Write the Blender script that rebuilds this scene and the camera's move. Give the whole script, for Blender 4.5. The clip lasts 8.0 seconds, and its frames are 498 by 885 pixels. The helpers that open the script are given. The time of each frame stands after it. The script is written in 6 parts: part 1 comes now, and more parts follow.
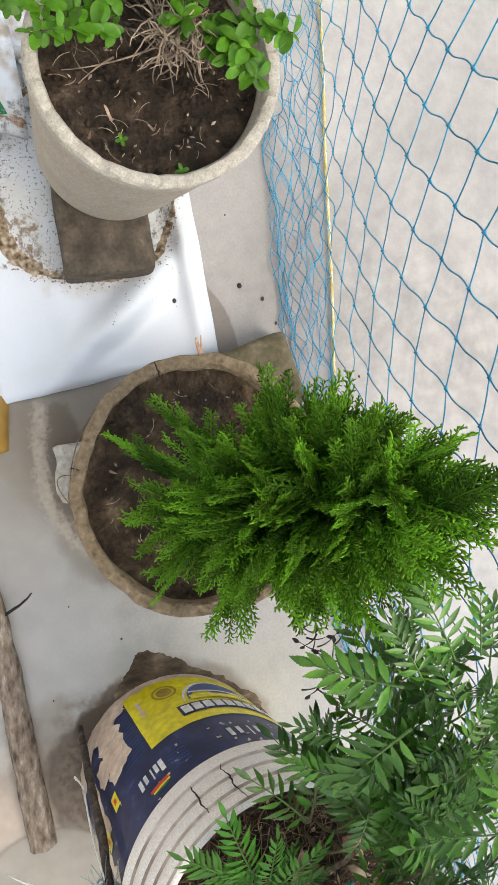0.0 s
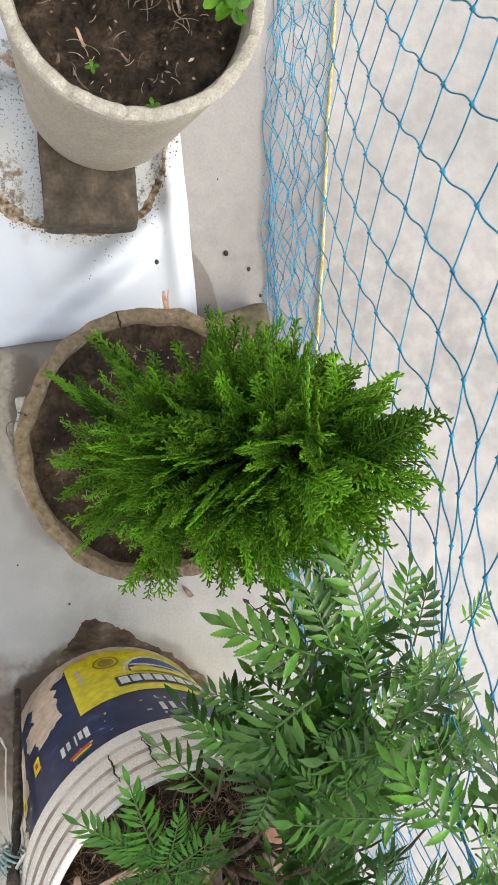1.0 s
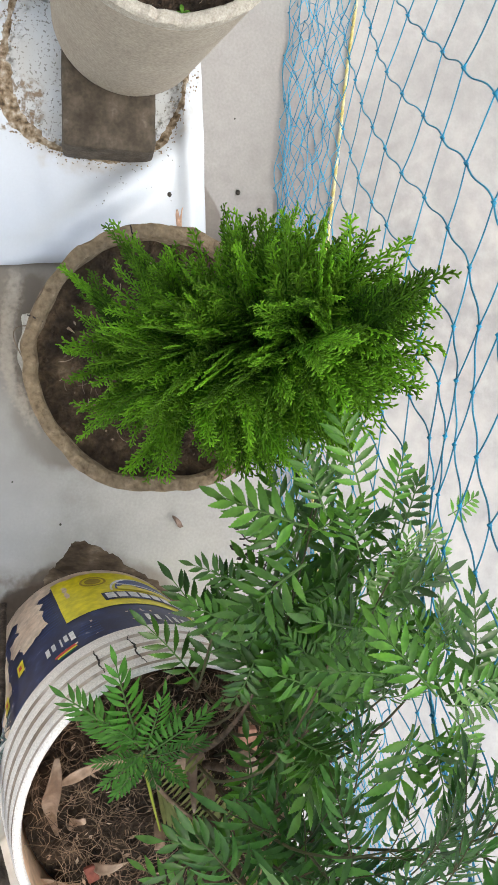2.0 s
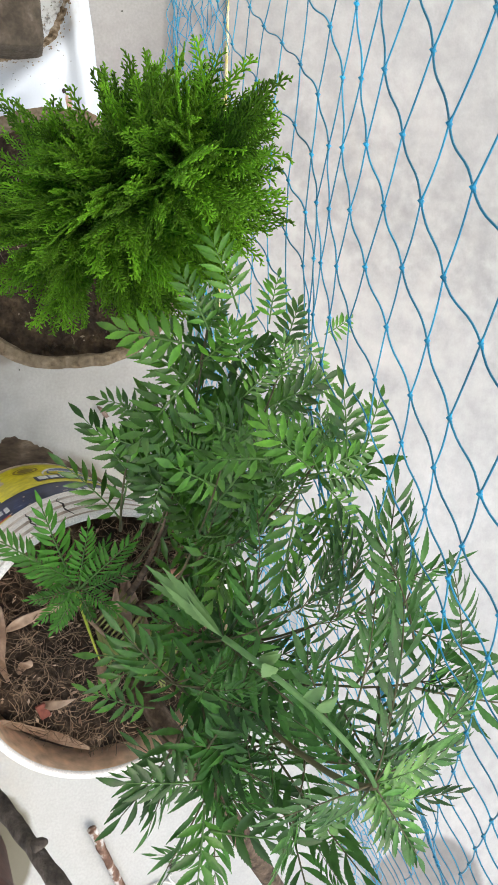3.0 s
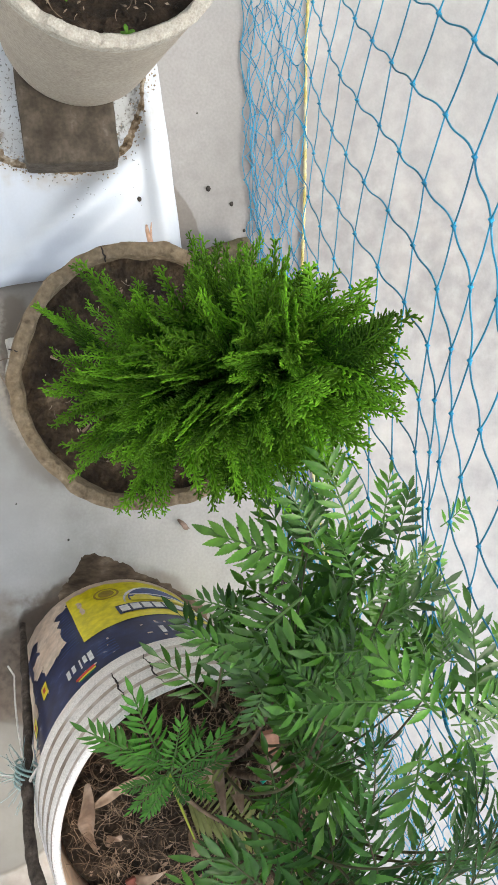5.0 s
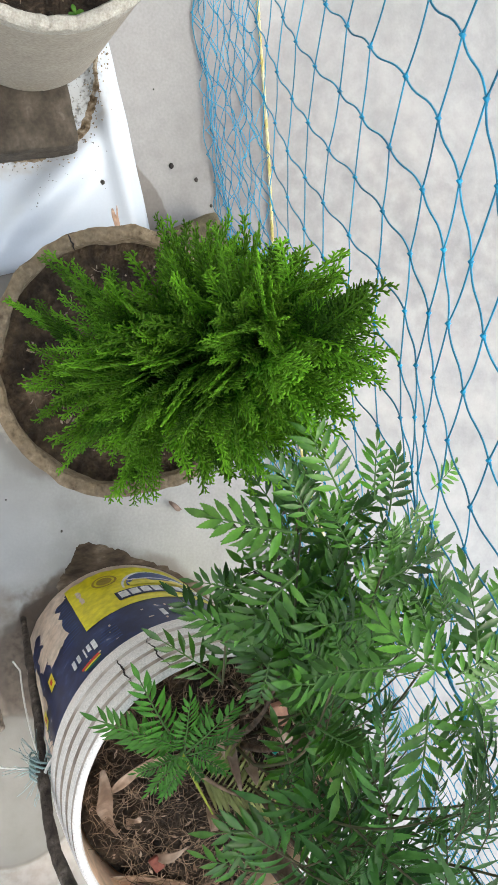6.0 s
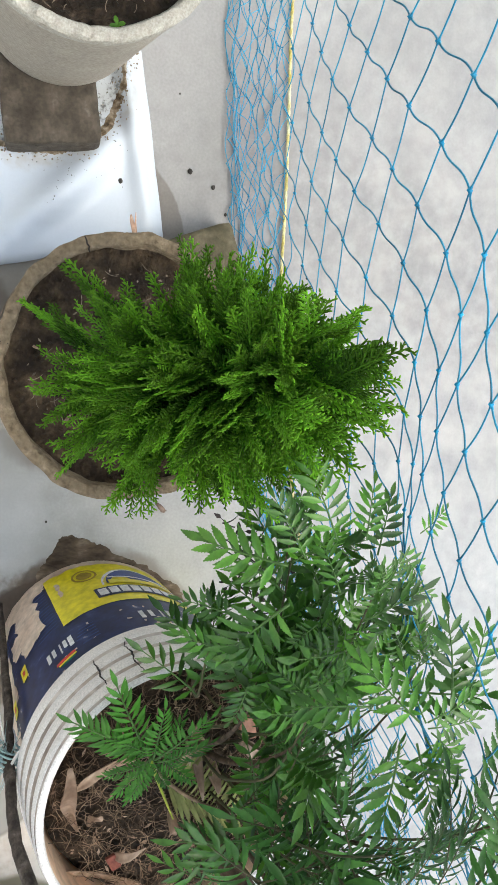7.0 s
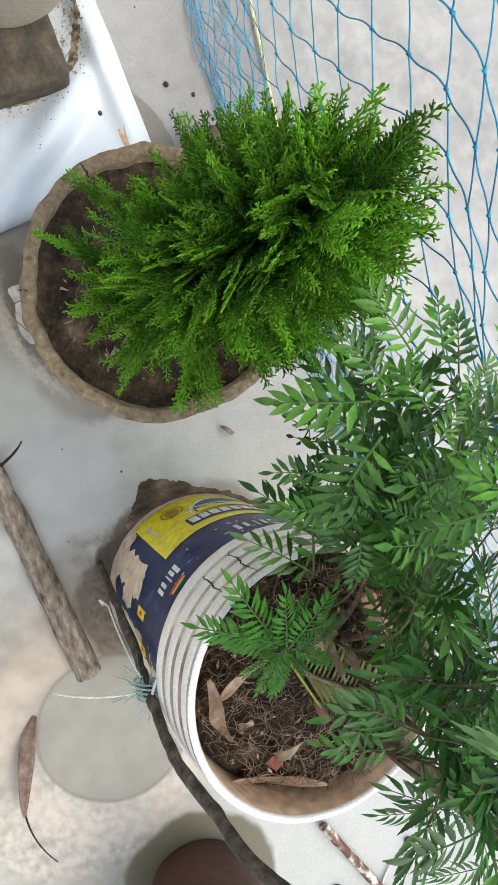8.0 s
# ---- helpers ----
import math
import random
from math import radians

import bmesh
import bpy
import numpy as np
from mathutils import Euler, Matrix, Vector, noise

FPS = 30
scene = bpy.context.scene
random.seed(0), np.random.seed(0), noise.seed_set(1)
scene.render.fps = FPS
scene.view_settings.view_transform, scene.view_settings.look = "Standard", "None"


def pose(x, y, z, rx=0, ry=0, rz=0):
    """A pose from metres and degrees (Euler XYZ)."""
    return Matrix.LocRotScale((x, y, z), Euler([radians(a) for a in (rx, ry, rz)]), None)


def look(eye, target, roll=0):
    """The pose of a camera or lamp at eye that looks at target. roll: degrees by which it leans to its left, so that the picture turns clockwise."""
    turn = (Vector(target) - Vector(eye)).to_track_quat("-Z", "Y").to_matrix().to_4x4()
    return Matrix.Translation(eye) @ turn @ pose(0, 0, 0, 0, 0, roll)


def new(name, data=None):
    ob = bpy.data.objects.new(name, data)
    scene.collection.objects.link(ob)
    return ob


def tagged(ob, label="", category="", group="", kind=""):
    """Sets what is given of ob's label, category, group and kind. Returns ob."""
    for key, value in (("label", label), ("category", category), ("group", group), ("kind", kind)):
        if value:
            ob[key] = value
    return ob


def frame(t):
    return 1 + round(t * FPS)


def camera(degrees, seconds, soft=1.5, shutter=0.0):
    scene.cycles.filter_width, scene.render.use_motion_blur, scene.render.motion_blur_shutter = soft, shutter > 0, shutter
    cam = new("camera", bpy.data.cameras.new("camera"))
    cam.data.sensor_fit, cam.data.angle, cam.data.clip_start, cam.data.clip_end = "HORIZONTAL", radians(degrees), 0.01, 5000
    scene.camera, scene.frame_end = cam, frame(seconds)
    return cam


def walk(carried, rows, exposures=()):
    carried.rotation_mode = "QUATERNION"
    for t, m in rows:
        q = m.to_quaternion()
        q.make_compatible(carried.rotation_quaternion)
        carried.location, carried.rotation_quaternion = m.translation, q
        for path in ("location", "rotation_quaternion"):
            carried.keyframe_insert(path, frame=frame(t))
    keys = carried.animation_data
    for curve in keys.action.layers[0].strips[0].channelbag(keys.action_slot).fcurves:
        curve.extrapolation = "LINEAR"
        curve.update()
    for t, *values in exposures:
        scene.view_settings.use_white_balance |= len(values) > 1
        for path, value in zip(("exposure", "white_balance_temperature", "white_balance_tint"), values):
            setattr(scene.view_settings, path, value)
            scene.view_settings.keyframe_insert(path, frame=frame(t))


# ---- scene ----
cam = camera(35.5, 8.0, soft=0.5)
PATH = [
    (0, (-0.013, -0.001, 1.109), (0.011, 0.487, -0.831), 93.0),
    (0.5, (0.029, 0.015, 1.09), (0.042, 0.46, -0.859), 96.4),
    (1, (0.03, 0.071, 1.088), (0.039, 0.521, -0.86), 96.7),
    (1.2, (0.029, 0.074, 1.088), (0.024, 0.511, -0.863), 95.6),
    (2.3, (0.163, 0.063, 1.134), (0.218, 0.59, -0.794), 105.9),
    (2.5, (0.188, 0.075, 1.158), (0.279, 0.643, -0.758), 106.8),
    (3, (0.196, 0.099, 1.185), (0.338, 0.725, -0.71), 107.1),
    (3.5, (0.182, 0.099, 1.164), (0.351, 0.684, -0.741), 108.5),
    (4, (0.138, 0.09, 1.142), (0.288, 0.62, -0.781), 108.2),
    (4.5, (0.072, 0.078, 1.125), (0.176, 0.573, -0.81), 106.0),
    (4.7, (0.06, 0.073, 1.119), (0.169, 0.558, -0.818), 107.1),
    (5.8, (0.051, 0.078, 1.104), (0.248, 0.565, -0.825), 109.8),
    (6, (0.05, 0.073, 1.111), (0.249, 0.584, -0.812), 109.6),
    (6.5, (0.022, 0.058, 1.117), (0.195, 0.619, -0.795), 110.3),
    (7, (0.019, 0.052, 1.116), (0.244, 0.616, -0.79), 115.7),
    (7.5, (0.052, 0.05, 1.114), (0.372, 0.551, -0.796), 120.4),
    (8, (0.092, 0.041, 1.104), (0.418, 0.464, -0.824), 115.9),
]
walk(cam, [(t, look(eye, target, roll)) for t, eye, target, roll in PATH], exposures=((0.0, 0.7, 6680, 3), (1.2, 0.7, 6640, 3), (2.5, 0.68, 6500, 2), (4.5, 0.68, 6500, 2), (6.5, 0.69, 6250, 0), (8.0, 0.69, 6300, -1)))

# ---------------------------------------------------------------- light
world = bpy.data.worlds.new("world")
scene.world = world
world.use_nodes = True
wn, wl = world.node_tree.nodes, world.node_tree.links
sky = wn.new("ShaderNodeTexSky")
sky.sky_type, sky.sun_disc = "NISHITA", False
SUN_EL, SUN_AZ = radians(58), radians(40)      # azimuth from +y towards +x
sky.sun_elevation, sky.sun_rotation = SUN_EL, SUN_AZ
sky.air_density, sky.dust_density, sky.ozone_density = 1.0, 4.0, 1.0
wl.new(sky.outputs[0], wn["Background"].inputs[0])
wn["Background"].inputs[1].default_value = 0.21
sun = new("sun", bpy.data.lights.new("sun", "SUN"))
sun.data.energy, sun.data.angle, sun.data.color = 0.5, radians(70), (1.0, 0.975, 0.94)
sun.matrix_world = look((math.sin(SUN_AZ) * math.cos(SUN_EL) * 20, math.cos(SUN_AZ) * math.cos(SUN_EL) * 20, math.sin(SUN_EL) * 20), (0, 0, 0))

# ---------------------------------------------------------------- helpers
rng = random.Random(7)


class Geo:
    """Vertices, faces and material slots of one mesh in the making."""

    def __init__(self):
        self.v, self.f, self.m = [], [], []

    def add(self, verts, faces, slot=0):
        n = len(self.v)
        self.v.extend(tuple(p) for p in verts)
        self.f.extend(tuple(i + n for i in face) for face in faces)
        self.m.extend([slot] * len(faces))

    def tube(self, pts, radii, sides=6, slot=0, cap=True):
        pts = [Vector(p) for p in pts]
        if not hasattr(radii, "__len__"):
            radii = [radii] * len(pts)
        tan = [(pts[min(i + 1, len(pts) - 1)] - pts[max(i - 1, 0)]).normalized() for i in range(len(pts))]
        side = tan[0].orthogonal().normalized()
        verts, faces = [], []
        for i, p in enumerate(pts):
            side = (side - tan[i] * side.dot(tan[i])).normalized()
            up = tan[i].cross(side)
            for k in range(sides):
                a = 2 * math.pi * k / sides
                verts.append(p + radii[i] * (math.cos(a) * side + math.sin(a) * up))
        for i in range(len(pts) - 1):
            for k in range(sides):
                k2 = (k + 1) % sides
                faces.append((i * sides + k, i * sides + k2, (i + 1) * sides + k2, (i + 1) * sides + k))
        if cap:
            faces.append(tuple(reversed(range(sides))))
            faces.append(tuple(range((len(pts) - 1) * sides, len(pts) * sides)))
        self.add(verts, faces, slot)

    def ball(self, c, r, slot=0):
        c = Vector(c)
        vs = [c + Vector(d) * r for d in ((1, 0, 0), (-1, 0, 0), (0, 1, 0), (0, -1, 0), (0, 0, 1), (0, 0, -1))]
        self.add(vs, [(0, 2, 4), (2, 1, 4), (1, 3, 4), (3, 0, 4), (2, 0, 5), (1, 2, 5), (3, 1, 5), (0, 3, 5)], slot)


def part(name, geo, mats, parent=None, label="", smooth=True, sharp=None):
    """One mesh object from a Geo, under a thing or a part."""
    me = bpy.data.meshes.new(name)
    me.from_pydata(geo.v, [], geo.f)
    for m in mats if isinstance(mats, (list, tuple)) else [mats]:
        me.materials.append(m)
    me.polygons.foreach_set("material_index", geo.m)
    me.polygons.foreach_set("use_smooth", [smooth] * len(geo.f))
    me.update()
    if sharp:
        me.set_sharp_from_angle(angle=radians(sharp))
    ob = new(name, me)
    ob.parent = parent
    if label:
        ob["label"] = label
    return ob


def place(name, mesh, m, parent):
    """A further object on a mesh that is already made."""
    ob = new(name, mesh)
    ob.parent = parent
    ob.matrix_basis = m
    return ob


def thing(name, label, category, group="", at=(0, 0, 0)):
    ob = new(name)
    ob.empty_display_size = 0.05
    ob.location = at
    return tagged(ob, label, category, group)


def aim(p, d, n, s=1.0):
    """Pose at p with +y along d and +z as near n as can be."""
    d = Vector(d).normalized()
    n = Vector(n)
    x = d.cross(n)
    if x.length < 1e-4:
        x = d.orthogonal()
    x.normalize()
    z = x.cross(d)
    return Matrix.Translation(p) @ Matrix((x, d, z)).transposed().to_4x4() @ Matrix.Scale(s, 4)


def bez(a, b, c, n):
    a, b, c = Vector(a), Vector(b), Vector(c)
    return [(1 - t) ** 2 * a + 2 * t * (1 - t) * b + t * t * c for t in (i / n for i in range(n + 1))]


def lerp(a, b, t):
    return a + (b - a) * t


def wob(p, s, amp):
    return noise.noise_vector(Vector(p) * s) * amp


def lathe(geo, rings, n, slot=0, rough=0.0, seed=0.0, close=False, chip=0.0, chip_from=1e9):
    """rings: (centre x, centre y, z, radius, slot) from one end of the profile to the other."""
    verts, faces, slots = [], [], []
    for j, (cx, cy, z, r, *rest) in enumerate(rings):
        for k in range(n):
            a = 2 * math.pi * k / n
            d = Vector((math.cos(a), math.sin(a), 0))
            w = noise.noise(Vector((d.x * 2 + seed, d.y * 2, z * 9))) + 0.5 * noise.noise(Vector((d.x * 7 + seed, d.y * 7, z * 25)))
            rr = r + rough * w
            zz = z
            if j >= chip_from:
                zz += chip * (noise.noise(Vector((d.x * 6 + seed, d.y * 6, 3))) + 0.6 * noise.noise(Vector((d.x * 17 + seed, d.y * 17, 5))))
            verts.append((cx + d.x * rr, cy + d.y * rr, zz))
    for j in range(len(rings) - 1):
        s = rings[j][4] if len(rings[j]) > 4 else slot
        for k in range(n):
            k2 = (k + 1) % n
            faces.append((j * n + k, j * n + k2, (j + 1) * n + k2, (j + 1) * n + k))
            slots.append(s)
    if close:
        faces.append(tuple(reversed(range(n))))
        slots.append(slot)
    base = len(geo.v)
    geo.v.extend(verts)
    geo.f.extend(tuple(i + base for i in f) for f in faces)
    geo.m.extend(slots)


# ---------------------------------------------------------------- materials
def fresh(name):
    m = bpy.data.materials.new(name)
    m.use_nodes = True
    return m, m.node_tree.nodes, m.node_tree.links, m.node_tree.nodes["Principled BSDF"]


def ramp_of(nodes, stops):
    r = nodes.new("ShaderNodeValToRGB")
    e = r.color_ramp.elements
    while len(e) < len(stops):
        e.new(0.5)
    for el, (p, c) in zip(e, stops):
        el.position, el.color = p, (*c, 1)
    return r


def surf(name, stops, scale=8.0, fine=70.0, rough=0.7, bump=0.3, dist=0.002, stretch=(1, 1, 1), rand=0.0, island=0.0, trans=0.0, tint=None, spec=0.4, along=None, coat=0.0):
    """Two scales of noise for colour and relief. rand, island: how far pieces differ. trans: light let through. along: colours from base to tip of a leaf (length, base factor, tip colour)."""
    m, nodes, links, bsdf = fresh(name)
    co = nodes.new("ShaderNodeTexCoord")
    mp = nodes.new("ShaderNodeMapping")
    mp.inputs["Scale"].default_value = stretch
    links.new(co.outputs["Object"], mp.inputs[0])
    info = nodes.new("ShaderNodeObjectInfo")
    off = nodes.new("ShaderNodeVectorMath")
    off.operation = "SCALE"
    off.inputs[0].default_value = (13.0, 7.0, 5.0)
    links.new(info.outputs["Random"], off.inputs["Scale"])
    links.new(off.outputs[0], mp.inputs["Location"])
    n1, n2 = nodes.new("ShaderNodeTexNoise"), nodes.new("ShaderNodeTexNoise")
    n1.inputs["Scale"].default_value, n1.inputs["Detail"].default_value = scale, 6
    n2.inputs["Scale"].default_value, n2.inputs["Detail"].default_value = fine, 5
    links.new(mp.outputs[0], n1.inputs["Vector"])
    links.new(mp.outputs[0], n2.inputs["Vector"])
    r = ramp_of(nodes, stops)
    links.new(n1.outputs[0], r.inputs[0])
    col = r.outputs[0]
    mr = nodes.new("ShaderNodeMapRange")
    mr.inputs[1].default_value, mr.inputs[2].default_value, mr.inputs[3].default_value, mr.inputs[4].default_value = 0.25, 0.75, 0.72, 1.22
    links.new(n2.outputs[0], mr.inputs[0])
    hsv = nodes.new("ShaderNodeHueSaturation")
    links.new(col, hsv.inputs["Color"])
    val = mr.outputs[0]
    for amount, sock in ((rand, info.outputs["Random"]), (island, None)):
        if amount:
            if sock is None:
                sock = nodes.new("ShaderNodeNewGeometry").outputs["Random Per Island"]
            q = nodes.new("ShaderNodeMapRange")
            q.inputs[3].default_value, q.inputs[4].default_value = 1 - amount, 1 + amount
            links.new(sock, q.inputs[0])
            mu = nodes.new("ShaderNodeMath")
            mu.operation = "MULTIPLY"
            links.new(val, mu.inputs[0])
            links.new(q.outputs[0], mu.inputs[1])
            val = mu.outputs[0]
    links.new(val, hsv.inputs["Value"])
    col = hsv.outputs[0]
    if along:
        sep = nodes.new("ShaderNodeSeparateXYZ")
        links.new(co.outputs["Object"], sep.inputs[0])
        q = nodes.new("ShaderNodeMapRange")
        q.inputs[1].default_value, q.inputs[2].default_value = along[0], along[1]
        links.new(sep.outputs["Y"], q.inputs[0])
        mx = nodes.new("ShaderNodeMix")
        mx.data_type = "RGBA"
        links.new(q.outputs[0], mx.inputs[0])
        links.new(col, mx.inputs[6])
        h2 = nodes.new("ShaderNodeHueSaturation")
        h2.inputs["Color"].default_value = (*along[2], 1)
        links.new(val, h2.inputs["Value"])
        links.new(h2.outputs[0], mx.inputs[7])
        col = mx.outputs[2]
    links.new(col, bsdf.inputs["Base Color"])
    bsdf.inputs["Roughness"].default_value = rough
    bsdf.inputs["Specular IOR Level"].default_value = spec
    bsdf.inputs["Coat Weight"].default_value = coat
    if bump:
        b = nodes.new("ShaderNodeBump")
        b.inputs["Strength"].default_value, b.inputs["Distance"].default_value = bump, dist
        links.new(n2.outputs[0], b.inputs["Height"])
        links.new(b.outputs[0], bsdf.inputs["Normal"])
    if trans:
        t = nodes.new("ShaderNodeBsdfTranslucent")
        links.new(col, t.inputs[0])
        mix = nodes.new("ShaderNodeMixShader")
        mix.inputs[0].default_value = trans
        links.new(bsdf.outputs[0], mix.inputs[1])
        links.new(t.outputs[0], mix.inputs[2])
        links.new(mix.outputs[0], nodes["Material Output"].inputs[0])
    return m


class Painter:
    """A surface colour built up of stains with shapes of their own."""

    def __init__(self, name, stops, scale, fine, rough, bump, dist=0.002, grain=0.12):
        self.m, self.nodes, self.links, self.bsdf = fresh(name)
        N, L = self.nodes, self.links
        self.co = N.new("ShaderNodeTexCoord").outputs["Object"]
        self.n1, self.n2 = self.noise(scale, 7), self.noise(fine, 6)
        r = ramp_of(N, stops)
        L.new(self.n1, r.inputs[0])
        mr = N.new("ShaderNodeMapRange")
        mr.inputs[1].default_value, mr.inputs[2].default_value, mr.inputs[3].default_value, mr.inputs[4].default_value = 0.3, 0.7, 1 - grain, 1 + grain
        L.new(self.n2, mr.inputs[0])
        h = N.new("ShaderNodeHueSaturation")
        L.new(r.outputs[0], h.inputs["Color"])
        L.new(mr.outputs[0], h.inputs["Value"])
        self.col = h.outputs[0]
        self.rough = rough
        self.bsdf.inputs["Roughness"].default_value = rough
        b = N.new("ShaderNodeBump")
        b.inputs["Strength"].default_value, b.inputs["Distance"].default_value = bump, dist
        L.new(self.n2, b.inputs["Height"])
        L.new(b.outputs[0], self.bsdf.inputs["Normal"])

    def noise(self, scale, detail):
        n = self.nodes.new("ShaderNodeTexNoise")
        n.inputs["Scale"].default_value, n.inputs["Detail"].default_value = scale, detail
        self.links.new(self.co, n.inputs["Vector"])
        return n.outputs[0]

    def math(self, op, a, b):
        n = self.nodes.new("ShaderNodeMath")
        n.operation = op
        for i, x in enumerate((a, b)):
            if isinstance(x, (int, float)):
                n.inputs[i].default_value = x
            else:
                self.links.new(x, n.inputs[i])
        return n.outputs[0]

    def radius(self, x, y, rx, ry, rot=0.0):
        mp = self.nodes.new("ShaderNodeMapping")
        mp.vector_type = "TEXTURE"
        mp.inputs["Location"].default_value, mp.inputs["Rotation"].default_value, mp.inputs["Scale"].default_value = (x, y, 0), (0, 0, radians(rot)), (rx, ry, 1000)
        self.links.new(self.co, mp.inputs[0])
        ln = self.nodes.new("ShaderNodeVectorMath")
        ln.operation = "LENGTH"
        self.links.new(mp.outputs[0], ln.inputs[0])
        return ln.outputs["Value"]

    def blob(self, x, y, rx, ry, rot=0.0, soft=0.15, ragged=0.5, scale=14.0, inner=None):
        d = self.radius(x, y, rx, ry, rot)
        d = self.math("ADD", d, self.math("MULTIPLY", self.math("SUBTRACT", self.noise(scale, 6), 0.5), ragged))
        q = self.nodes.new("ShaderNodeMapRange")
        q.interpolation_type = "SMOOTHSTEP"
        q.inputs[1].default_value, q.inputs[2].default_value, q.inputs[3].default_value, q.inputs[4].default_value = 1 - soft, 1 + soft, 1, 0
        self.links.new(d, q.inputs[0])
        out = q.outputs[0]
        if inner is not None:
            q2 = self.nodes.new("ShaderNodeMapRange")
            q2.interpolation_type = "SMOOTHSTEP"
            q2.inputs[1].default_value, q2.inputs[2].default_value = inner - soft, inner + soft
            self.links.new(d, q2.inputs[0])
            out = self.math("MULTIPLY", out, q2.outputs[0])
        return out

    def lay(self, mask, colour, amount=1.0, multiply=False, speckle=0.0, grain_scale=48):
        """Lay a stain over what is there."""
        if speckle:
            q = self.nodes.new("ShaderNodeMapRange")
            q.inputs[1].default_value, q.inputs[2].default_value = 0.5 - 0.2 * (1 - speckle), 0.62
            self.links.new(self.noise(grain_scale, 8), q.inputs[0])
            mask = self.math("MULTIPLY", mask, q.outputs[0])
        mask = self.math("MULTIPLY", mask, amount)
        mx = self.nodes.new("ShaderNodeMix")
        mx.data_type = "RGBA"
        mx.blend_type = "MULTIPLY" if multiply else "MIX"
        self.links.new(mask, mx.inputs[0])
        self.links.new(self.col, mx.inputs[6])
        mx.inputs[7].default_value = (*colour, 1)
        self.col = mx.outputs[2]

    def done(self):
        self.links.new(self.col, self.bsdf.inputs["Base Color"])
        return self.m


def floor_paint():
    p = Painter("concrete_floor", [(0.22, (0.34, 0.335, 0.32)), (0.42, (0.41, 0.405, 0.39)), (0.58, (0.45, 0.445, 0.43)), (0.78, (0.52, 0.515, 0.5))], 3.6, 260, 0.7, 0.1, grain=0.07)
    everywhere = p.blob(0, 0, 60, 60, soft=0.3)
    # paler past the net: stronger daylight there is put into the colour
    p.lay(p.blob(-0.1, 0.95, 2.2, 0.55, 5, 0.25, 0.6, 6), (0.52, 0.515, 0.505), 0.45)
    # trowel marks and worn skin of the cement
    p.lay(everywhere, (0.84, 0.825, 0.8), 0.22, True, speckle=0.1)
    p.lay(p.blob(0.26, 0.1, 0.14, 0.05, 15, 0.5, 1.5, 30), (0.36, 0.35, 0.33), 0.5, speckle=0.4)
    p.lay(p.blob(0.3, -0.02, 0.2, 0.1, 30, 0.5, 1.4, 9), (0.52, 0.515, 0.505), 0.5)
    # damp dark patches where pots are watered, pale efflorescence along their edge
    p.lay(p.blob(-0.01, 0.03, 0.1, 0.085, 20, 0.15, 0.6, 14), (0.17, 0.145, 0.115), 0.75)
    p.lay(p.blob(0.09, 0.075, 0.115, 0.075, 0, 0.1, 0.6, 16), (0.16, 0.135, 0.105), 0.75)
    p.lay(p.blob(0.02, -0.075, 0.13, 0.075, 30, 0.35, 0.8, 12), (0.2, 0.165, 0.125), 0.65)
    p.lay(p.blob(0.12, -0.05, 0.16, 0.09, 30, 0.4, 1.0, 12), (0.3, 0.285, 0.265), 0.5)
    p.lay(p.blob(0.04, 0.018, 0.1, 0.026, 8, 0.1, 0.5, 40), (0.13, 0.105, 0.08), 0.75)
    p.lay(p.blob(0.01, -0.05, 0.07, 0.035, 10, 0.3, 0.8, 20), (0.24, 0.205, 0.165), 0.55)
    for x, y, rx, rot in ((-0.015, -0.02, 0.042, 0), (0.055, -0.014, 0.045, 10), (0.118, 0.014, 0.04, 34)):
        p.lay(p.blob(x, y, rx, 0.008, rot, 0.35, 2.2, 60), (0.48, 0.42, 0.35), 0.6, speckle=-0.2, grain_scale=90)
        p.lay(p.blob(x, y, rx, 0.013, rot, 0.4, 1.6, 90), (0.48, 0.43, 0.36), 0.5, speckle=0.4, grain_scale=140)
    p.lay(p.blob(0.2, -0.06, 0.14, 0.08, 20, 0.4, 1.2, 12), (0.37, 0.37, 0.365), 0.5)
    # pinkish crust round the disc where a pot once stood
    p.lay(p.blob(0.66, -0.03, 0.21, 0.19, 0, 0.3, 0.8, 11, inner=0.48), (0.53, 0.44, 0.37), 0.7, speckle=0.0, grain_scale=26)
    p.lay(p.blob(0.74, -0.04, 0.24, 0.17, 20, 0.3, 0.9, 14), (0.48, 0.445, 0.4), 0.7, speckle=0.5, grain_scale=60)
    p.lay(p.blob(0.8, -0.08, 0.22, 0.12, 40, 0.4, 1.2, 26), (0.34, 0.32, 0.29), 0.45, speckle=0.3, grain_scale=60)
    p.lay(p.blob(0.62, -0.16, 0.2, 0.06, 8, 0.4, 1.2, 26), (0.33, 0.31, 0.285), 0.5, speckle=0.3, grain_scale=60)
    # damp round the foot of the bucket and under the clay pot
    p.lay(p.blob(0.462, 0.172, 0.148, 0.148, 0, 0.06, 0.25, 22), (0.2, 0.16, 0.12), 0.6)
    p.lay(p.blob(0.47, 0.01, 0.11, 0.055, 8, 0.2, 0.6, 18), (0.24, 0.2, 0.155), 0.6)
    p.lay(p.blob(0.49, 0.016, 0.068, 0.034, 4, 0.08, 0.5, 22), (0.12, 0.088, 0.06), 0.8)
    p.lay(p.blob(0.49, 0.016, 0.07, 0.036, 4, 0.1, 0.6, 40), (0.3, 0.24, 0.18), 0.6, speckle=0.2, grain_scale=80)
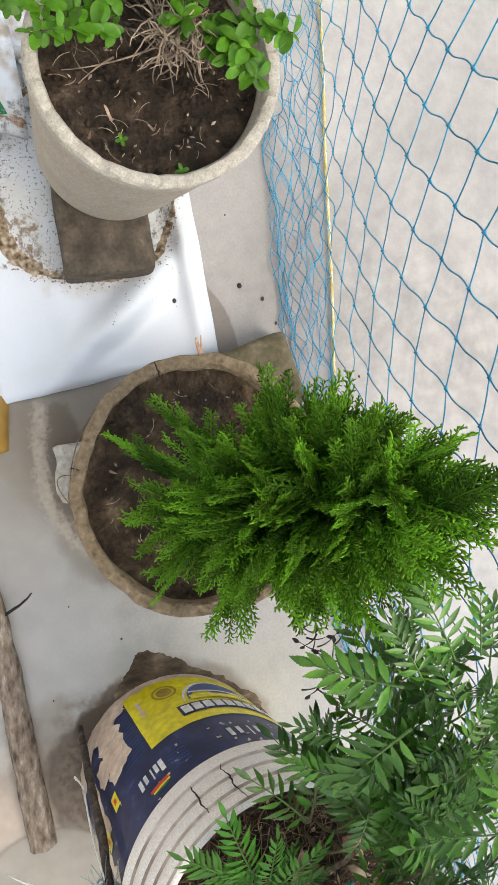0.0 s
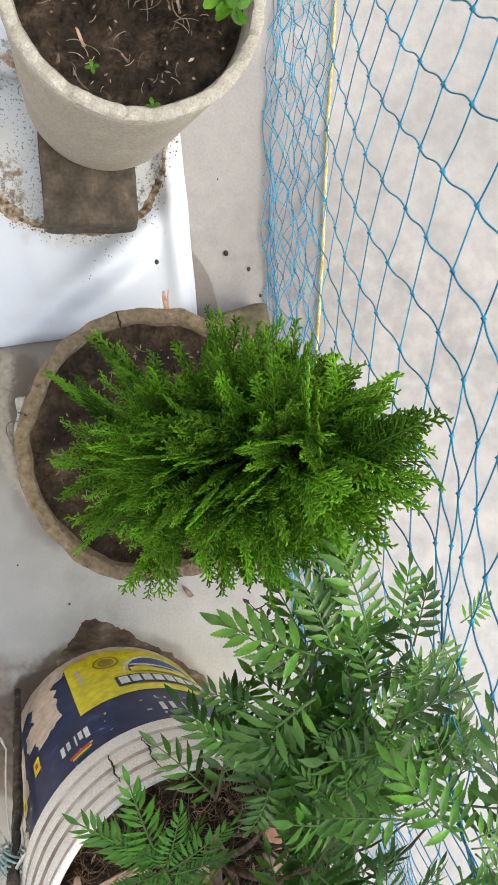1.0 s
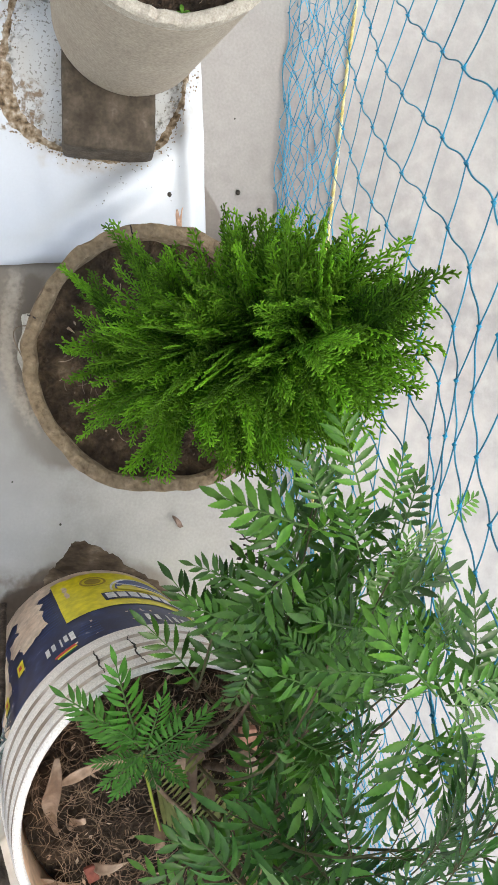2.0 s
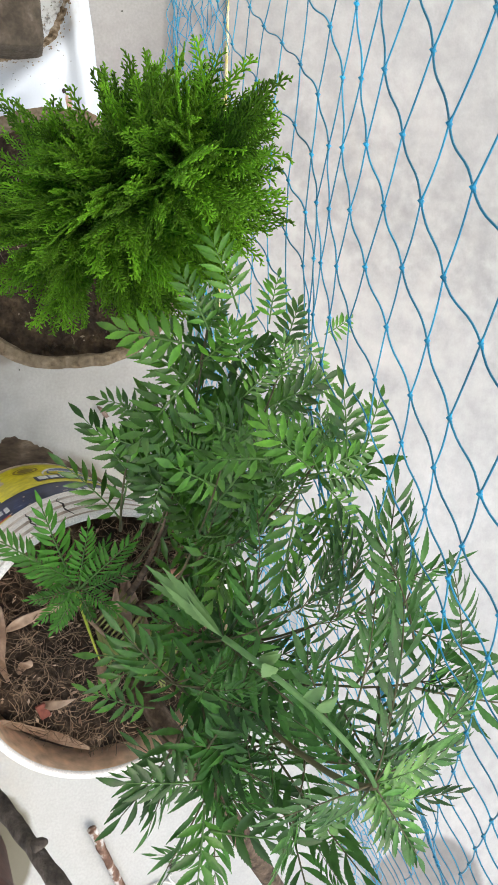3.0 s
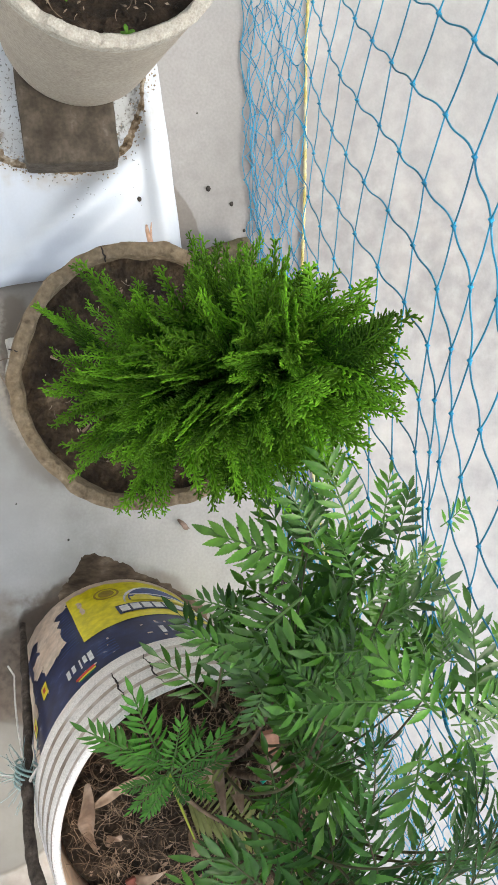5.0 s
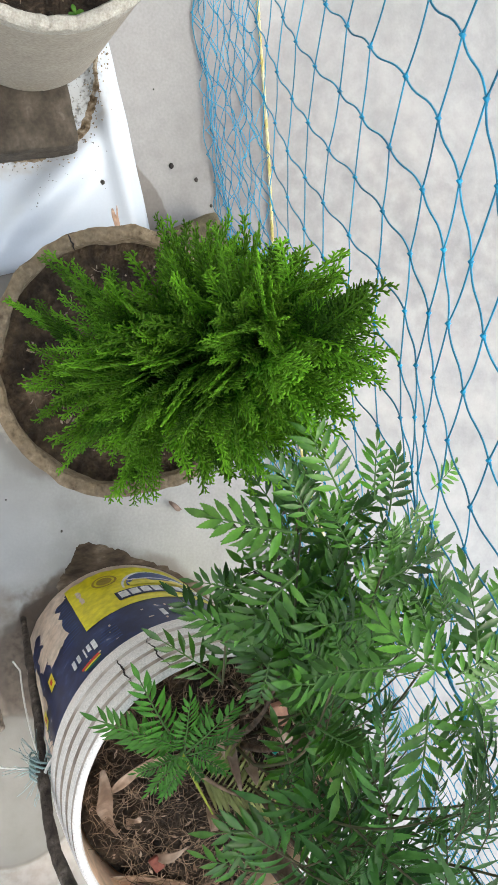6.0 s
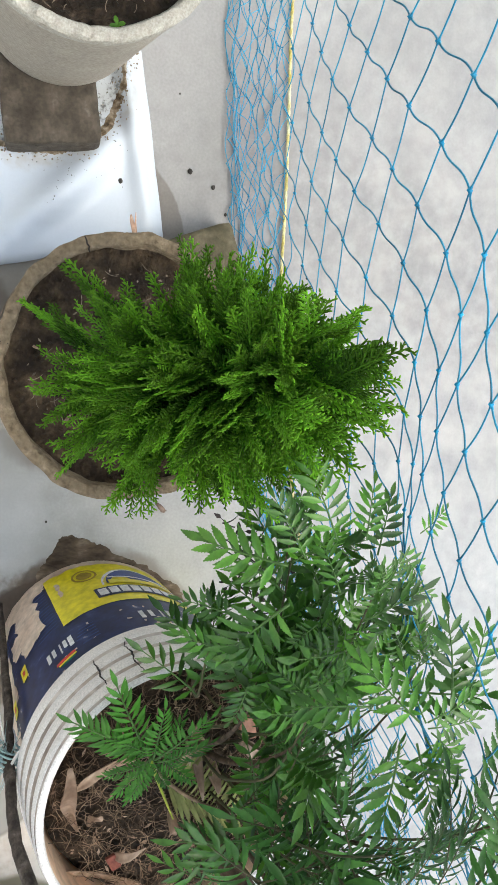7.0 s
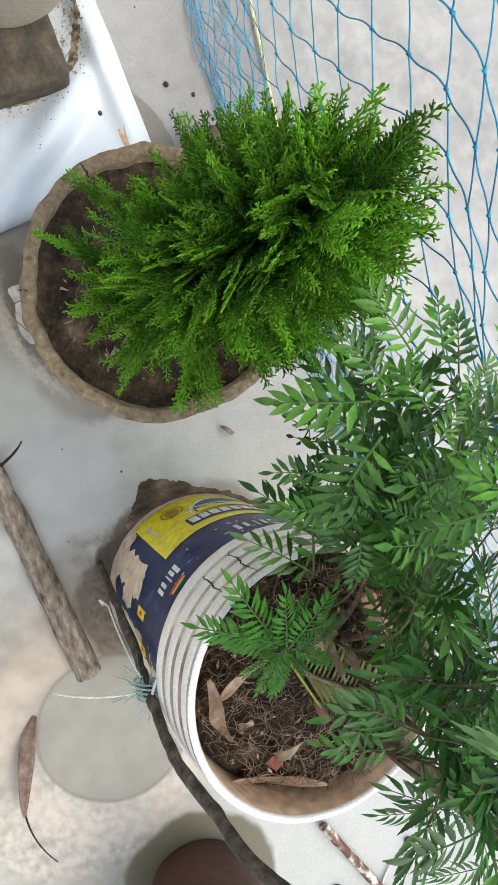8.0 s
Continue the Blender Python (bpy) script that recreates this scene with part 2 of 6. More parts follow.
    p.lay(p.blob(0.4, 0.045, 0.05, 0.05, 20, 0.3, 0.8, 30), (0.19, 0.15, 0.11), 0.7, speckle=0.5)
    p.lay(p.blob(0.645, -0.06, 0.3, 0.16, 10, 0.4, 1.0, 8), (0.33, 0.315, 0.29), 0.35)
    p.lay(p.blob(0.68, -0.12, 0.34, 0.16, 10, 0.4, 1.0, 12), (0.7, 0.68, 0.66), 0.55, True, speckle=0.1, grain_scale=30)
    p.lay(p.blob(0.7, -0.06, 0.26, 0.17, 10, 0.3, 1.0, 20), (0.66, 0.62, 0.58), 0.5, True, speckle=0.0, grain_scale=110)
    p.lay(p.blob(0.66, -0.02, 0.172, 0.15, 10, 0.2, 0.6, 16, inner=0.72), (0.54, 0.45, 0.38), 0.65, speckle=0.0, grain_scale=30)
    p.lay(p.blob(0.76, -0.05, 0.1, 0.16, 10, 0.3, 0.9, 20), (0.56, 0.52, 0.47), 0.6, speckle=0.3, grain_scale=70)
    p.lay(p.blob(0.38, -0.12, 0.3, 0.1, 10, 0.4, 1.0, 10), (0.74, 0.73, 0.73), 0.7, True, speckle=0.2, grain_scale=22)
    p.lay(p.blob(0.945, 0.078, 0.122, 0.122, 0, 0.05, 0.25, 14), (0.105, 0.09, 0.05), 0.9)
    # a darker strip along the sheet's edge and a dark grey patch far off
    p.lay(p.blob(-0.15, 0.23, 0.085, 0.027, 20, 0.06, 0.35, 30), (0.6, 0.555, 0.5), 0.85, True)
    p.lay(p.blob(1.15, 0.9, 0.16, 0.14, 0, 0.06, 0.3, 6), (0.42, 0.41, 0.4), 0.9, True)
    # greyer, blotchy skin past the net and beside the sheet
    p.lay(p.blob(-0.28, 0.27, 0.3, 0.12, 12, 0.5, 0.6, 8), (0.8, 0.775, 0.785), 0.9, True)
    far = p.blob(-0.1, 0.95, 1.7, 0.65, 5, 0.3, 0.3, 6)
    p.lay(far, (0.76, 0.76, 0.775), 0.6, True, speckle=0.2, grain_scale=14)
    p.lay(far, (0.8, 0.79, 0.805), 0.45, True, speckle=0.0, grain_scale=34)
    p.lay(far, (0.74, 0.74, 0.76), 0.35, True, speckle=0.5, grain_scale=55)
    p.lay(p.blob(-0.02, 0.68, 0.3, 0.2, 10, 0.4, 1.2, 12), (0.57, 0.54, 0.5), 0.35, speckle=0.3, grain_scale=20)
    p.lay(p.blob(0.2, 0.05, 0.5, 0.3, 0, 0.4, 0.8, 6), (0.84, 0.83, 0.82), 0.6, True, speckle=0.3, grain_scale=17)
    p.lay(p.blob(-0.35, 0.75, 0.5, 0.4, 0, 0.6, 1.4, 5), (0.83, 0.815, 0.81), 0.9, True)
    p.lay(p.blob(-0.15, 0.6, 0.35, 0.12, 70, 0.5, 2.0, 26), (0.72, 0.71, 0.72), 0.5, True, speckle=0.2)
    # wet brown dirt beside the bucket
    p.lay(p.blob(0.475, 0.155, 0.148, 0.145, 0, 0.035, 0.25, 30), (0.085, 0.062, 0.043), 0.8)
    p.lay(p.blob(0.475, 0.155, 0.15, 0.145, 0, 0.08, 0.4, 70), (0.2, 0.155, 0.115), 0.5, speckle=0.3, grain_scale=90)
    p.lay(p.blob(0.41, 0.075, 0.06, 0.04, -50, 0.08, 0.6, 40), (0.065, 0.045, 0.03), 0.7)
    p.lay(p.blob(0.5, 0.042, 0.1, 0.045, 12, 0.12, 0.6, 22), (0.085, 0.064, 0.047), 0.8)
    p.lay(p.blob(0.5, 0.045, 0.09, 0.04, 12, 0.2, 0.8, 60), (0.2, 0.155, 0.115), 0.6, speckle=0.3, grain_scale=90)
    # the plain disc where a pot once stood, with a darker lower edge
    p.lay(p.blob(0.652, 0.002, 0.114, 0.112, 0, 0.03, 0.05, 9), (0.225, 0.21, 0.185), 0.9)
    p.lay(p.blob(0.652, 0.002, 0.112, 0.11, 0, 0.25, 0.6, 16), (0.285, 0.265, 0.235), 0.7, speckle=0.1, grain_scale=30)
    p.lay(p.blob(0.652, 0.002, 0.115, 0.113, 0, 0.03, 0.08, 14, inner=0.965), (0.62, 0.56, 0.5), 0.6, True)
    return p.done()


def sheet_paint():
    p = Painter("plastic_sheet", [(0.3, (0.6, 0.645, 0.715)), (0.7, (0.64, 0.68, 0.745))], 3, 300, 0.35, 0.02, grain=0.015)
    inside = p.blob(-0.36, 0.04, 0.132, 0.12, 0, 0.05, 0.1, 12)
    p.lay(inside, (0.5, 0.51, 0.5), 0.5)
    p.lay(inside, (0.07, 0.06, 0.05), 0.7, speckle=1.45, grain_scale=260)
    p.lay(inside, (0.42, 0.4, 0.36), 0.4, speckle=0.5, grain_scale=14)
    # fine soil washed out round the ring
    p.lay(p.blob(-0.36, 0.04, 0.158, 0.146, 0, 0.06, 0.3, 40, inner=0.84), (0.46, 0.41, 0.34), 0.45, speckle=0.2, grain_scale=60)
    p.lay(p.blob(-0.36, 0.04, 0.136, 0.124, 0, 0.06, 0.3, 50, inner=0.88), (0.05, 0.04, 0.03), 0.8, speckle=0.8, grain_scale=120)
    p.lay(p.blob(-0.27, -0.055, 0.035, 0.04, 30, 0.15, 0.9, 50), (0.2, 0.13, 0.07), 0.9, speckle=0.8, grain_scale=120)
    p.lay(p.blob(-0.56, -0.02, 0.09, 0.08, 0, 0.2, 0.8, 18), (0.3, 0.23, 0.15), 0.8, speckle=0.5)
    return p.done()


MAT = dict(
    floor=floor_paint(),
    sheet=sheet_paint(),
    wall=surf("house_plaster", [(0.3, (0.68, 0.67, 0.64)), (0.7, (0.76, 0.75, 0.72))], 3, 60, 0.85),
    cement=surf("grey_cement", [(0.3, (0.335, 0.292, 0.24)), (0.55, (0.37, 0.326, 0.27)), (0.75, (0.41, 0.365, 0.305))], 16, 280, 0.85, 0.05, 0.0008),
    cement_rim=surf("pale_cement_rim", [(0.22, (0.24, 0.2, 0.155)), (0.36, (0.37, 0.335, 0.285)), (0.6, (0.43, 0.4, 0.345)), (0.78, (0.5, 0.47, 0.415))], 140, 520, 0.95, 0.7, 0.0012),
    brown_pot=surf("brown_cement", [(0.27, (0.11, 0.078, 0.046)), (0.4, (0.19, 0.14, 0.086)), (0.6, (0.245, 0.186, 0.12)), (0.75, (0.32, 0.25, 0.172))], 110, 190, 0.9, 1.0, 0.004),
    soil=surf("dark_soil", [(0.3, (0.013, 0.008, 0.004)), (0.46, (0.028, 0.017, 0.009)), (0.6, (0.06, 0.038, 0.023)), (0.74, (0.14, 0.1, 0.07))], 48, 190, 0.85, 1.0, 0.012),
    brown_soil=surf("brown_soil", [(0.3, (0.02, 0.011, 0.006)), (0.44, (0.04, 0.024, 0.012)), (0.58, (0.088, 0.056, 0.03)), (0.72, (0.2, 0.14, 0.085))], 38, 170, 0.85, 1.0, 0.014),
    brick=surf("damp_brick", [(0.3, (0.045, 0.035, 0.025)), (0.5, (0.078, 0.062, 0.046)), (0.66, (0.11, 0.09, 0.068)), (0.8, (0.22, 0.185, 0.15))], 40, 190, 0.85, 0.8, 0.003),
    moss_brick=surf("mossy_brick", [(0.3, (0.06, 0.052, 0.028)), (0.5, (0.1, 0.085, 0.05)), (0.72, (0.165, 0.138, 0.09))], 24, 150, 0.9, 0.8, 0.003),
    brown_leaf=surf("brown_fallen_leaf", [(0.3, (0.12, 0.078, 0.06)), (0.55, (0.21, 0.145, 0.115)), (0.75, (0.3, 0.22, 0.18))], 40, 160, 0.8, 0.4, trans=0.1),
    rubble=surf("broken_mortar", [(0.3, (0.34, 0.32, 0.28)), (0.6, (0.5, 0.48, 0.44))], 30, 120, 0.95, 0.8, 0.004),
    net=surf("blue_twine", [(0.3, (0.012, 0.14, 0.25)), (0.7, (0.028, 0.24, 0.39))], 30, 300, 0.5, 0.3, 0.0005, island=0.3),
    knot=surf("bright_blue_twine", [(0.3, (0.008, 0.17, 0.32)), (0.7, (0.018, 0.27, 0.46))], 30, 300, 0.45, 0.3, 0.0005, island=0.3),
    hem_twine=surf("pale_blue_twine", [(0.3, (0.018, 0.2, 0.36)), (0.7, (0.04, 0.32, 0.5))], 30, 300, 0.5, 0.3, 0.0005, island=0.3),
    groove_brown=surf("brownish_white_plastic", [(0.3, (0.2, 0.15, 0.12)), (0.45, (0.38, 0.31, 0.26)), (0.62, (0.6, 0.53, 0.48))], 16, 90, 0.7, 0.3),
    rope=surf("yellow_rope", [(0.35, (0.45, 0.36, 0.09)), (0.5, (0.6, 0.51, 0.2)), (0.65, (0.66, 0.62, 0.42))], 45, 400, 0.7, 0.6, 0.001),
    white_plastic=surf("weathered_white_plastic", [(0.22, (0.58, 0.5, 0.46)), (0.34, (0.73, 0.68, 0.655)), (0.75, (0.785, 0.75, 0.73))], 14, 600, 0.42, 0.15, 0.001),
    inner_plastic=surf("tan_stained_plastic", [(0.3, (0.74, 0.47, 0.3)), (0.7, (0.86, 0.63, 0.45))], 10, 80, 0.6, 0.2),
    navy=surf("navy_print", [(0.35, (0.007, 0.012, 0.055)), (0.6, (0.014, 0.026, 0.1)), (0.68, (0.04, 0.06, 0.16)), (0.74, (0.42, 0.4, 0.42))], 46, 160, 0.4, 0.1, 0.0005),
    yellow=surf("yellow_print", [(0.3, (0.66, 0.57, 0.012)), (0.72, (0.75, 0.66, 0.015)), (0.84, (0.76, 0.68, 0.35))], 16, 90, 0.35, 0.1, 0.0005),
    cream=surf("peeled_cream_plastic", [(0.3, (0.55, 0.42, 0.33)), (0.7, (0.68, 0.57, 0.48))], 20, 90, 0.6, 0.3),
    print_white=surf("white_print", [(0.3, (0.6, 0.6, 0.62)), (0.7, (0.75, 0.75, 0.77))], 40, 120, 0.4, 0.1),
    print_blue=surf("blue_print", [(0.3, (0.015, 0.035, 0.14)), (0.7, (0.035, 0.08, 0.26))], 40, 120, 0.4, 0.1),
    print_ochre=surf("ochre_print", [(0.3, (0.28, 0.2, 0.03)), (0.7, (0.38, 0.28, 0.05))], 40, 120, 0.4, 0.1),
    print_red=surf("red_print", [(0.3, (0.5, 0.02, 0.02)), (0.7, (0.6, 0.05, 0.03))], 40, 120, 0.4, 0.1),
    print_green=surf("green_print", [(0.3, (0.0, 0.13, 0.05)), (0.7, (0.005, 0.2, 0.08))], 25, 120, 0.4, 0.1),
    crack=surf("dark_crack", [(0.3, (0.012, 0.01, 0.01)), (0.7, (0.04, 0.03, 0.03))], 40, 120, 0.9, 0.2),
    bark=surf("dark_bark", [(0.3, (0.02, 0.015, 0.011)), (0.48, (0.05, 0.038, 0.03)), (0.6, (0.09, 0.073, 0.058)), (0.72, (0.2, 0.17, 0.14))], 110, 300, 0.9, 1.0, 0.003, stretch=(1, 1, 0.5)),
    woody=surf("brown_woody_stem", [(0.3, (0.035, 0.022, 0.013)), (0.5, (0.085, 0.056, 0.036)), (0.72, (0.17, 0.12, 0.085))], 90, 260, 0.9, 0.8, 0.002),
    branch_bark=surf("brown_branch_bark", [(0.3, (0.035, 0.026, 0.021)), (0.48, (0.068, 0.053, 0.043)), (0.62, (0.1, 0.08, 0.066)), (0.75, (0.17, 0.14, 0.12))], 90, 300, 0.9, 0.9, 0.003),
    driftwood=surf("weathered_wood", [(0.3, (0.07, 0.048, 0.035)), (0.43, (0.17, 0.13, 0.1)), (0.57, (0.26, 0.21, 0.165)), (0.7, (0.38, 0.33, 0.28))], 100, 300, 0.9, 1.0, 0.004, stretch=(0.45, 1, 1)),
    dry_twig=surf("dry_twig", [(0.3, (0.11, 0.08, 0.055)), (0.7, (0.36, 0.28, 0.21))], 60, 200, 0.9, 0.3, island=0.45),
    dead_leaf=surf("dead_leaf", [(0.3, (0.24, 0.145, 0.09)), (0.55, (0.4, 0.28, 0.2)), (0.75, (0.5, 0.39, 0.3))], 30, 120, 0.75, 0.4, trans=0.15, rand=0.25),
    straw=surf("root_fibre", [(0.3, (0.1, 0.062, 0.038)), (0.7, (0.32, 0.22, 0.145))], 40, 160, 0.9, 0.2, island=0.6),
    spray=surf("conifer_green", [(0.3, (0.034, 0.112, 0.004)), (0.55, (0.064, 0.19, 0.008)), (0.75, (0.1, 0.26, 0.012))], 12, 200, 0.6, 0.4, 0.001, rand=0.5, island=0.3, trans=0.34, along=(0.04, 0.16, (0.14, 0.315, 0.016)), spec=0.2),
    dead_spray=surf("rusty_dead_spray", [(0.3, (0.06, 0.035, 0.01)), (0.7, (0.15, 0.09, 0.025))], 20, 160, 0.8, 0.3),
    leaf=surf("marigold_leaf", [(0.3, (0.038, 0.124, 0.008)), (0.55, (0.07, 0.196, 0.014)), (0.75, (0.118, 0.27, 0.027))], 18, 130, 0.34, 0.5, 0.001, rand=0.34, island=0.42, trans=0.13, spec=0.5),
    # darker copies of the leaf green: foliage shade put into the colour
    shaded_leaf=surf("shaded_marigold_leaf", [(0.3, (0.024, 0.078, 0.007)), (0.55, (0.046, 0.134, 0.012)), (0.75, (0.082, 0.198, 0.023))], 18, 130, 0.4, 0.4, 0.001, rand=0.4, island=0.42, trans=0.08, spec=0.35),
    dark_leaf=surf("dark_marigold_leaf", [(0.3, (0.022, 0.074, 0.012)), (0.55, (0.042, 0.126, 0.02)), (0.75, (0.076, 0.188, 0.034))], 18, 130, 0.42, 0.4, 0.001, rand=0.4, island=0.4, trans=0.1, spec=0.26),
    pale_stem=surf("pale_green_stem", [(0.3, (0.06, 0.15, 0.038)), (0.7, (0.12, 0.235, 0.072))], 30, 130, 0.6, 0.3, 0.0008, trans=0.2),
    bud=surf("pale_bud", [(0.3, (0.1, 0.2, 0.06)), (0.7, (0.2, 0.33, 0.125))], 30, 130, 0.5, 0.3, 0.0008, trans=0.3),
    young_leaf=surf("young_marigold_leaf", [(0.3, (0.045, 0.16, 0.015)), (0.55, (0.075, 0.225, 0.025)), (0.75, (0.115, 0.29, 0.042))], 18, 130, 0.5, 0.3, 0.0008, rand=0.3, island=0.16, trans=0.34, spec=0.3),
    stem=surf("green_stem", [(0.3, (0.05, 0.115, 0.022)), (0.7, (0.1, 0.19, 0.045))], 14, 120, 0.6, 0.3),
    brown_stem=surf("brownish_stem", [(0.3, (0.04, 0.045, 0.016)), (0.55, (0.075, 0.07, 0.03)), (0.75, (0.12, 0.085, 0.05))], 14, 120, 0.7, 0.3),
    oval_leaf=surf("fresh_oval_leaf", [(0.3, (0.05, 0.15, 0.006)), (0.6, (0.085, 0.22, 0.01)), (0.8, (0.14, 0.3, 0.022))], 25, 120, 0.45, 0.4, 0.0008, rand=0.35, trans=0.3, spec=0.35),
    frond=surf("fading_frond", [(0.3, (0.2, 0.19, 0.06)), (0.6, (0.25, 0.28, 0.08)), (0.8, (0.4, 0.34, 0.18))], 20, 120, 0.7, 0.3, trans=0.2, rand=0.3),
    young_stalk=surf("yellow_green_stalk", [(0.3, (0.25, 0.33, 0.02)), (0.7, (0.4, 0.42, 0.05))], 20, 120, 0.6, 0.2),
    mud=surf("dried_mud", [(0.3, (0.04, 0.026, 0.016)), (0.45, (0.085, 0.06, 0.039)), (0.58, (0.135, 0.1, 0.068)), (0.72, (0.25, 0.2, 0.15))], 70, 300, 0.9, 0.4, 0.001, stretch=(1, 0.4, 1)),
    ring_mud=surf("crumbly_mud", [(0.3, (0.06, 0.042, 0.025)), (0.42, (0.2, 0.145, 0.09)), (0.55, (0.36, 0.29, 0.215)), (0.68, (0.55, 0.5, 0.43))], 110, 320, 0.95, 0.8, 0.002),
    clay=surf("terracotta", [(0.3, (0.04, 0.015, 0.01)), (0.7, (0.075, 0.03, 0.02))], 12, 90, 0.7, 0.3),
    amber=surf("amber_plastic", [(0.3, (0.22, 0.11, 0.02)), (0.5, (0.4, 0.24, 0.06)), (0.75, (0.52, 0.38, 0.17))], 12, 50, 0.3, 0.1, stretch=(0.4, 1, 1)),
    string=surf("white_string", [(0.3, (0.66, 0.64, 0.6)), (0.7, (0.8, 0.78, 0.75))], 60, 200, 0.8, 0.3),
    teal=surf("teal_fibre", [(0.3, (0.2, 0.3, 0.3)), (0.7, (0.42, 0.52, 0.5))], 60, 200, 0.8, 0.2, island=0.3),
    pebble=surf("dark_pebble", [(0.3, (0.03, 0.025, 0.022)), (0.7, (0.08, 0.07, 0.06))], 60, 200, 0.9, 0.5),
    peeling=surf("peeling_painted_rod", [(0.42, (0.11, 0.055, 0.035)), (0.54, (0.22, 0.13, 0.09)), (0.6, (0.55, 0.52, 0.49))], 60, 180, 0.8, 0.6, 0.001),
)

# ---------------------------------------------------------------- setting
def box(geo, x0, x1, y0, y1, z0, z1):
    vs = [(x, y, z) for z in (z0, z1) for y in (y0, y1) for x in (x0, x1)]
    geo.add(vs, [(0, 2, 3, 1), (4, 5, 7, 6), (0, 1, 5, 4), (2, 6, 7, 3), (0, 4, 6, 2), (1, 3, 7, 5)])


g = Geo()
g.add([(-60, -60, 0), (60, -60, 0), (60, 60, 0), (-60, 60, 0)], [(0, 1, 2, 3)])
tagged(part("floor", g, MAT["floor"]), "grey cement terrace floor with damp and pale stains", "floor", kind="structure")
# house wall assumed out of view; it blocks and bounces light
g = Geo()
box(g, -5, 5, -1.7, -1.5, 0, 2.7)
tagged(part("wall_south", g, MAT["wall"], smooth=False), "assumed unseen house wall that blocks and bounces light", "wall", kind="structure")
# unseen wall, added to block sky light at this end
g = Geo()
box(g, -1.6, -1.4, -1.5, 4, 0, 2.7)
tagged(part("wall_west", g, MAT["wall"], smooth=False), "unseen plastered wall added to darken the terrace end", "wall", kind="structure")
# unseen slab, added to cut sky light on the house side
g = Geo()
box(g, -5, 5, -1.7, -1.05, 2.7, 2.85)
tagged(part("ceiling", g, MAT["wall"], smooth=False), "unseen concrete slab added to cut light on the house side", "ceiling", kind="structure")


def mud_crust(label, outline, thick, seed):
    """A thin cake of dried mud with a ragged outline."""
    n = len(outline)
    ring = []
    for i in range(n):
        a, b = Vector(outline[i]), Vector(outline[(i + 1) % n])
        for q in range(10):
            p = a.lerp(b, q / 10)
            ring.append(p + Vector((noise.noise(Vector((p.x * 60, p.y * 60, seed))), noise.noise(Vector((p.x * 60, p.y * 60, seed + 5))))) * 0.006 + Vector((noise.noise(Vector((p.x * 220, p.y * 220, seed))), noise.noise(Vector((p.x * 220, p.y * 220, seed + 5))))) * 0.003)
    c = sum(ring, Vector((0, 0))) / len(ring)
    g = Geo()
    vs, m = [], len(ring)
    for f, z in ((1.0, 0.0004), (0.97, thick * 0.6), (0.85, thick), (0.6, thick), (0.3, thick), (0.02, thick)):
        for p in ring:
            q = c.lerp(p, f)
            vs.append((q.x, q.y, z + (0 if f > 0.98 else 0.0003 * (1 + noise.noise(Vector((q.x * 90, q.y * 40, seed)))))))
    g.add(vs, [(j * m + k, j * m + (k + 1) % m, (j + 1) * m + (k + 1) % m, (j + 1) * m + k) for j in range(5) for k in range(m)])
    tagged(part("mud_crust", g, MAT["mud"]), label, "mud")


mud_crust("brown dried mud caked at the foot of the bucket", [(0.43, 0.045), (0.403, 0.06), (0.383, 0.077), (0.354, 0.088), (0.325, 0.102), (0.3, 0.116), (0.298, 0.132), (0.309, 0.166), (0.331, 0.215), (0.356, 0.261), (0.375, 0.29), (0.4, 0.31), (0.43, 0.2)], 0.001, 1.0)


# ---------------------------------------------------------------- plastic sheet and litter beside it
def sheet_z(x, y):
    """Height of the sheet: soft creases running to the folded corner."""
    z = 0.003 + 0.0003 * noise.noise(Vector((x * 9, y * 9, 1)))
    for ax, ay, bx, by, h, w in ((-0.085, 0.0, -0.27, 0.17, 0.026, 0.02), (-0.12, 0.04, -0.22, 0.15, 0.012, 0.012), (-0.15, 0.205, -0.4, 0.15, 0.02, 0.012), (-0.075, -0.04, -0.11, 0.14, 0.006, 0.014), (-0.2, -0.03, -0.09, 0.02, 0.005, 0.016), (-0.075, -0.07, -0.115, 0.1, 0.006, 0.006)):
        d = Vector((bx - ax, by - ay))
        t = max(0, min(1, ((x - ax) * d.x + (y - ay) * d.y) / d.length_squared))
        q = math.hypot(x - ax - d.x * t, y - ay - d.y * t)
        z += h * math.exp(-(q / w) ** 2) * (0.4 + 0.6 * math.sin(math.pi * t))
    return z


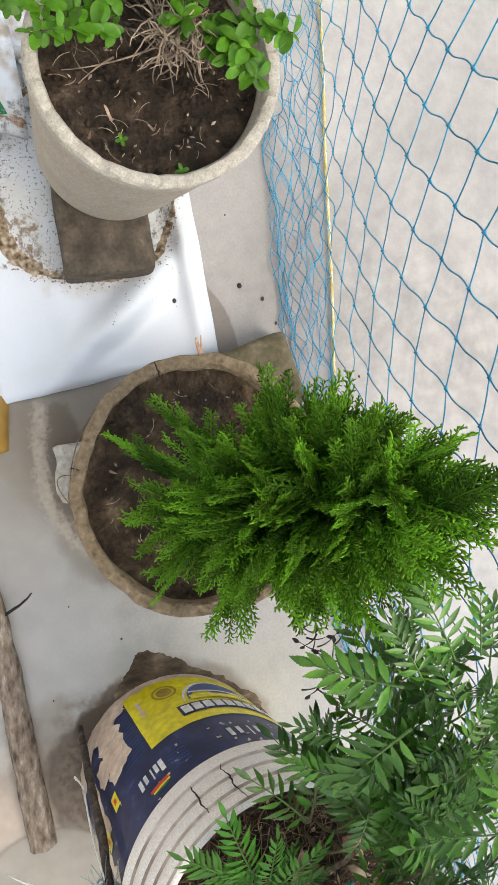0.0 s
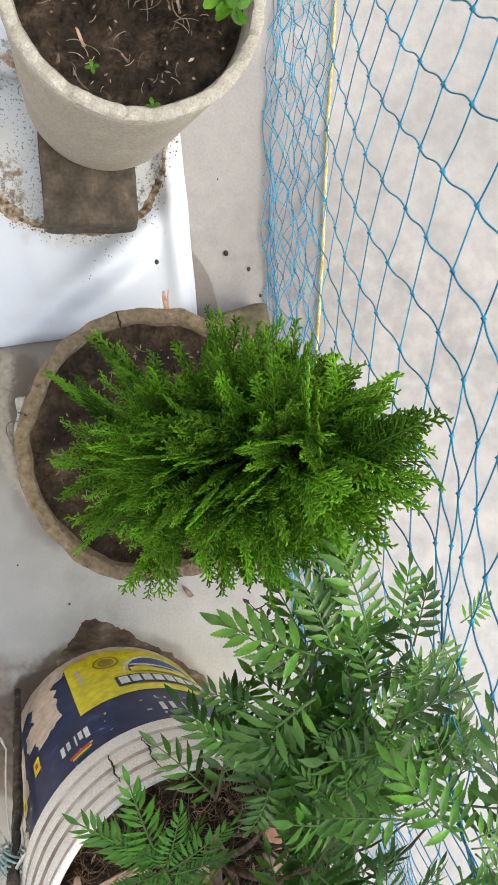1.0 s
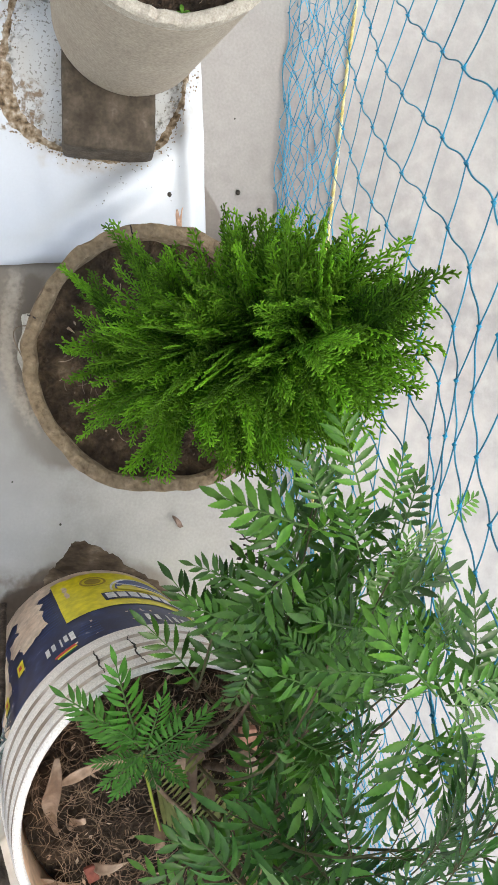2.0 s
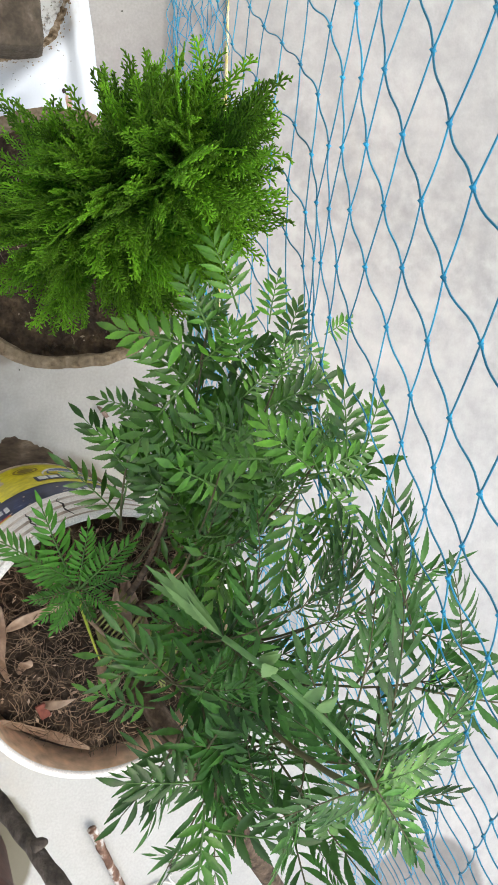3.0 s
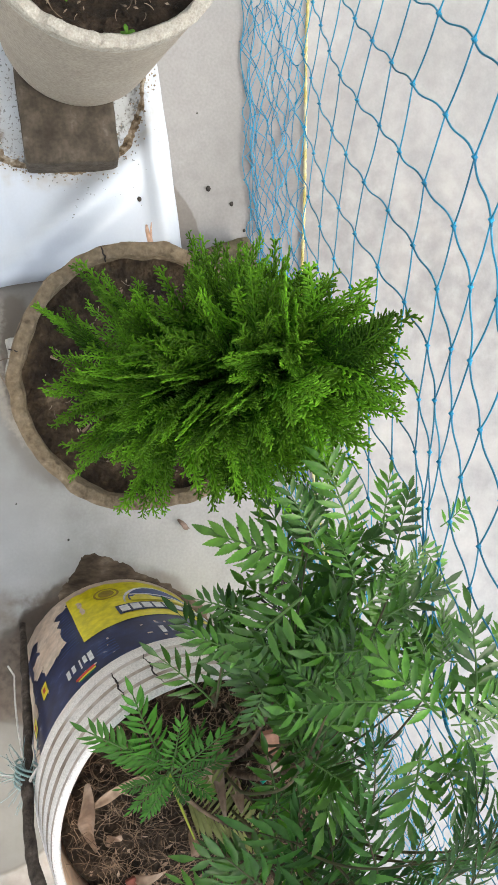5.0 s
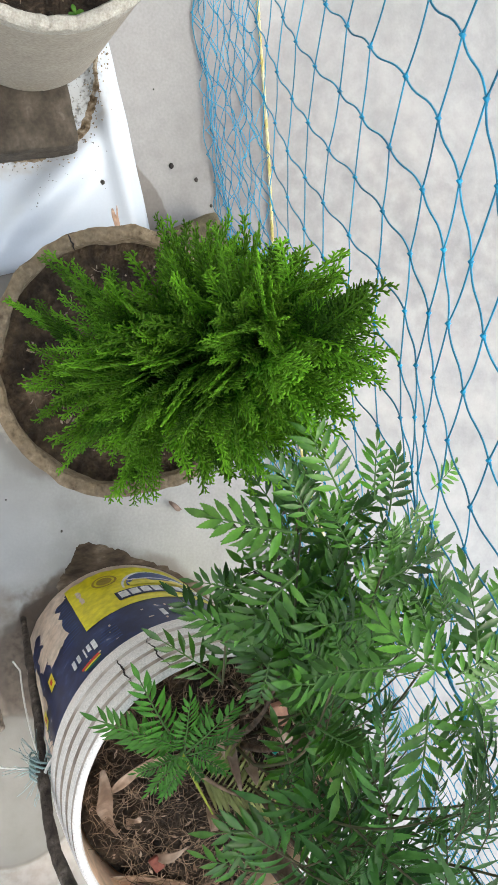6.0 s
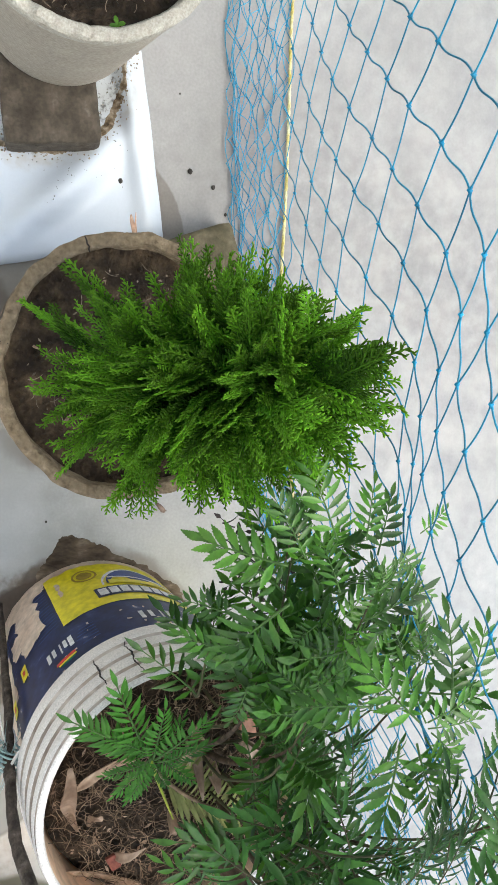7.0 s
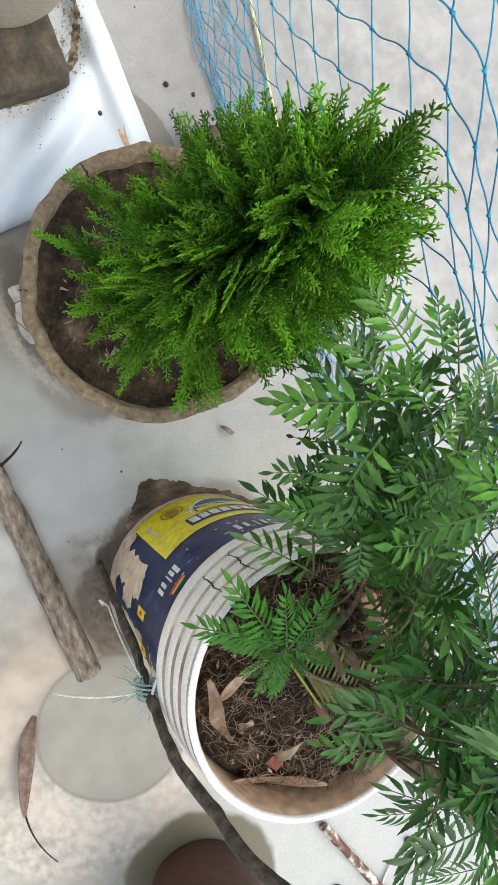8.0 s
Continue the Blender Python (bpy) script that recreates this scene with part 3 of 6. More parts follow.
def plastic_sheet():
    g = Geo()
    nu, nv = 70, 60
    c00, c01, c10, c11 = (Vector(c) for c in ((-0.049, -0.068), (-0.128, 0.231), (-0.85, -0.2), (-0.9, 0.062)))
    top = []
    for i in range(nu + 1):
        for j in range(nv + 1):
            u, v = i / nu, j / nv
            p = c00.lerp(c10, u).lerp(c01.lerp(c11, u), v)
            p = p + Vector((0.004 * noise.noise(Vector((v * 5, 0, 2))) * (u < 0.02), (0.012 * u * (1 - u) * 4 + 0.004 * noise.noise(Vector((u * 12, 3, v)))) * (v - 0.5)))
            top.append((p.x, p.y, sheet_z(p.x, p.y)))
    n = len(top)
    f = [(i * (nv + 1) + j, (i + 1) * (nv + 1) + j, (i + 1) * (nv + 1) + j + 1, i * (nv + 1) + j + 1) for i in range(nu) for j in range(nv)]
    g.add(top, [tuple(reversed(q)) for q in f])
    ob = tagged(part("plastic_sheet", g, MAT["sheet"]), "creased white plastic sheet with a muddy ring lying on the floor", "sheet")
    so = ob.modifiers.new("thickness", "SOLIDIFY")
    so.thickness, so.offset = 0.0015, 1
    # the turned-under flap at the corner
    g = Geo()
    a = [(-0.046, -0.066, 0.004), (-0.2, -0.103, 0.004), (-0.36, -0.13, 0.004)]
    b = [(-0.05, -0.074, 0.002), (-0.2, -0.135, 0.002), (-0.36, -0.18, 0.002)]
    g.add(a + b, [(0, 1, 4, 3), (1, 2, 5, 4)])
    fl = part("folded_edge", g, MAT["sheet"], ob, "edge folded under itself")
    so = fl.modifiers.new("thickness", "SOLIDIFY")
    so.thickness = 0.001


plastic_sheet()


def mud_ring():
    """A raised, crumbly ring of dried mud left round the foot of the tall pot."""
    g = Geo()
    r = random.Random(52)
    n, cx, cy, rx, ry = 150, -0.36, 0.04, 0.134, 0.121

    def at(a, out):
        c, s = math.cos(a), math.sin(a)
        k = (abs(c) ** 2.7 + abs(s) ** 2.7) ** (-1 / 2.7)
        return cx + (rx + out) * k * c, cy + (ry + out) * k * s

    vs = []
    for i in range(n):
        a = 2 * math.pi * i / n
        c, s = math.cos(a), math.sin(a)
        wide = 0.0044 + 0.0036 * noise.noise(Vector((c * 4, s * 4, 1))) + 0.003 * noise.noise(Vector((c * 22, s * 22, 2))) + (0.006 if 5.0 < a < 5.8 else 0.0)
        mid = 0.003 * noise.noise(Vector((c * 5, s * 5, 7)))
        for f, h in ((-1, 0.0), (-0.6, 0.0013), (0, 0.0018), (0.6, 0.0012), (1, 0.0)):
            x, y = at(a, mid + f * wide)
            vs.append((x, y, sheet_z(x, y) + 0.0016 + h * (0.7 + 0.6 * noise.noise(Vector((x * 140, y * 140, 3))))))
    g.add(vs, [(i * 5 + q, i * 5 + q + 1, (i + 1) % n * 5 + q + 1, (i + 1) % n * 5 + q) for i in range(n) for q in range(4)])
    for _ in range(900):
        a = r.random() * 6.283
        x, y = at(a, r.gauss(0.002, 0.008))
        g.ball((x, y, sheet_z(x, y) + 0.0022), r.uniform(0.0006, 0.0018))
    tagged(part("mud_ring", g, MAT["ring_mud"]), "crumbly brown ring of dried mud on the white sheet", "mud")


mud_ring()


def patch(geo, outline, fz, slot=0, lift=0.0):
    """A flat outlined patch laid on a height function."""
    c = Vector((sum(p[0] for p in outline) / len(outline), sum(p[1] for p in outline) / len(outline)))
    vs, fs = [(c.x, c.y, fz(c.x, c.y) + lift)], []
    for p in outline:
        vs.append((p[0], p[1], fz(*p) + lift))
    n = len(outline)
    fs = [(0, 1 + i, 1 + (i + 1) % n) for i in range(n)]
    geo.add(vs, fs, slot)


def printed_packet():
    th = thing("printed_packet", "flattened white packet printed red and green on the sheet", "packet")
    def fz(x, y):
        return 0.02 + 0.006 * noise.noise(Vector((x * 20, y * 20, 4)))
    g = Geo()
    nu = 10
    a, b, c, d = Vector((-0.405, -0.035)), Vector((-0.425, -0.17)), Vector((-0.56, -0.19)), Vector((-0.55, -0.06))
    vs = []
    for i in range(nu + 1):
        for j in range(nu + 1):
            p = a.lerp(d, i / nu).lerp(b.lerp(c, i / nu), j / nu)
            vs.append((p.x, p.y, fz(p.x, p.y)))
    g.add(vs, [(i * 11 + j, (i + 1) * 11 + j, (i + 1) * 11 + j + 1, i * 11 + j + 1) for i in range(nu) for j in range(nu)])
    body = part("wrapper", g, MAT["sheet"], th)
    so = body.modifiers.new("thickness", "SOLIDIFY")
    so.thickness = 0.014
    so.offset = 1
    g = Geo()
    patch(g, [(-0.43, -0.06), (-0.415, -0.115), (-0.44, -0.15), (-0.495, -0.098)], fz, 0, 0.0155)
    part("green_print", g, MAT["print_green"], th, "green printed panel")
    g = Geo()
    patch(g, [(-0.497, -0.1), (-0.443, -0.152), (-0.53, -0.165)], fz, 0, 0.0155)
    part("red_print", g, MAT["print_red"], th, "red printed panel")
    g = Geo()
    for q in range(4):
        x0, y0 = -0.452, -0.11
        o = [(-0.009, -0.009), (0.009, -0.009), (0.009, 0.009), (-0.009, 0.009)]
        a, b = o[q], o[(q + 1) % 4]
        g.tube([(x0 + a[0], y0 + a[1], fz(x0, y0) + 0.0175), (x0 + b[0], y0 + b[1], fz(x0, y0) + 0.0175)], 0.0009, 4)
    part("square_mark", g, MAT["print_white"], th)


printed_packet()


def crumpled(name, label, cx, cy, w, h, rot, mat, z0=0.006, amp=0.014, seed=0):
    g = Geo()
    n = 12
    vs = []
    for i in range(n + 1):
        for j in range(n + 1):
            u, v = i / n - 0.5, j / n - 0.5
            k = 1 + 0.25 * noise.noise(Vector((u * 3 + seed, v * 3, 0)))
            x, y = u * w * k, v * h * k
            c, s = math.cos(radians(rot)), math.sin(radians(rot))
            z = z0 + amp * abs(noise.noise(Vector((u * 4 + seed, v * 4, 7)))) + 0.3 * amp * noise.noise(Vector((u * 13, v * 13, seed)))
            vs.append((cx + c * x - s * y, cy + s * x + c * y, max(0.002, z)))
    g.add(vs, [(i * 13 + j, (i + 1) * 13 + j, (i + 1) * 13 + j + 1, i * 13 + j + 1) for i in range(n) for j in range(n)])
    ob = tagged(part(name, g, mat), label, name.split("_")[-1])
    so = ob.modifiers.new("thickness", "SOLIDIFY")
    so.thickness = 0.0012
    return ob


crumpled("plastic_scrap", "torn white plastic scrap lying on the sheet", -0.49, -0.01, 0.07, 0.06, 20, MAT["sheet"], 0.012, 0.02, 3)
crumpled("plastic_scrap", "muddy white plastic scrap beside the pot", -0.57, -0.03, 0.13, 0.1, -15, MAT["sheet"], 0.012, 0.02, 9)
crumpled("dead_leaf", "curled rust-brown dead leaf beside the packet", -0.425, -0.055, 0.035, 0.012, 70, MAT["dead_leaf"], 0.034, 0.012, 5)


def amber_packet():
    """A glossy tan packet on the floor, rounded at its end."""
    g = Geo()
    n = 16
    vs = []
    for i in range(n + 1):
        for j in range(n + 1):
            u, v = i / n, j / n
            y = -0.31 + 0.25 * v
            half = 0.058 * (1 - max(0, v - 0.75) ** 2 * 7)
            x = -0.02 + (u - 0.5) * 2 * half + 0.06 * (v - 1)
            z = 0.004 + 0.03 * (math.sin(math.pi * u) ** 0.6) * (1 - v ** 6) + 0.004 * noise.noise(Vector((u * 5, v * 7, 2)))
            vs.append((x, y, max(0.003, z)))
    g.add(vs, [(i * 17 + j, (i + 1) * 17 + j, (i + 1) * 17 + j + 1, i * 17 + j + 1) for i in range(n) for j in range(n)])
    ob = tagged(part("plastic_packet", g, MAT["amber"]), "glossy amber-brown plastic packet lying on the floor", "packet")
    so = ob.modifiers.new("thickness", "SOLIDIFY")
    so.thickness = 0.0015


amber_packet()


# ---------------------------------------------------------------- bricks
def brick(name, label, cx, cy, rot, l, w, h, mat, z0=0.0, seed=1.0, bite=0.0, round_off=0.007):
    """A worn block: a gridded box with rounded edges, roughened."""
    bm = bmesh.new()
    bmesh.ops.create_cube(bm, size=1.0)
    bmesh.ops.subdivide_edges(bm, edges=bm.edges[:], cuts=15, use_grid_fill=True)
    k = min(1.0, h / 0.06)
    e = round_off * k
    for v in bm.verts:
        p = Vector((v.co.x * l, v.co.y * w, v.co.z * h))
        q = Vector((max(-l / 2 + e, min(l / 2 - e, p.x)), max(-w / 2 + e, min(w / 2 - e, p.y)), max(-h / 2 + e, min(h / 2 - e, p.z))))
        out = (p - q)
        n = out.normalized() if out.length > 1e-7 else p.normalized()
        p = q + n * e if out.length > 1e-7 else p
        p += n * k * (0.0012 * noise.noise(p * 45 / k + Vector((seed, 0, 0))) + 0.0022 * noise.noise(p * 14 / k + Vector((seed, 3, 0))))
        if bite and p.y < 0:
            p.y += bite * max(0, 0.25 + noise.noise(Vector((p.x * 30, p.z * 12, seed)))) * min(1, -p.y / 0.04)
        v.co = p
    me = bpy.data.meshes.new(name)
    bm.to_mesh(me)
    bm.free()
    me.materials.append(mat)
    for p in me.polygons:
        p.use_smooth = True
    ob = new(name, me)
    ob.matrix_world = pose(cx, cy, z0 + h / 2, 0, 0, rot)
    return tagged(ob, label, "brick")


brick("brick", "damp dark-brown brick under the tall cement pot", -0.336, 0.057, 9, 0.225, 0.121, 0.06, MAT["brick"], 0.005, 1.3)
brick("brick", "mossy brown brick under the low cement pot", -0.067, 0.228, 112, 0.225, 0.108, 0.06, MAT["moss_brick"], 0.0, 4.1)
brick("broken_brick", "pale broken brick wedged under the low pot", 0.036, 0.065, 8, 0.078, 0.128, 0.05, MAT["rubble"], 0.0, 7.7, 0.02)
brick("brick", "worn brown brick hidden under the low pot", 0.085, 0.17, 70, 0.19, 0.1, 0.06, MAT["brick"], 0.0, 2.2)


# ---------------------------------------------------------------- pots
def pot(label, c0, c1, z0, z1, r0, r1, wall, mat, rim_mat, rough, chip, seed, belly=0.0, rim_label=""):
    """A hollow pot whose axis runs from c0 on its support to c1 at the rim; the worn rim is a part of its own."""
    th = thing("cement_pot", label, "pot")
    rings = []

    def ring(t, r):
        rings.append((lerp(c0[0], c1[0], t), lerp(c0[1], c1[1], t), lerp(z0, z1, t), r))

    ring(0, r0 * 0.55)
    ring(0.0, r0 - 0.006)
    for i in range(1, 19):
        t = i / 18 * 0.97
        ring(t, lerp(r0, r1, t) + belly * math.sin(math.pi * t))
    ring(0.972, r1 - wall * 0.5)
    ring(0.97, r1 - wall)
    for i in range(1, 9):
        t = 0.96 - i / 8 * 0.84
        ring(t, lerp(r0, r1, t) + belly * math.sin(math.pi * t) - wall)
    ring(0.08, 0.01)
    g = Geo()
    lathe(g, rings, 128, 0, rough, seed, True)
    part("body", g, mat, th)
    rings.clear()
    ring(0.955, r1 + 0.0006)
    ring(0.978, r1 + 0.0012)
    ring(0.993, r1 + 0.0004)
    ring(1.0, r1 - wall * 0.14)
    ring(1.003, r1 - wall * 0.55)
    ring(0.999, r1 - wall * 0.92)
    ring(0.985, r1 - wall - 0.0012)
    ring(0.955, r1 - wall - 0.0006)
    g = Geo()
    lathe(g, rings, 200, 0, rough, seed, False, chip, 2)
    n = 200
    for k in range(2 * n, 6 * n):
        v = Vector(g.v[k])
        g.v[k] = tuple(v + wob(v, 210, 0.0011) + wob(v, 60, 0.0012))
    part("rim", g, rim_mat, th, rim_label, sharp=34)
    return th


def soil_bed(name, label, cx, cy, z, r, dip, seed, mat, amp=0.008):
    g = Geo()
    nr, na = 26, 72
    vs = [(cx, cy, z - dip)]
    for i in range(1, nr + 1):
        for k in range(na):
            a = 2 * math.pi * k / na
            q = r * i / nr
            x, y = cx + q * math.cos(a), cy + q * math.sin(a)
            w = noise.noise(Vector((x * 25 + seed, y * 25, 0))) + 0.6 * noise.noise(Vector((x * 70 + seed, y * 70, 2))) + 0.35 * noise.noise(Vector((x * 190 + seed, y * 190, 5)))
            vs.append((x, y, z - dip * (1 - (i / nr) ** 2) + amp * w))
    f = [(0, 1 + k, 1 + (k + 1) % na) for k in range(na)]
    for i in range(nr - 1):
        for k in range(na):
            k2 = (k + 1) % na
            f.append((1 + i * na + k, 1 + (i + 1) * na + k, 1 + (i + 1) * na + k2, 1 + i * na + k2))
    g.add(vs, f)
    # clods and crumbs
    rr = random.Random(int(seed * 10) + 3)
    for _ in range(170):
        q, a = r * 0.95 * math.sqrt(rr.random()), rr.random() * 6.283
        s = rr.uniform(0.0012, 0.0045)
        g.ball((cx + q * math.cos(a), cy + q * math.sin(a), z - dip * (1 - (q / r) ** 2) + amp * 0.3), s)
    return tagged(part(name, g, mat), label, "soil", kind="stuff")


P1C, P1Z = (-0.352, 0.089), 0.402
pot("tall grey cement pot with a rough pale rim on a brick", (-0.388, 0.072), P1C, 0.066, P1Z, 0.097, 0.1165, 0.0115, MAT["cement"], MAT["cement_rim"], 0.0003, 0.0045, 2.0, 0.0, "rough pale broken rim")
soil_bed("potting_soil", "dry dark potting soil in the tall pot", P1C[0] - 0.004, P1C[1] - 0.002, 0.374, 0.1035, 0.016, 1.5, MAT["soil"])
P2C, P2Z = (0.047, 0.166), 0.245
low_pot = pot("low wide brown cement pot with a cracked uneven rim", (0.047, 0.16), P2C, 0.061, P2Z, 0.112, 0.148, 0.0125, MAT["brown_pot"], MAT["brown_pot"], 0.006, 0.005, 5.0, 0.006, "cracked brown rim")
soil_bed("potting_soil", "damp brown potting soil in the low pot", P2C[0], P2C[1], 0.222, 0.1355, 0.014, 6.2, MAT["brown_soil"], 0.006)

for ang in (203, 138, 118, 262):
    g = Geo()
    a = radians(ang)
    pts = []
    for i in range(7):
        q = lerp(0.1505, 0.133, i / 6)
        w = a + 0.02 * noise.noise(Vector((i * 0.9, ang, 0)))
        pts.append((P2C[0] + q * math.cos(w), P2C[1] + q * math.sin(w), P2Z + 0.0015 - 0.003 * abs(i / 3 - 1)))
    g.tube(pts, [0.0007, 0.0011, 0.0013, 0.001, 0.0012, 0.0009, 0.0006], 4)
    part("crack", g, MAT["crack"], low_pot, "dark crack across the rim")

# splinter of wood on the rim
g = Geo()
g.tube([(-0.092, 0.163, 0.236), (-0.104, 0.160, 0.240), (-0.114, 0.157, 0.239), (-0.121, 0.156, 0.236)], [0.0022, 0.0028, 0.0024, 0.0012], 6)
g.tube([(-0.1, 0.163, 0.24), (-0.112, 0.1605, 0.242), (-0.1235, 0.1605, 0.241)], [0.001, 0.0012, 0.0005], 5)
tagged(part("wood_splinter", g, surf("orange_wood", [(0.3, (0.5, 0.27, 0.17)), (0.7, (0.65, 0.45, 0.33))], 90, 260, 0.8)), "small orange-tan wood splinter stuck on the low pot rim", "splinter")

# wire tied round the low pot
g = Geo()
pts = []
for k in range(41):
    a = radians(165 + k * 2.6)
    pts.append((P2C[0] + 0.149 * math.cos(a), P2C[1] + 0.149 * math.sin(a), 0.226 - 0.012 * math.sin(k / 40 * 3.1) + 0.003 * noise.noise(Vector((k * 0.3, 0, 0)))))
g.tube(pts, 0.0007, 5)
g.tube(bez((0.035, 0.019, 0.215), (0.035, -0.012, 0.19), (0.07, 0.018, 0.2), 10), 0.0007, 5)
tagged(part("tying_wire", g, MAT["dry_twig"]), "thin pale wire looped round the low pot", "wire")


# ---------------------------------------------------------------- paint bucket
PRINT_TURN = 9.0       # degrees by which the print is turned on the bucket
BC0, BC1, BH = (0.471, 0.174), (0.4835, 0.2325), 0.372


def bucket_tilt(t):
    """The bucket leans away from the house: its upper rings slope."""
    return 0.17 * min(1.0, 3 * t)


def bucket_ring(t, r):
    return (lerp(BC0[0], BC1[0], t), lerp(BC0[1], BC1[1], t), BH * t, r)


def bucket_r(t):
    return lerp(0.1345, 0.1425, t)


def bucket_at(angle, t, lift=0.0):
    """A point on the bucket's side."""
    x, y, z, r = bucket_ring(t, bucket_r(t) + lift)
    a = radians(angle)
    return (x + r * math.cos(a), y + r * math.sin(a), max(0.0, z - bucket_tilt(t) * r * math.sin(a)))


def wrap(geo, a0, a1, t0, t1, lift, na=24, nt=6, slot=0, edge=None):
    """A piece of the print, wrapped on the bucket's side. edge: how ragged its outline is."""
    vs = []
    for i in range(na + 1):
        for j in range(nt + 1):
            u, v = i / na, j / nt
            a, t = lerp(a0, a1, u), lerp(t0, t1, v)
            if edge:
                t += edge * noise.noise(Vector((a * 0.15, v * 3, a0))) * (1 if j in (0, nt) else 0)
                a += edge * 120 * noise.noise(Vector((t * 30, u * 3, t0))) * (1 if i in (0, na) else 0)
            vs.append(bucket_at(a - PRINT_TURN, t, lift))
    geo.add(vs, [(i * (nt + 1) + j, (i + 1) * (nt + 1) + j, (i + 1) * (nt + 1) + j + 1, i * (nt + 1) + j + 1) for i in range(na) for j in range(nt)], slot)


def paint_bucket():
    th = thing("paint_bucket", "worn white paint bucket with navy and yellow print as planter", "bucket", at=(0, 0, 0))
    g = Geo()
    rings = [(*bucket_ring(0, 0.08), 0), (*bucket_ring(0, 0.131), 0), (*bucket_ring(0.01, bucket_r(0)), 0)]
    for i in range(1, 13):
        t = 0.01 + i / 12 * 0.72
        rings.append((*bucket_ring(t, bucket_r(t)), 0))
    # a collar of stepped bands below the rim, with a narrow brownish groove under each
    for t0, t1, dr in ((0.741, 0.8, 0.0115), (0.814, 0.866, 0.0102), (0.88, 0.925, 0.0086), (0.938, 0.982, 0.0068)):
        for t, out, slot in ((t0 - 0.005, dr - 0.0035, 0), (t0 + 0.002, dr - 0.0011, 0), (t0 + 0.012, dr, 0), (t1 - 0.014, dr, 0), (t1 - 0.0005, dr - 0.0014, 2), (t1 + 0.003, dr - 0.0042, 0)):
            rings.append((*bucket_ring(t, bucket_r(t) + out), slot))
    rings.append((*bucket_ring(0.995, bucket_r(1) + 0.005), 0))
    rings.append((*bucket_ring(1.0, bucket_r(1) + 0.003), 0))
    rings += [(*bucket_ring(1.0, bucket_r(1) - 0.001), 0), (*bucket_ring(0.992, bucket_r(1) - 0.0032), 1)]
    for i in range(1, 8):
        t = 0.985 - i / 7 * 0.35
        rings.append((*bucket_ring(t, bucket_r(t) - 0.004), 1))
    rings.append((*bucket_ring(0.6, 0.02), 1))
    lathe(g, rings, 120, 0, 0.0004, 3.3, True)
    for k, (x, y, z) in enumerate(g.v):
        t = rings[k // 120][2] / BH
        g.v[k] = (x, y, max(0.0, z - bucket_tilt(t) * (y - rings[k // 120][1])))
    body = part("body", g, [MAT["white_plastic"], MAT["inner_plastic"], MAT["groove_brown"]], th, sharp=55)
    # print
    g = Geo()
    wrap(g, 110, 335, 0.02, 0.733, 0.0007, 100, 16, 0, 0.008)
    navy = part("navy_label", g, MAT["navy"], th, "scuffed navy printed label")
    g = Geo()
    wrap(g, 118, 227, 0.025, 0.445, 0.0014, 50, 10, 0, 0.002)
    yellow = part("yellow_panel", g, MAT["yellow"], th, "yellow printed panel")
    for spec in ((110, 335, 0.0, 0.045, 0.0019, 90, 2, 0, 0.014), (229, 292, 0.0, 0.1, 0.0019, 60, 5, 0, 0.03), (236, 252, 0.03, 0.34, 0.0014, 14, 10, 0, 0.05), (240, 254, 0.16, 0.38, 0.0016, 12, 8, 0, 0.05), (246, 262, 0.2, 0.31, 0.0013, 12, 6, 0, 0.05), (228, 238, 0.0, 0.09, 0.0013, 10, 6, 0, 0.04), (266, 274, 0.2, 0.48, 0.0013, 6, 8, 0, 0.03), (276, 284, 0.46, 0.62, 0.0013, 6, 8, 0, 0.04), (220, 222, 0.12, 0.24, 0.0019, 5, 6, 0, 0.02)):
        g = Geo()
        wrap(g, *spec)
        part("peeled_patch", g, MAT["cream"], th, "bare cream plastic where the print has peeled")
    # lettering that names a maker becomes plain strokes
    def mark(name, mat, parent, *spec, label=""):
        g = Geo()
        wrap(g, *spec)
        return part(name, g, mat, parent, label)

    def dome(name, mat, a0, a1, t0, t1, lift, label=""):
        """A half-round printed shape, flat side down."""
        g = Geo()
        a0, a1 = a0 - PRINT_TURN, a1 - PRINT_TURN
        vs = [bucket_at((a0 + a1) / 2, t0, lift)]
        for k in range(17):
            w = math.pi * k / 16
            vs.append(bucket_at((a0 + a1) / 2 + (a1 - a0) / 2 * math.cos(w), t0 + (t1 - t0) * math.sin(w), lift))
        g.add(vs, [(0, k + 1, k + 2) for k in range(16)])
        return part(name, g, mat, yellow, label)

    dome("picture_sheen", MAT["print_white"], 153, 199, 0.275, 0.105, 0.0019)
    dome("picture_arc", MAT["print_blue"], 156, 196, 0.265, 0.12, 0.0023, "dark blue printed half-round picture")
    mark("picture_sheen", MAT["print_white"], yellow, 160, 194, 0.205, 0.217, 0.0027, 20, 2)
    mark("picture_sheen", MAT["yellow"], yellow, 158, 195, 0.24, 0.28, 0.0029, 20, 2)
    mark("lettering_ground", MAT["navy"], yellow, 150, 205, 0.3, 0.385, 0.0021, 20, 3)
    for k in range(9):
        a = 151.5 + k * 5.9
        mark("letter_stroke", MAT["print_white"], yellow, a, a + 4.7, 0.313, 0.372, 0.0027, 3, 2)
    g = Geo()
    for k in range(24):
        u = 2 * math.pi * k / 24
        v = 2 * math.pi * (k + 1) / 24
        for r0, r1 in ((0.82, 1.0), (0.0, 0.62)):
            q = [bucket_at(205 - PRINT_TURN + 7.2 * r * math.cos(w), 0.15 + 0.055 * r * math.sin(w), 0.0022) for r, w in ((r0, u), (r1, u), (r1, v), (r0, v))]
            g.add(q, [(0, 1, 2, 3)])
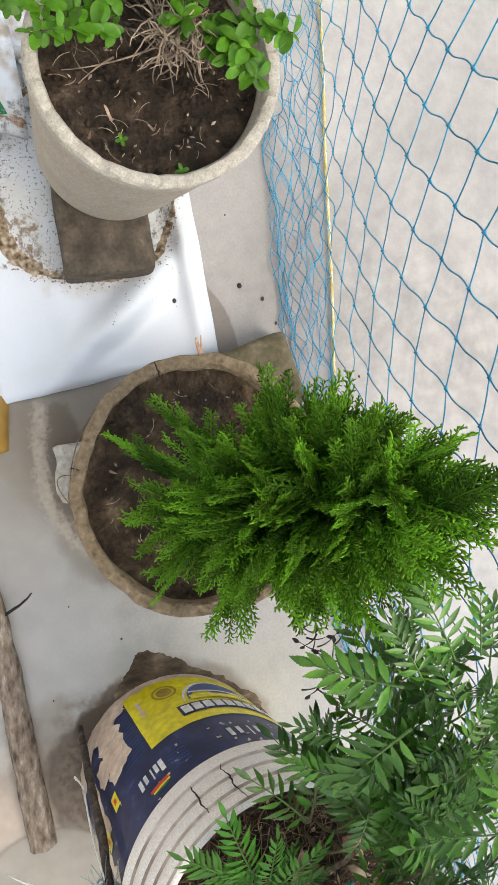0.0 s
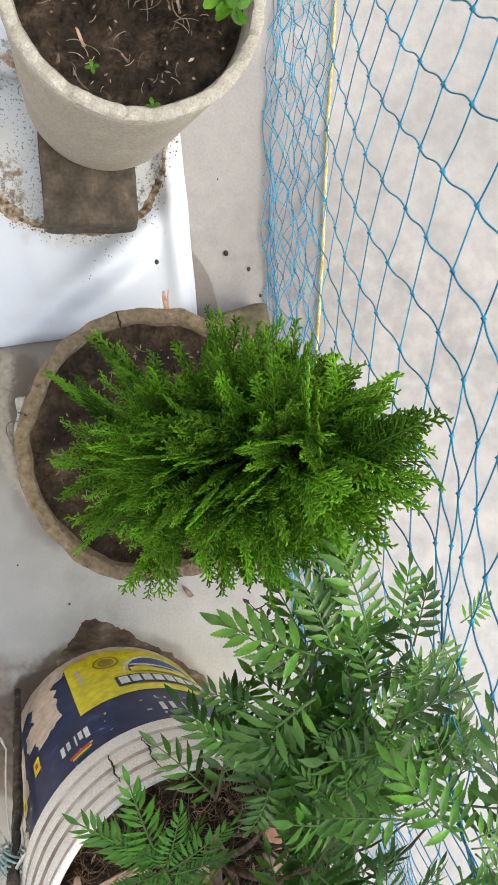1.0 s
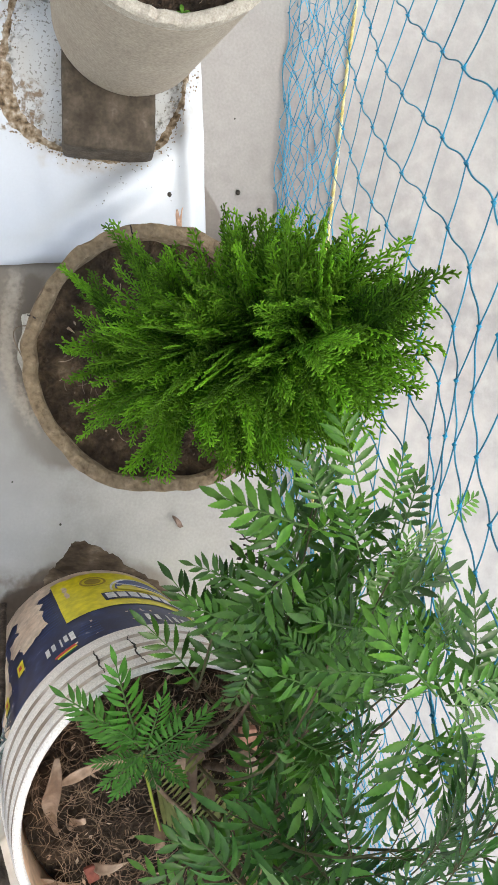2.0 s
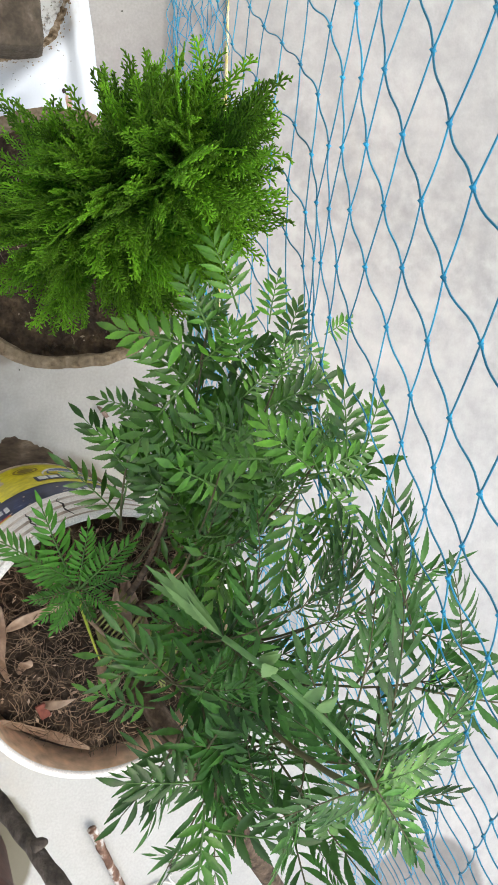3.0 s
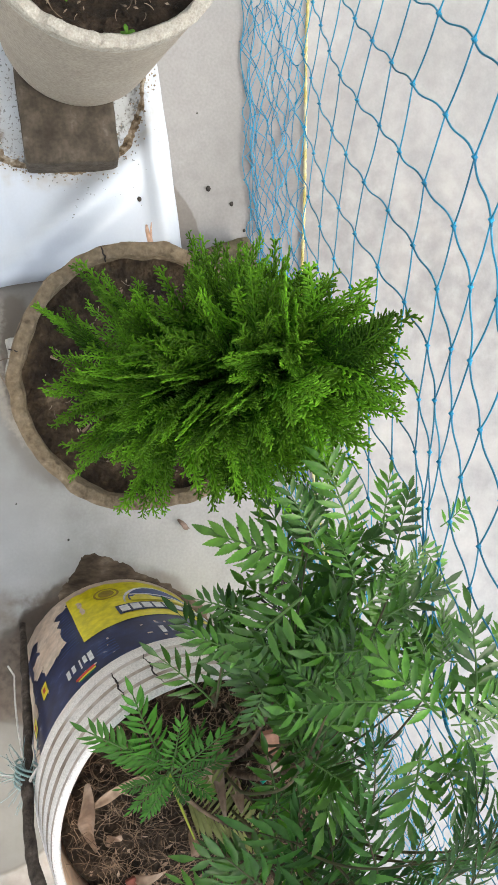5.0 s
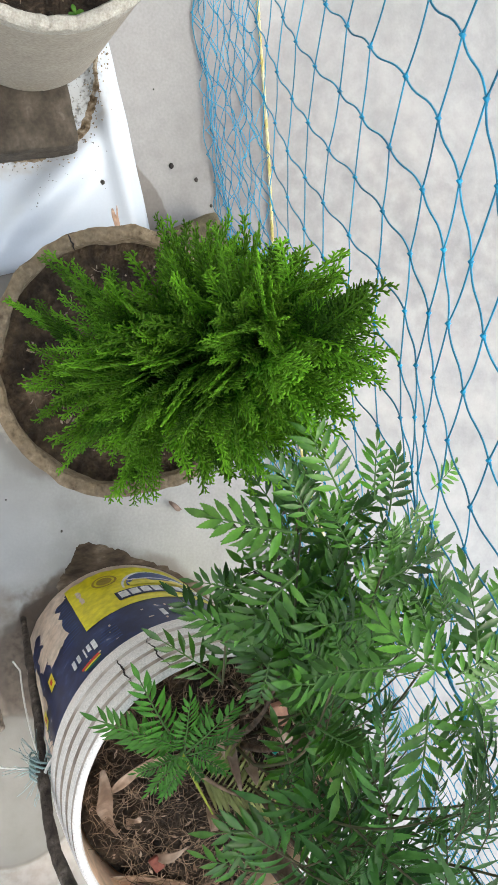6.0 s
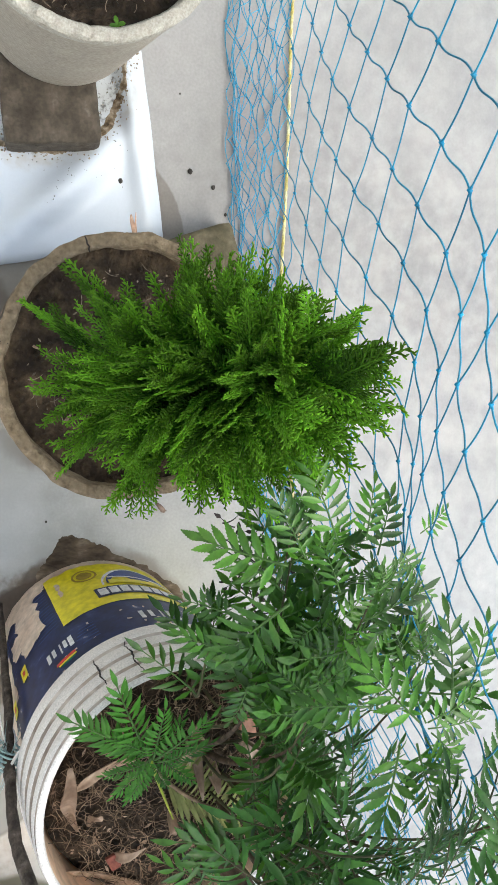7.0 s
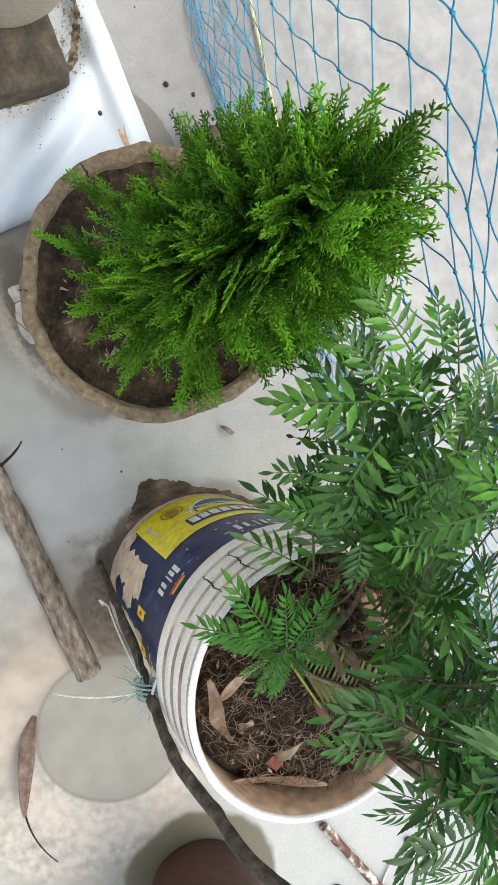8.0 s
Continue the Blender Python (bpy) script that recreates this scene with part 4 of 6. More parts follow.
    part("seal", g, MAT["print_ochre"], yellow, "round ochre seal")
    for k, (w, hgt) in enumerate(((3.6, 0.1), (3.0, 0.075), (1.3, 0.1), (3.0, 0.075), (3.2, 0.085))):
        for (a, t0, f) in ((172 + k * 4.6, 0.56, 0.72), (226.0 + k * 3.3, 0.53, 0.66)):
            mark("letter_stroke", MAT["print_white"], navy, a, a + w * f, t0, t0 + hgt * f, 0.0016, 3, 2)
    mark("red_swoosh", MAT["print_red"], navy, 227, 238, 0.628, 0.643, 0.0016, 12, 2, label="red printed swoosh")
    mark("yellow_swoosh", MAT["yellow"], navy, 227, 237, 0.645, 0.655, 0.0016, 12, 2)
    mark("green_swoosh", MAT["print_green"], navy, 228, 236, 0.657, 0.666, 0.0016, 12, 2)
    for a, t in ((254, 0.4), (270, 0.44)):
        mark("yellow_mark", MAT["yellow"], navy, a, a + 5, t, t + 0.08, 0.0016, 4, 3)
        mark("red_mark", MAT["print_red"], navy, a + 1.5, a + 3.5, t + 0.025, t + 0.055, 0.002, 3, 2)
    # small text becomes bars
    for k in range(16):
        mark("text_bar", MAT["print_blue"], navy, 229, 240 + (k * 7) % 6, 0.08 + k * 0.022, 0.085 + k * 0.022, 0.0012, 6, 1, 0, 0.003)
    for k in range(12):
        mark("text_bar", MAT["print_blue"], navy, 262, 282 + (k * 5) % 4, 0.06 + k * 0.026, 0.066 + k * 0.026, 0.0012, 8, 1, 0, 0.003)
    for k in range(6):
        mark("text_bar", MAT["print_blue"], navy, 214, 222 + (k * 5) % 4, 0.53 + k * 0.02, 0.536 + k * 0.02, 0.0012, 8, 1)
    # scuffs through the print
    rs = random.Random(14)
    for k in range(26):
        a, t = rs.uniform(150, 290), rs.uniform(0.46, 0.72)
        g = Geo()
        wrap(g, a, a + rs.uniform(0.2, 1.3), t, t + rs.uniform(0.003, 0.01), 0.0018, 4, 3, 0, 0.02)
        part("scuff", g, MAT["cream"], navy)
    # splits in the brittle rim
    for a, t0, t1, w in ((199.5, 0.8, 0.99, 0.75), (213.5, 0.81, 0.95, 0.9)):
        g = Geo()
        pts = []
        for i in range(25):
            t = lerp(t0, t1, i / 24)
            jag = 1.5 * noise.noise(Vector((t * 24, a, 0))) + 0.55 * noise.noise(Vector((i * 1.7, a, 3)))
            pts.append(bucket_at(a + jag, t, 0.0106 - 0.004 * max(0.0, t - 0.8) / 0.2))
        g.tube(pts, [w * (0.0005 + 0.0013 * math.sin(math.pi * min(1, i / 24 + 0.06)) ** 2 * (0.6 + 0.5 * noise.noise(Vector((i * 0.9, a, 8))))) for i in range(25)], 5)
        part("crack", g, MAT["crack"], body, "black split in the rim")
    return th


paint_bucket()
soil_bed("planter_soil", "dark crumbly soil with root fibres filling the bucket", 0.482, 0.226, 0.328, 0.1365, -0.018, 8.8, MAT["soil"], 0.009)

# ---------------------------------------------------------------- net fence
NDX, NDZ = 0.0335, 0.033
# how the mesh is stretched: powers along and up the net, with its share of x and of z
NET_PULL = (
    (0, 0, -0.0822, 0.5919), (0, 1, 0.0052, 0.3174), (0, 2, 0.0178, 0.0009), (0, 3, -0.0038, -0.0202), (1, 0, 0.2662, -0.0089),
    (1, 1, -0.0401, -0.0215), (1, 2, 0.0169, -0.0132), (2, 0, 0.0257, 0.0785), (2, 1, 0.0209, -0.022), (3, 0, -0.013, 0.0066),
)


def net_y(x, z):
    """The net leans a little and drifts away along its run."""
    q = max(-0.6, min(0.3, x))
    return 0.3616 + 0.18 * q + 0.1272 * q * q - 0.0762 * min(0.9, z) + 0.45 * max(0.0, x - 0.3) + 0.09 * min(0.0, x + 0.6)


def rope_y(x):
    """The rope lies on the floor behind the foot of the net."""
    return max(0.414 + 0.05 * x, net_y(x, 0.0) + 0.05 if x > 0.1 else 0.0)


def net_point(i, j):
    """A knot of the net. Its rows crowd together along one slanting line, where it is gathered."""
    ic, jc = max(-4, min(13, i)), max(-1, min(14, j))
    u, v, w = (ic - 5) / 8, (jc - 5) / 8, math.tanh(((ic + jc) / 2 - 7.3) / 1.5)
    x = w * (0.0066 + 0.0095 * u + 0.0057 * v) + NDX * (i - ic)
    z = w * (-0.0461 - 0.0741 * u - 0.0086 * v) + NDZ * (j - jc)
    for p, q, cx, cz in NET_PULL:
        x += cx * u ** p * v ** q
        z += cz * u ** p * v ** q
    # slack and crumpled towards its foot
    loose = max(0.0, min(1.0, (0.3 - z) / 0.3))
    x += (0.002 + 0.02 * loose) * noise.noise(Vector((i * 0.9, j * 0.9, 9)))
    z += (0.003 + 0.02 * loose) * noise.noise(Vector((i * 0.9, j * 0.9, 5)))
    z = max(0.003, z)
    return Vector((x, net_y(x, z) + (0.004 + 0.012 * loose * loose) * noise.noise(Vector((i * 0.5, j * 0.5, 1))), z))


def floor_knot(i, j, layer):
    """A knot of the slack end of the net, which lies crumpled on the floor up to the rope."""
    x = i * (0.031 + 0.004 * layer) + 0.016 * noise.noise(Vector((i * 0.35 + layer * 11, j * 0.5, 1)))
    y0, y1 = net_y(x, 0.02) - 0.008, rope_y(x)
    f = j / (6 - layer)
    y = lerp(y0, y1, f) + 0.012 * noise.noise(Vector((i * 0.4, j * 0.6, layer * 9 + 2)))
    z = 0.004 + (0.035 - 0.025 * f) * abs(noise.noise(Vector((i * 0.5, j * 0.7, layer * 5))))
    return Vector((x, y, z))


def net_fence():
    th = thing("net_fence", "blue knotted twine net hanging upright down to the floor", "net")
    g = Geo()
    i0, i1, j1 = -26, 50, 34
    for i in range(i0, i1):
        for j in range(-14, j1):
            if (i + j) % 2:
                continue
            a = net_point(i, j)
            low = j < -3
            g.ball(a, 0.0018 if low else 0.0024, 1)
            for di in (-1, 1):
                if j + 1 > j1:
                    continue
                b = net_point(i + di, j + 1)
                sag = wob(a.lerp(b, 0.5), 30, 0.009 if low else 0.0013)
                bow = Vector((0.0011, 0, -0.0013)) if di == 1 else Vector((0.0009, 0, 0.0009))
                strand = []
                for q in range(9):
                    t = q / 8
                    swing = math.sin(2 * math.pi * t) if di == 1 else math.sin(math.pi * t)
                    strand.append(a.lerp(b, t) + bow * swing + sag * math.sin(math.pi * t))
                g.tube(strand, 0.0006 if low else 0.00065, 4, 1 if low else 0, cap=False)
                g.tube([a, strand[0].lerp(strand[2], 0.3)], [0.0013, 0.0007], 4, 1, cap=False)
    tagged(part("netting", g, [MAT["net"], MAT["knot"]], th), kind="stuff")
    # slack end on the floor, two layers
    g = Geo()
    for layer in range(2):
        for i in range(-36, 44):
            for j in range(6 - layer):
                if (i + j) % 2:
                    continue
                a = floor_knot(i, j, layer)
                g.ball(a, 0.0016)
                for di in (-1, 1):
                    b = floor_knot(i + di, j + 1, layer)
                    m = a.lerp(b, 0.5) + wob(a + b, 25, 0.014)
                    m.z = max(0.002, m.z)
                    g.tube(bez(a, m + (m - a.lerp(b, 0.5)), b, 7), 0.00062, 4, cap=False)
    # the selvedge, bunched along its outer edge
    for m in range(3):
        line = []
        for n in range(150):
            x = -1.1 + n * 0.0098
            y = net_y(x, 0.02) - 0.006 + 0.016 * noise.noise(Vector((x * 13, m * 7.3, 2))) + 0.004 * m
            line.append(Vector((x, y, 0.004 + 0.02 * abs(noise.noise(Vector((x * 11, m * 5.1, 6)))))))
        g.tube(line, 0.0007, 4)
    tagged(part("hem", g, MAT["hem_twine"], th, "slack lower end of the net crumpled on the floor"), kind="stuff")


def rope():
    g = Geo()
    pts = []
    for n in range(70):
        x = -1.2 + n * 0.022
        pts.append(Vector((x, rope_y(x) + 0.003 * noise.noise(Vector((x * 6, 0, 0))), 0.006 + 0.004 * abs(noise.noise(Vector((x * 5, 4, 0)))))))
    for s in range(3):
        tw = []
        for n in range(len(pts) * 4 - 4):
            p = pts[n // 4].lerp(pts[n // 4 + 1], n % 4 / 4)
            a = n * 0.9 + s * 2.094
            tw.append(p + Vector((0, 0.0012 * math.cos(a), 0.0012 * math.sin(a))))
        g.tube(tw, 0.0014, 5)
    tagged(part("rope", g, MAT["rope"]), "thin twisted yellow rope lying along the foot of the net", "rope")


rope()
net_fence()


# ---------------------------------------------------------------- conifer
def spray_mesh(seed, length, width):
    """A flat feathery frond of scaly twigs, growing along +y."""
    r = random.Random(seed)
    g = Geo()
    n = Vector((0, 0, 1))

    def twig(a, d, l, w, k, sides):
        curl = n * r.uniform(-0.1, 0.12)
        pts, rad = [], []
        for i in range(k + 1):
            t = i / k
            pts.append(a + d * l * t + curl * l * t * t)
            rad.append(w * (1 - 0.2 * t) * (1.18 if i % 2 else 0.85))
        rad[-1] = w * 0.5
        g.tube(pts, rad, sides, cap=True)

    m = 9
    sway = r.uniform(-1, 1)
    main = []
    for i in range(m + 1):
        t = i / m
        main.append(Vector((0.10 * length * sway * t * t, length * t, -0.10 * length * t * t)))
    g.tube(main, [0.0015 * (1 - 0.4 * i / m) for i in range(m + 1)], 5, cap=False)
    s, t = 0, 0.08
    while t < 0.985:
        f = t * m
        i = min(m - 1, int(f))
        p = main[i].lerp(main[i + 1], f - i)
        along = (main[i + 1] - main[i]).normalized()
        sgn = 1 if s % 2 else -1
        l = width * (1.12 - 0.95 * t) * r.uniform(0.55, 1.2) * min(1.0, 0.3 + 3 * t) + 0.004
        ang = radians(r.uniform(24, 36))
        d = (along * math.cos(ang) + Vector((sgn, 0, r.uniform(-0.12, 0.12))).normalized() * math.sin(ang)).normalized()
        twig(p, d, l, 0.0011, max(3, int(l / 0.004)), 4)
        q, c = 0.2, 0
        side = d.cross(n).normalized()
        while q < 0.95:
            a2 = radians(r.uniform(28, 44))
            d2 = (d * math.cos(a2) + side * (1 if c % 2 else -1) * math.sin(a2) + n * r.uniform(-0.1, 0.12)).normalized()
            twig(p + d * l * q, d2, l * 0.26 * (1.15 - q) * r.uniform(0.6, 1.3) + 0.0035, 0.00105, 2, 4)
            q += 0.0042 / max(l, 0.008) * r.uniform(0.85, 1.2)
            c += 1
        t += 0.036 * r.uniform(0.8, 1.2)
        s += 1
    return g


def conifer():
    th = thing("conifer_shrub", "young bushy bright-green conifer with flat feathery sprays in the low pot", "conifer", at=(0, 0, 0))
    base, top = Vector((0.06, 0.175, 0.205)), Vector((0.034, 0.232, 0.6))

    def axis(z):
        t = (z - base.z) / (top.z - base.z)
        return base.lerp(top, t) + Vector((0.006 * math.sin(t * 5), 0.006 * math.cos(t * 4) - 0.006, 0))

    g = Geo()
    g.tube([axis(base.z + (top.z - base.z) * i / 14) for i in range(15)], [0.0085 * (1 - 0.82 * i / 14) for i in range(15)], 8)
    part("trunk", g, MAT["bark"], th, "thin brown trunk")
    meshes = [part("spray", spray_mesh(k * 17 + 5, 0.15, w), MAT["spray"], th) for k, w in enumerate((0.034, 0.038, 0.03, 0.04, 0.035, 0.031, 0.029, 0.036))]
    r = random.Random(31)
    spare = list(meshes)

    def grow(tip, d, s, n):
        m = aim(tip - d * 0.15 * s, d, n, s)
        if spare:
            spare.pop().matrix_basis = m
        else:
            place("spray", r.choice(meshes).data, m, th)

    def plume(foot, tip, sides, size=1.0):
        """A branch that carries one flat fan of sprays, all in its own plane and swept forward to its tip."""
        d = tip - foot
        l = d.length
        d.normalize()
        n = Vector((r.uniform(-0.6, 0.6), r.uniform(-0.95, 0.1), r.uniform(0.6, 1.0)))
        side = d.cross(n).normalized()
        n = side.cross(d)
        grow(tip, d, size * r.uniform(0.7, 0.9), n)
        for k in range(sides):
            sg = 1 if k % 2 else -1
            q = lerp(0.74, 0.3, (k + 0.3 * r.random()) / sides)
            ang = radians(r.uniform(10, 24))
            d2 = (d * math.cos(ang) + side * sg * math.sin(ang) + n * r.uniform(-0.06, 0.08)).normalized()
            s = size * r.uniform(0.5, 0.74)
            grow(foot + d * l * q + d2 * 0.15 * s * 0.55 + n * r.uniform(-0.003, 0.003), d2, s, n + side * r.uniform(-0.15, 0.15))

    count = 104
    for i in range(count):
        u = (i + 0.5) / count
        e = radians(-12 + 98 * u ** 0.92)
        a = i * 2.39996 + r.uniform(-0.3, 0.3)
        # thin towards the house, where the soil shows
        if math.sin(a) < -0.35 and u < 0.42 and i % 5 > 1:
            continue
        k = r.uniform(0.8, 1.0)
        ce, se = math.cos(e), math.sin(e)
        tip = Vector((0.052 + 0.103 * k * math.cos(a) * ce, 0.188 + 0.116 * k * math.sin(a) * ce, 0.405 + 0.272 * k * se))
        tip += Vector((-0.02, 0.038, 0)) * max(0.0, se) ** 2
        if math.sin(a) > 0:
            tip.y += 0.014 * math.sin(a) * ce
        # the lowest fronds spread, the higher ones rise more and more steeply
        rise = radians(lerp(12, 66, u) + r.uniform(-12, 12))
        turn = a + r.uniform(-0.8, 0.8) * (0.35 + 0.65 * u)
        d = Vector((math.cos(turn) * math.cos(rise), math.sin(turn) * math.cos(rise), math.sin(rise)))
        foot = tip - d * r.uniform(0.13, 0.18)
        foot = foot.lerp(axis(max(0.23, min(0.6, foot.z))), 0.35)
        plume(foot, tip, 6)
    # plumes that reach past the rest
    for tx, ty, tz in ((-0.004, 0.05, 0.37), (-0.04, 0.086, 0.45), (0.077, 0.07, 0.43), (0.1, 0.118, 0.54), (0.155, 0.138, 0.47), (0.028, 0.15, 0.575), (-0.066, 0.187, 0.47), (0.022, 0.245, 0.7), (0.0, 0.228, 0.67), (0.053, 0.209, 0.67), (0.13, 0.208, 0.59), (0.057, 0.29, 0.51), (0.03, 0.1, 0.5), (-0.005, 0.115, 0.52), (0.06, 0.125, 0.55), (0.085, 0.17, 0.61), (0.11, 0.155, 0.56), (0.125, 0.09, 0.42), (0.02, 0.205, 0.65), (0.07, 0.23, 0.66), (0.04, 0.25, 0.68), (-0.04, 0.2, 0.55), (0.1, 0.26, 0.54), (0.12, 0.24, 0.46), (0.09, 0.272, 0.55), (0.13, 0.226, 0.43), (0.05, 0.068, 0.42), (0.03, 0.27, 0.6)):
        tip = Vector((tx, ty, tz))
        plume(axis(max(0.25, tz - 0.085)), tip, 6, 0.95)
    # upright sprays that fill the crown round the leader
    for i in range(74):
        a, u = i * 2.39996, i / 73
        p = axis(lerp(0.44, 0.565, u)) + Vector((math.cos(a), math.sin(a), 0)) * lerp(0.055, 0.02, u) * r.uniform(0.5, 1.0)
        d = Vector((0.75 * math.cos(a), 0.75 * math.sin(a) - 0.25, 0.9)).normalized()
        grow(p + d * r.uniform(0.055, 0.085), d, r.uniform(0.55, 0.85), Vector((r.uniform(-0.7, 0.7), r.uniform(-1, -0.1), 0.4)))
    # a few dead, rusty sprays near the leader
    for k, (x, y, z) in enumerate(((0.03, 0.205, 0.562), (0.044, 0.21, 0.56), (0.08, 0.2, 0.545))):
        d = Vector((math.cos(k * 1.9), math.sin(k * 1.9), 0.9)).normalized()
        ob = part("dead_spray", spray_mesh(90 + k, 0.03, 0.009), MAT["dead_spray"], th, "dry rust-brown spray")
        ob.matrix_basis = aim((x, y, z), d, Vector((0.2, -0.6, 0.7)))
    # shaded inner sprays
    for i in range(60):
        a, z = i * 2.4, 0.27 + 0.28 * i / 60
        p = axis(z)
        d = Vector((math.cos(a), math.sin(a), 0.7)).normalized()
        grow(p + d * r.uniform(0.07, 0.1), d, r.uniform(0.5, 0.75), Vector((r.uniform(-1, 1), r.uniform(-1, 1), 1)))
    for k in range(18):
        a, z = k * 2.4, 0.25 + k * 0.018
        p = axis(z)
        d = Vector((math.cos(a), math.sin(a), 0.9)) * (0.085 - 0.003 * k)
        g = Geo()
        g.tube(bez(p, p + Vector((d.x * 0.6, d.y * 0.6, d.z * 0.3)), p + d, 6), [0.0028 - 0.0003 * i for i in range(7)], 5)
        part("limb", g, MAT["bark"], th)


conifer()


# ---------------------------------------------------------------- marigold leaves
def leaflet(geo, a, d, n, l, w, r, slot=0, teeth=1.0, sickle=0.0):
    """A lance-shaped leaflet with a toothed edge, folded along its midrib."""
    side = d.cross(n).normalized()
    n = side.cross(d).normalized()
    k = 9
    droop, twist, sweep = r.uniform(0.02, 0.26), r.uniform(-0.3, 0.3), sickle + r.uniform(-0.08, 0.08)

    def half(t):
        return 0.97 * w * (t / 0.42) ** 0.7 if t < 0.42 else 0.97 * w * max(0.0, 1 - ((t - 0.42) / 0.58) ** 1.75)

    def mid(t):
        return a + d * l * t - n * l * droop * t * t + side * l * sweep * t * t

    verts, faces = [], []
    for i in range(k + 1):
        t = i / k
        hw = half(t) * (1 - 0.12 * teeth) if 0 < i < k else w * 0.1 * (i == 0)
        c = mid(t)
        s = side * math.cos(twist * t) + n * math.sin(twist * t)
        verts += [c, c + s * hw + n * hw * 0.3, c - s * hw + n * hw * 0.3]
        if i < k:
            t2 = (i + 0.6) / k
            hw2 = half(t2) * (1 + 0.2 * teeth)
            c2 = mid(t2 + 0.045 * teeth)
            verts += [c2 + s * hw2 + n * hw2 * 0.3, c2 - s * hw2 + n * hw2 * 0.3]
    for i in range(k):
        m0, p0, q0, tp, tq = (i * 5 + q for q in range(5))
        m1, p1, q1 = ((i + 1) * 5 + q for q in range(3))
        faces += [(m0, p0, tp), (m0, tp, p1, m1), (m0, tq, q0), (m0, m1, q1, tq)]
    geo.add(verts, faces, slot)


def pinnate(seed, pairs, length, ll, lw, droop=0.25, sickle=0.0, slot_leaf=0, slot_stem=1):
    """A compound leaf along +y, upper side +z."""
    r = random.Random(seed)
    g = Geo()
    bend = r.uniform(-0.12, 0.12)
    pts = []
    for i in range(9):
        t = i / 8
        pts.append(Vector((bend * length * t * t, length * t, -droop * length * t * t)))
    g.tube(pts, [0.0013 * (1 - 0.6 * i / 8) for i in range(9)], 5, slot_stem)
    def at(t):
        f = min(7.999, t * 8)
        i = int(f)
        return pts[i].lerp(pts[i + 1], f - i), (pts[i + 1] - pts[i]).normalized()
    for p in range(pairs):
        t = 0.16 + 0.80 * p / pairs
        size = (0.55 + 0.45 * math.sin(math.pi * (0.2 + 0.62 * p / (pairs - 1)))) * r.uniform(0.9, 1.08)
        for sgn in (-1, 1):
            q, d = at(t + sgn * 0.008)
            ang = radians(lerp(66, 34, p / (pairs - 1)) + r.uniform(-7, 7))
            side = Vector((sgn, 0, r.uniform(-0.05, 0.3)))
            leaflet(g, q, (d * math.cos(ang) + side * math.sin(ang)).normalized(), Vector((0, 0, 1)), ll * size, lw * (0.8 + 0.2 * size), r, slot_leaf, 0.75, -sgn * sickle)
    q, d = at(0.99)
    leaflet(g, q, d, Vector((0, 0, 1)), ll * 0.85, lw * 0.95, r, slot_leaf, 0.5)
    return g


def leaf_set(mats, specs, parent):
    out = []
    for s in specs:
        ob = part("leaf", pinnate(*s), mats, parent)
        out.append(ob)
    return out


# gaps in the foliage
GAPS = [(Vector(p), Vector(q)) for p, q in (((0.437, 0.421, 0.45), (0.317, 0.312, 0.65)), ((0.482, 0.406, 0.45), (0.349, 0.301, 0.65)), ((0.488, 0.456, 0.45), (0.352, 0.337, 0.65)), ((0.39, 0.41, 0.45), (0.305, 0.295, 0.70)), ((0.494, 0.427, 0.45), (0.36, 0.32, 0.65)), ((0.368, 0.393, 0.45), (0.272, 0.296, 0.65)), ((0.349, 0.476, 0.45), (0.307, 0.374, 0.65)), ((0.423, 0.28, 0.36), (0.281, 0.177, 0.68)), ((0.45, 0.288, 0.36), (0.295, 0.19, 0.68)), ((0.481, 0.28, 0.36), (0.314, 0.177, 0.68)))]


def in_gap(p):
    for a, b in GAPS:
        t = max(0.0, min(1.0, (p - a).dot(b - a) / (b - a).length_squared))
        if (p - a.lerp(b, t)).length < 0.024:
            return True
    return False



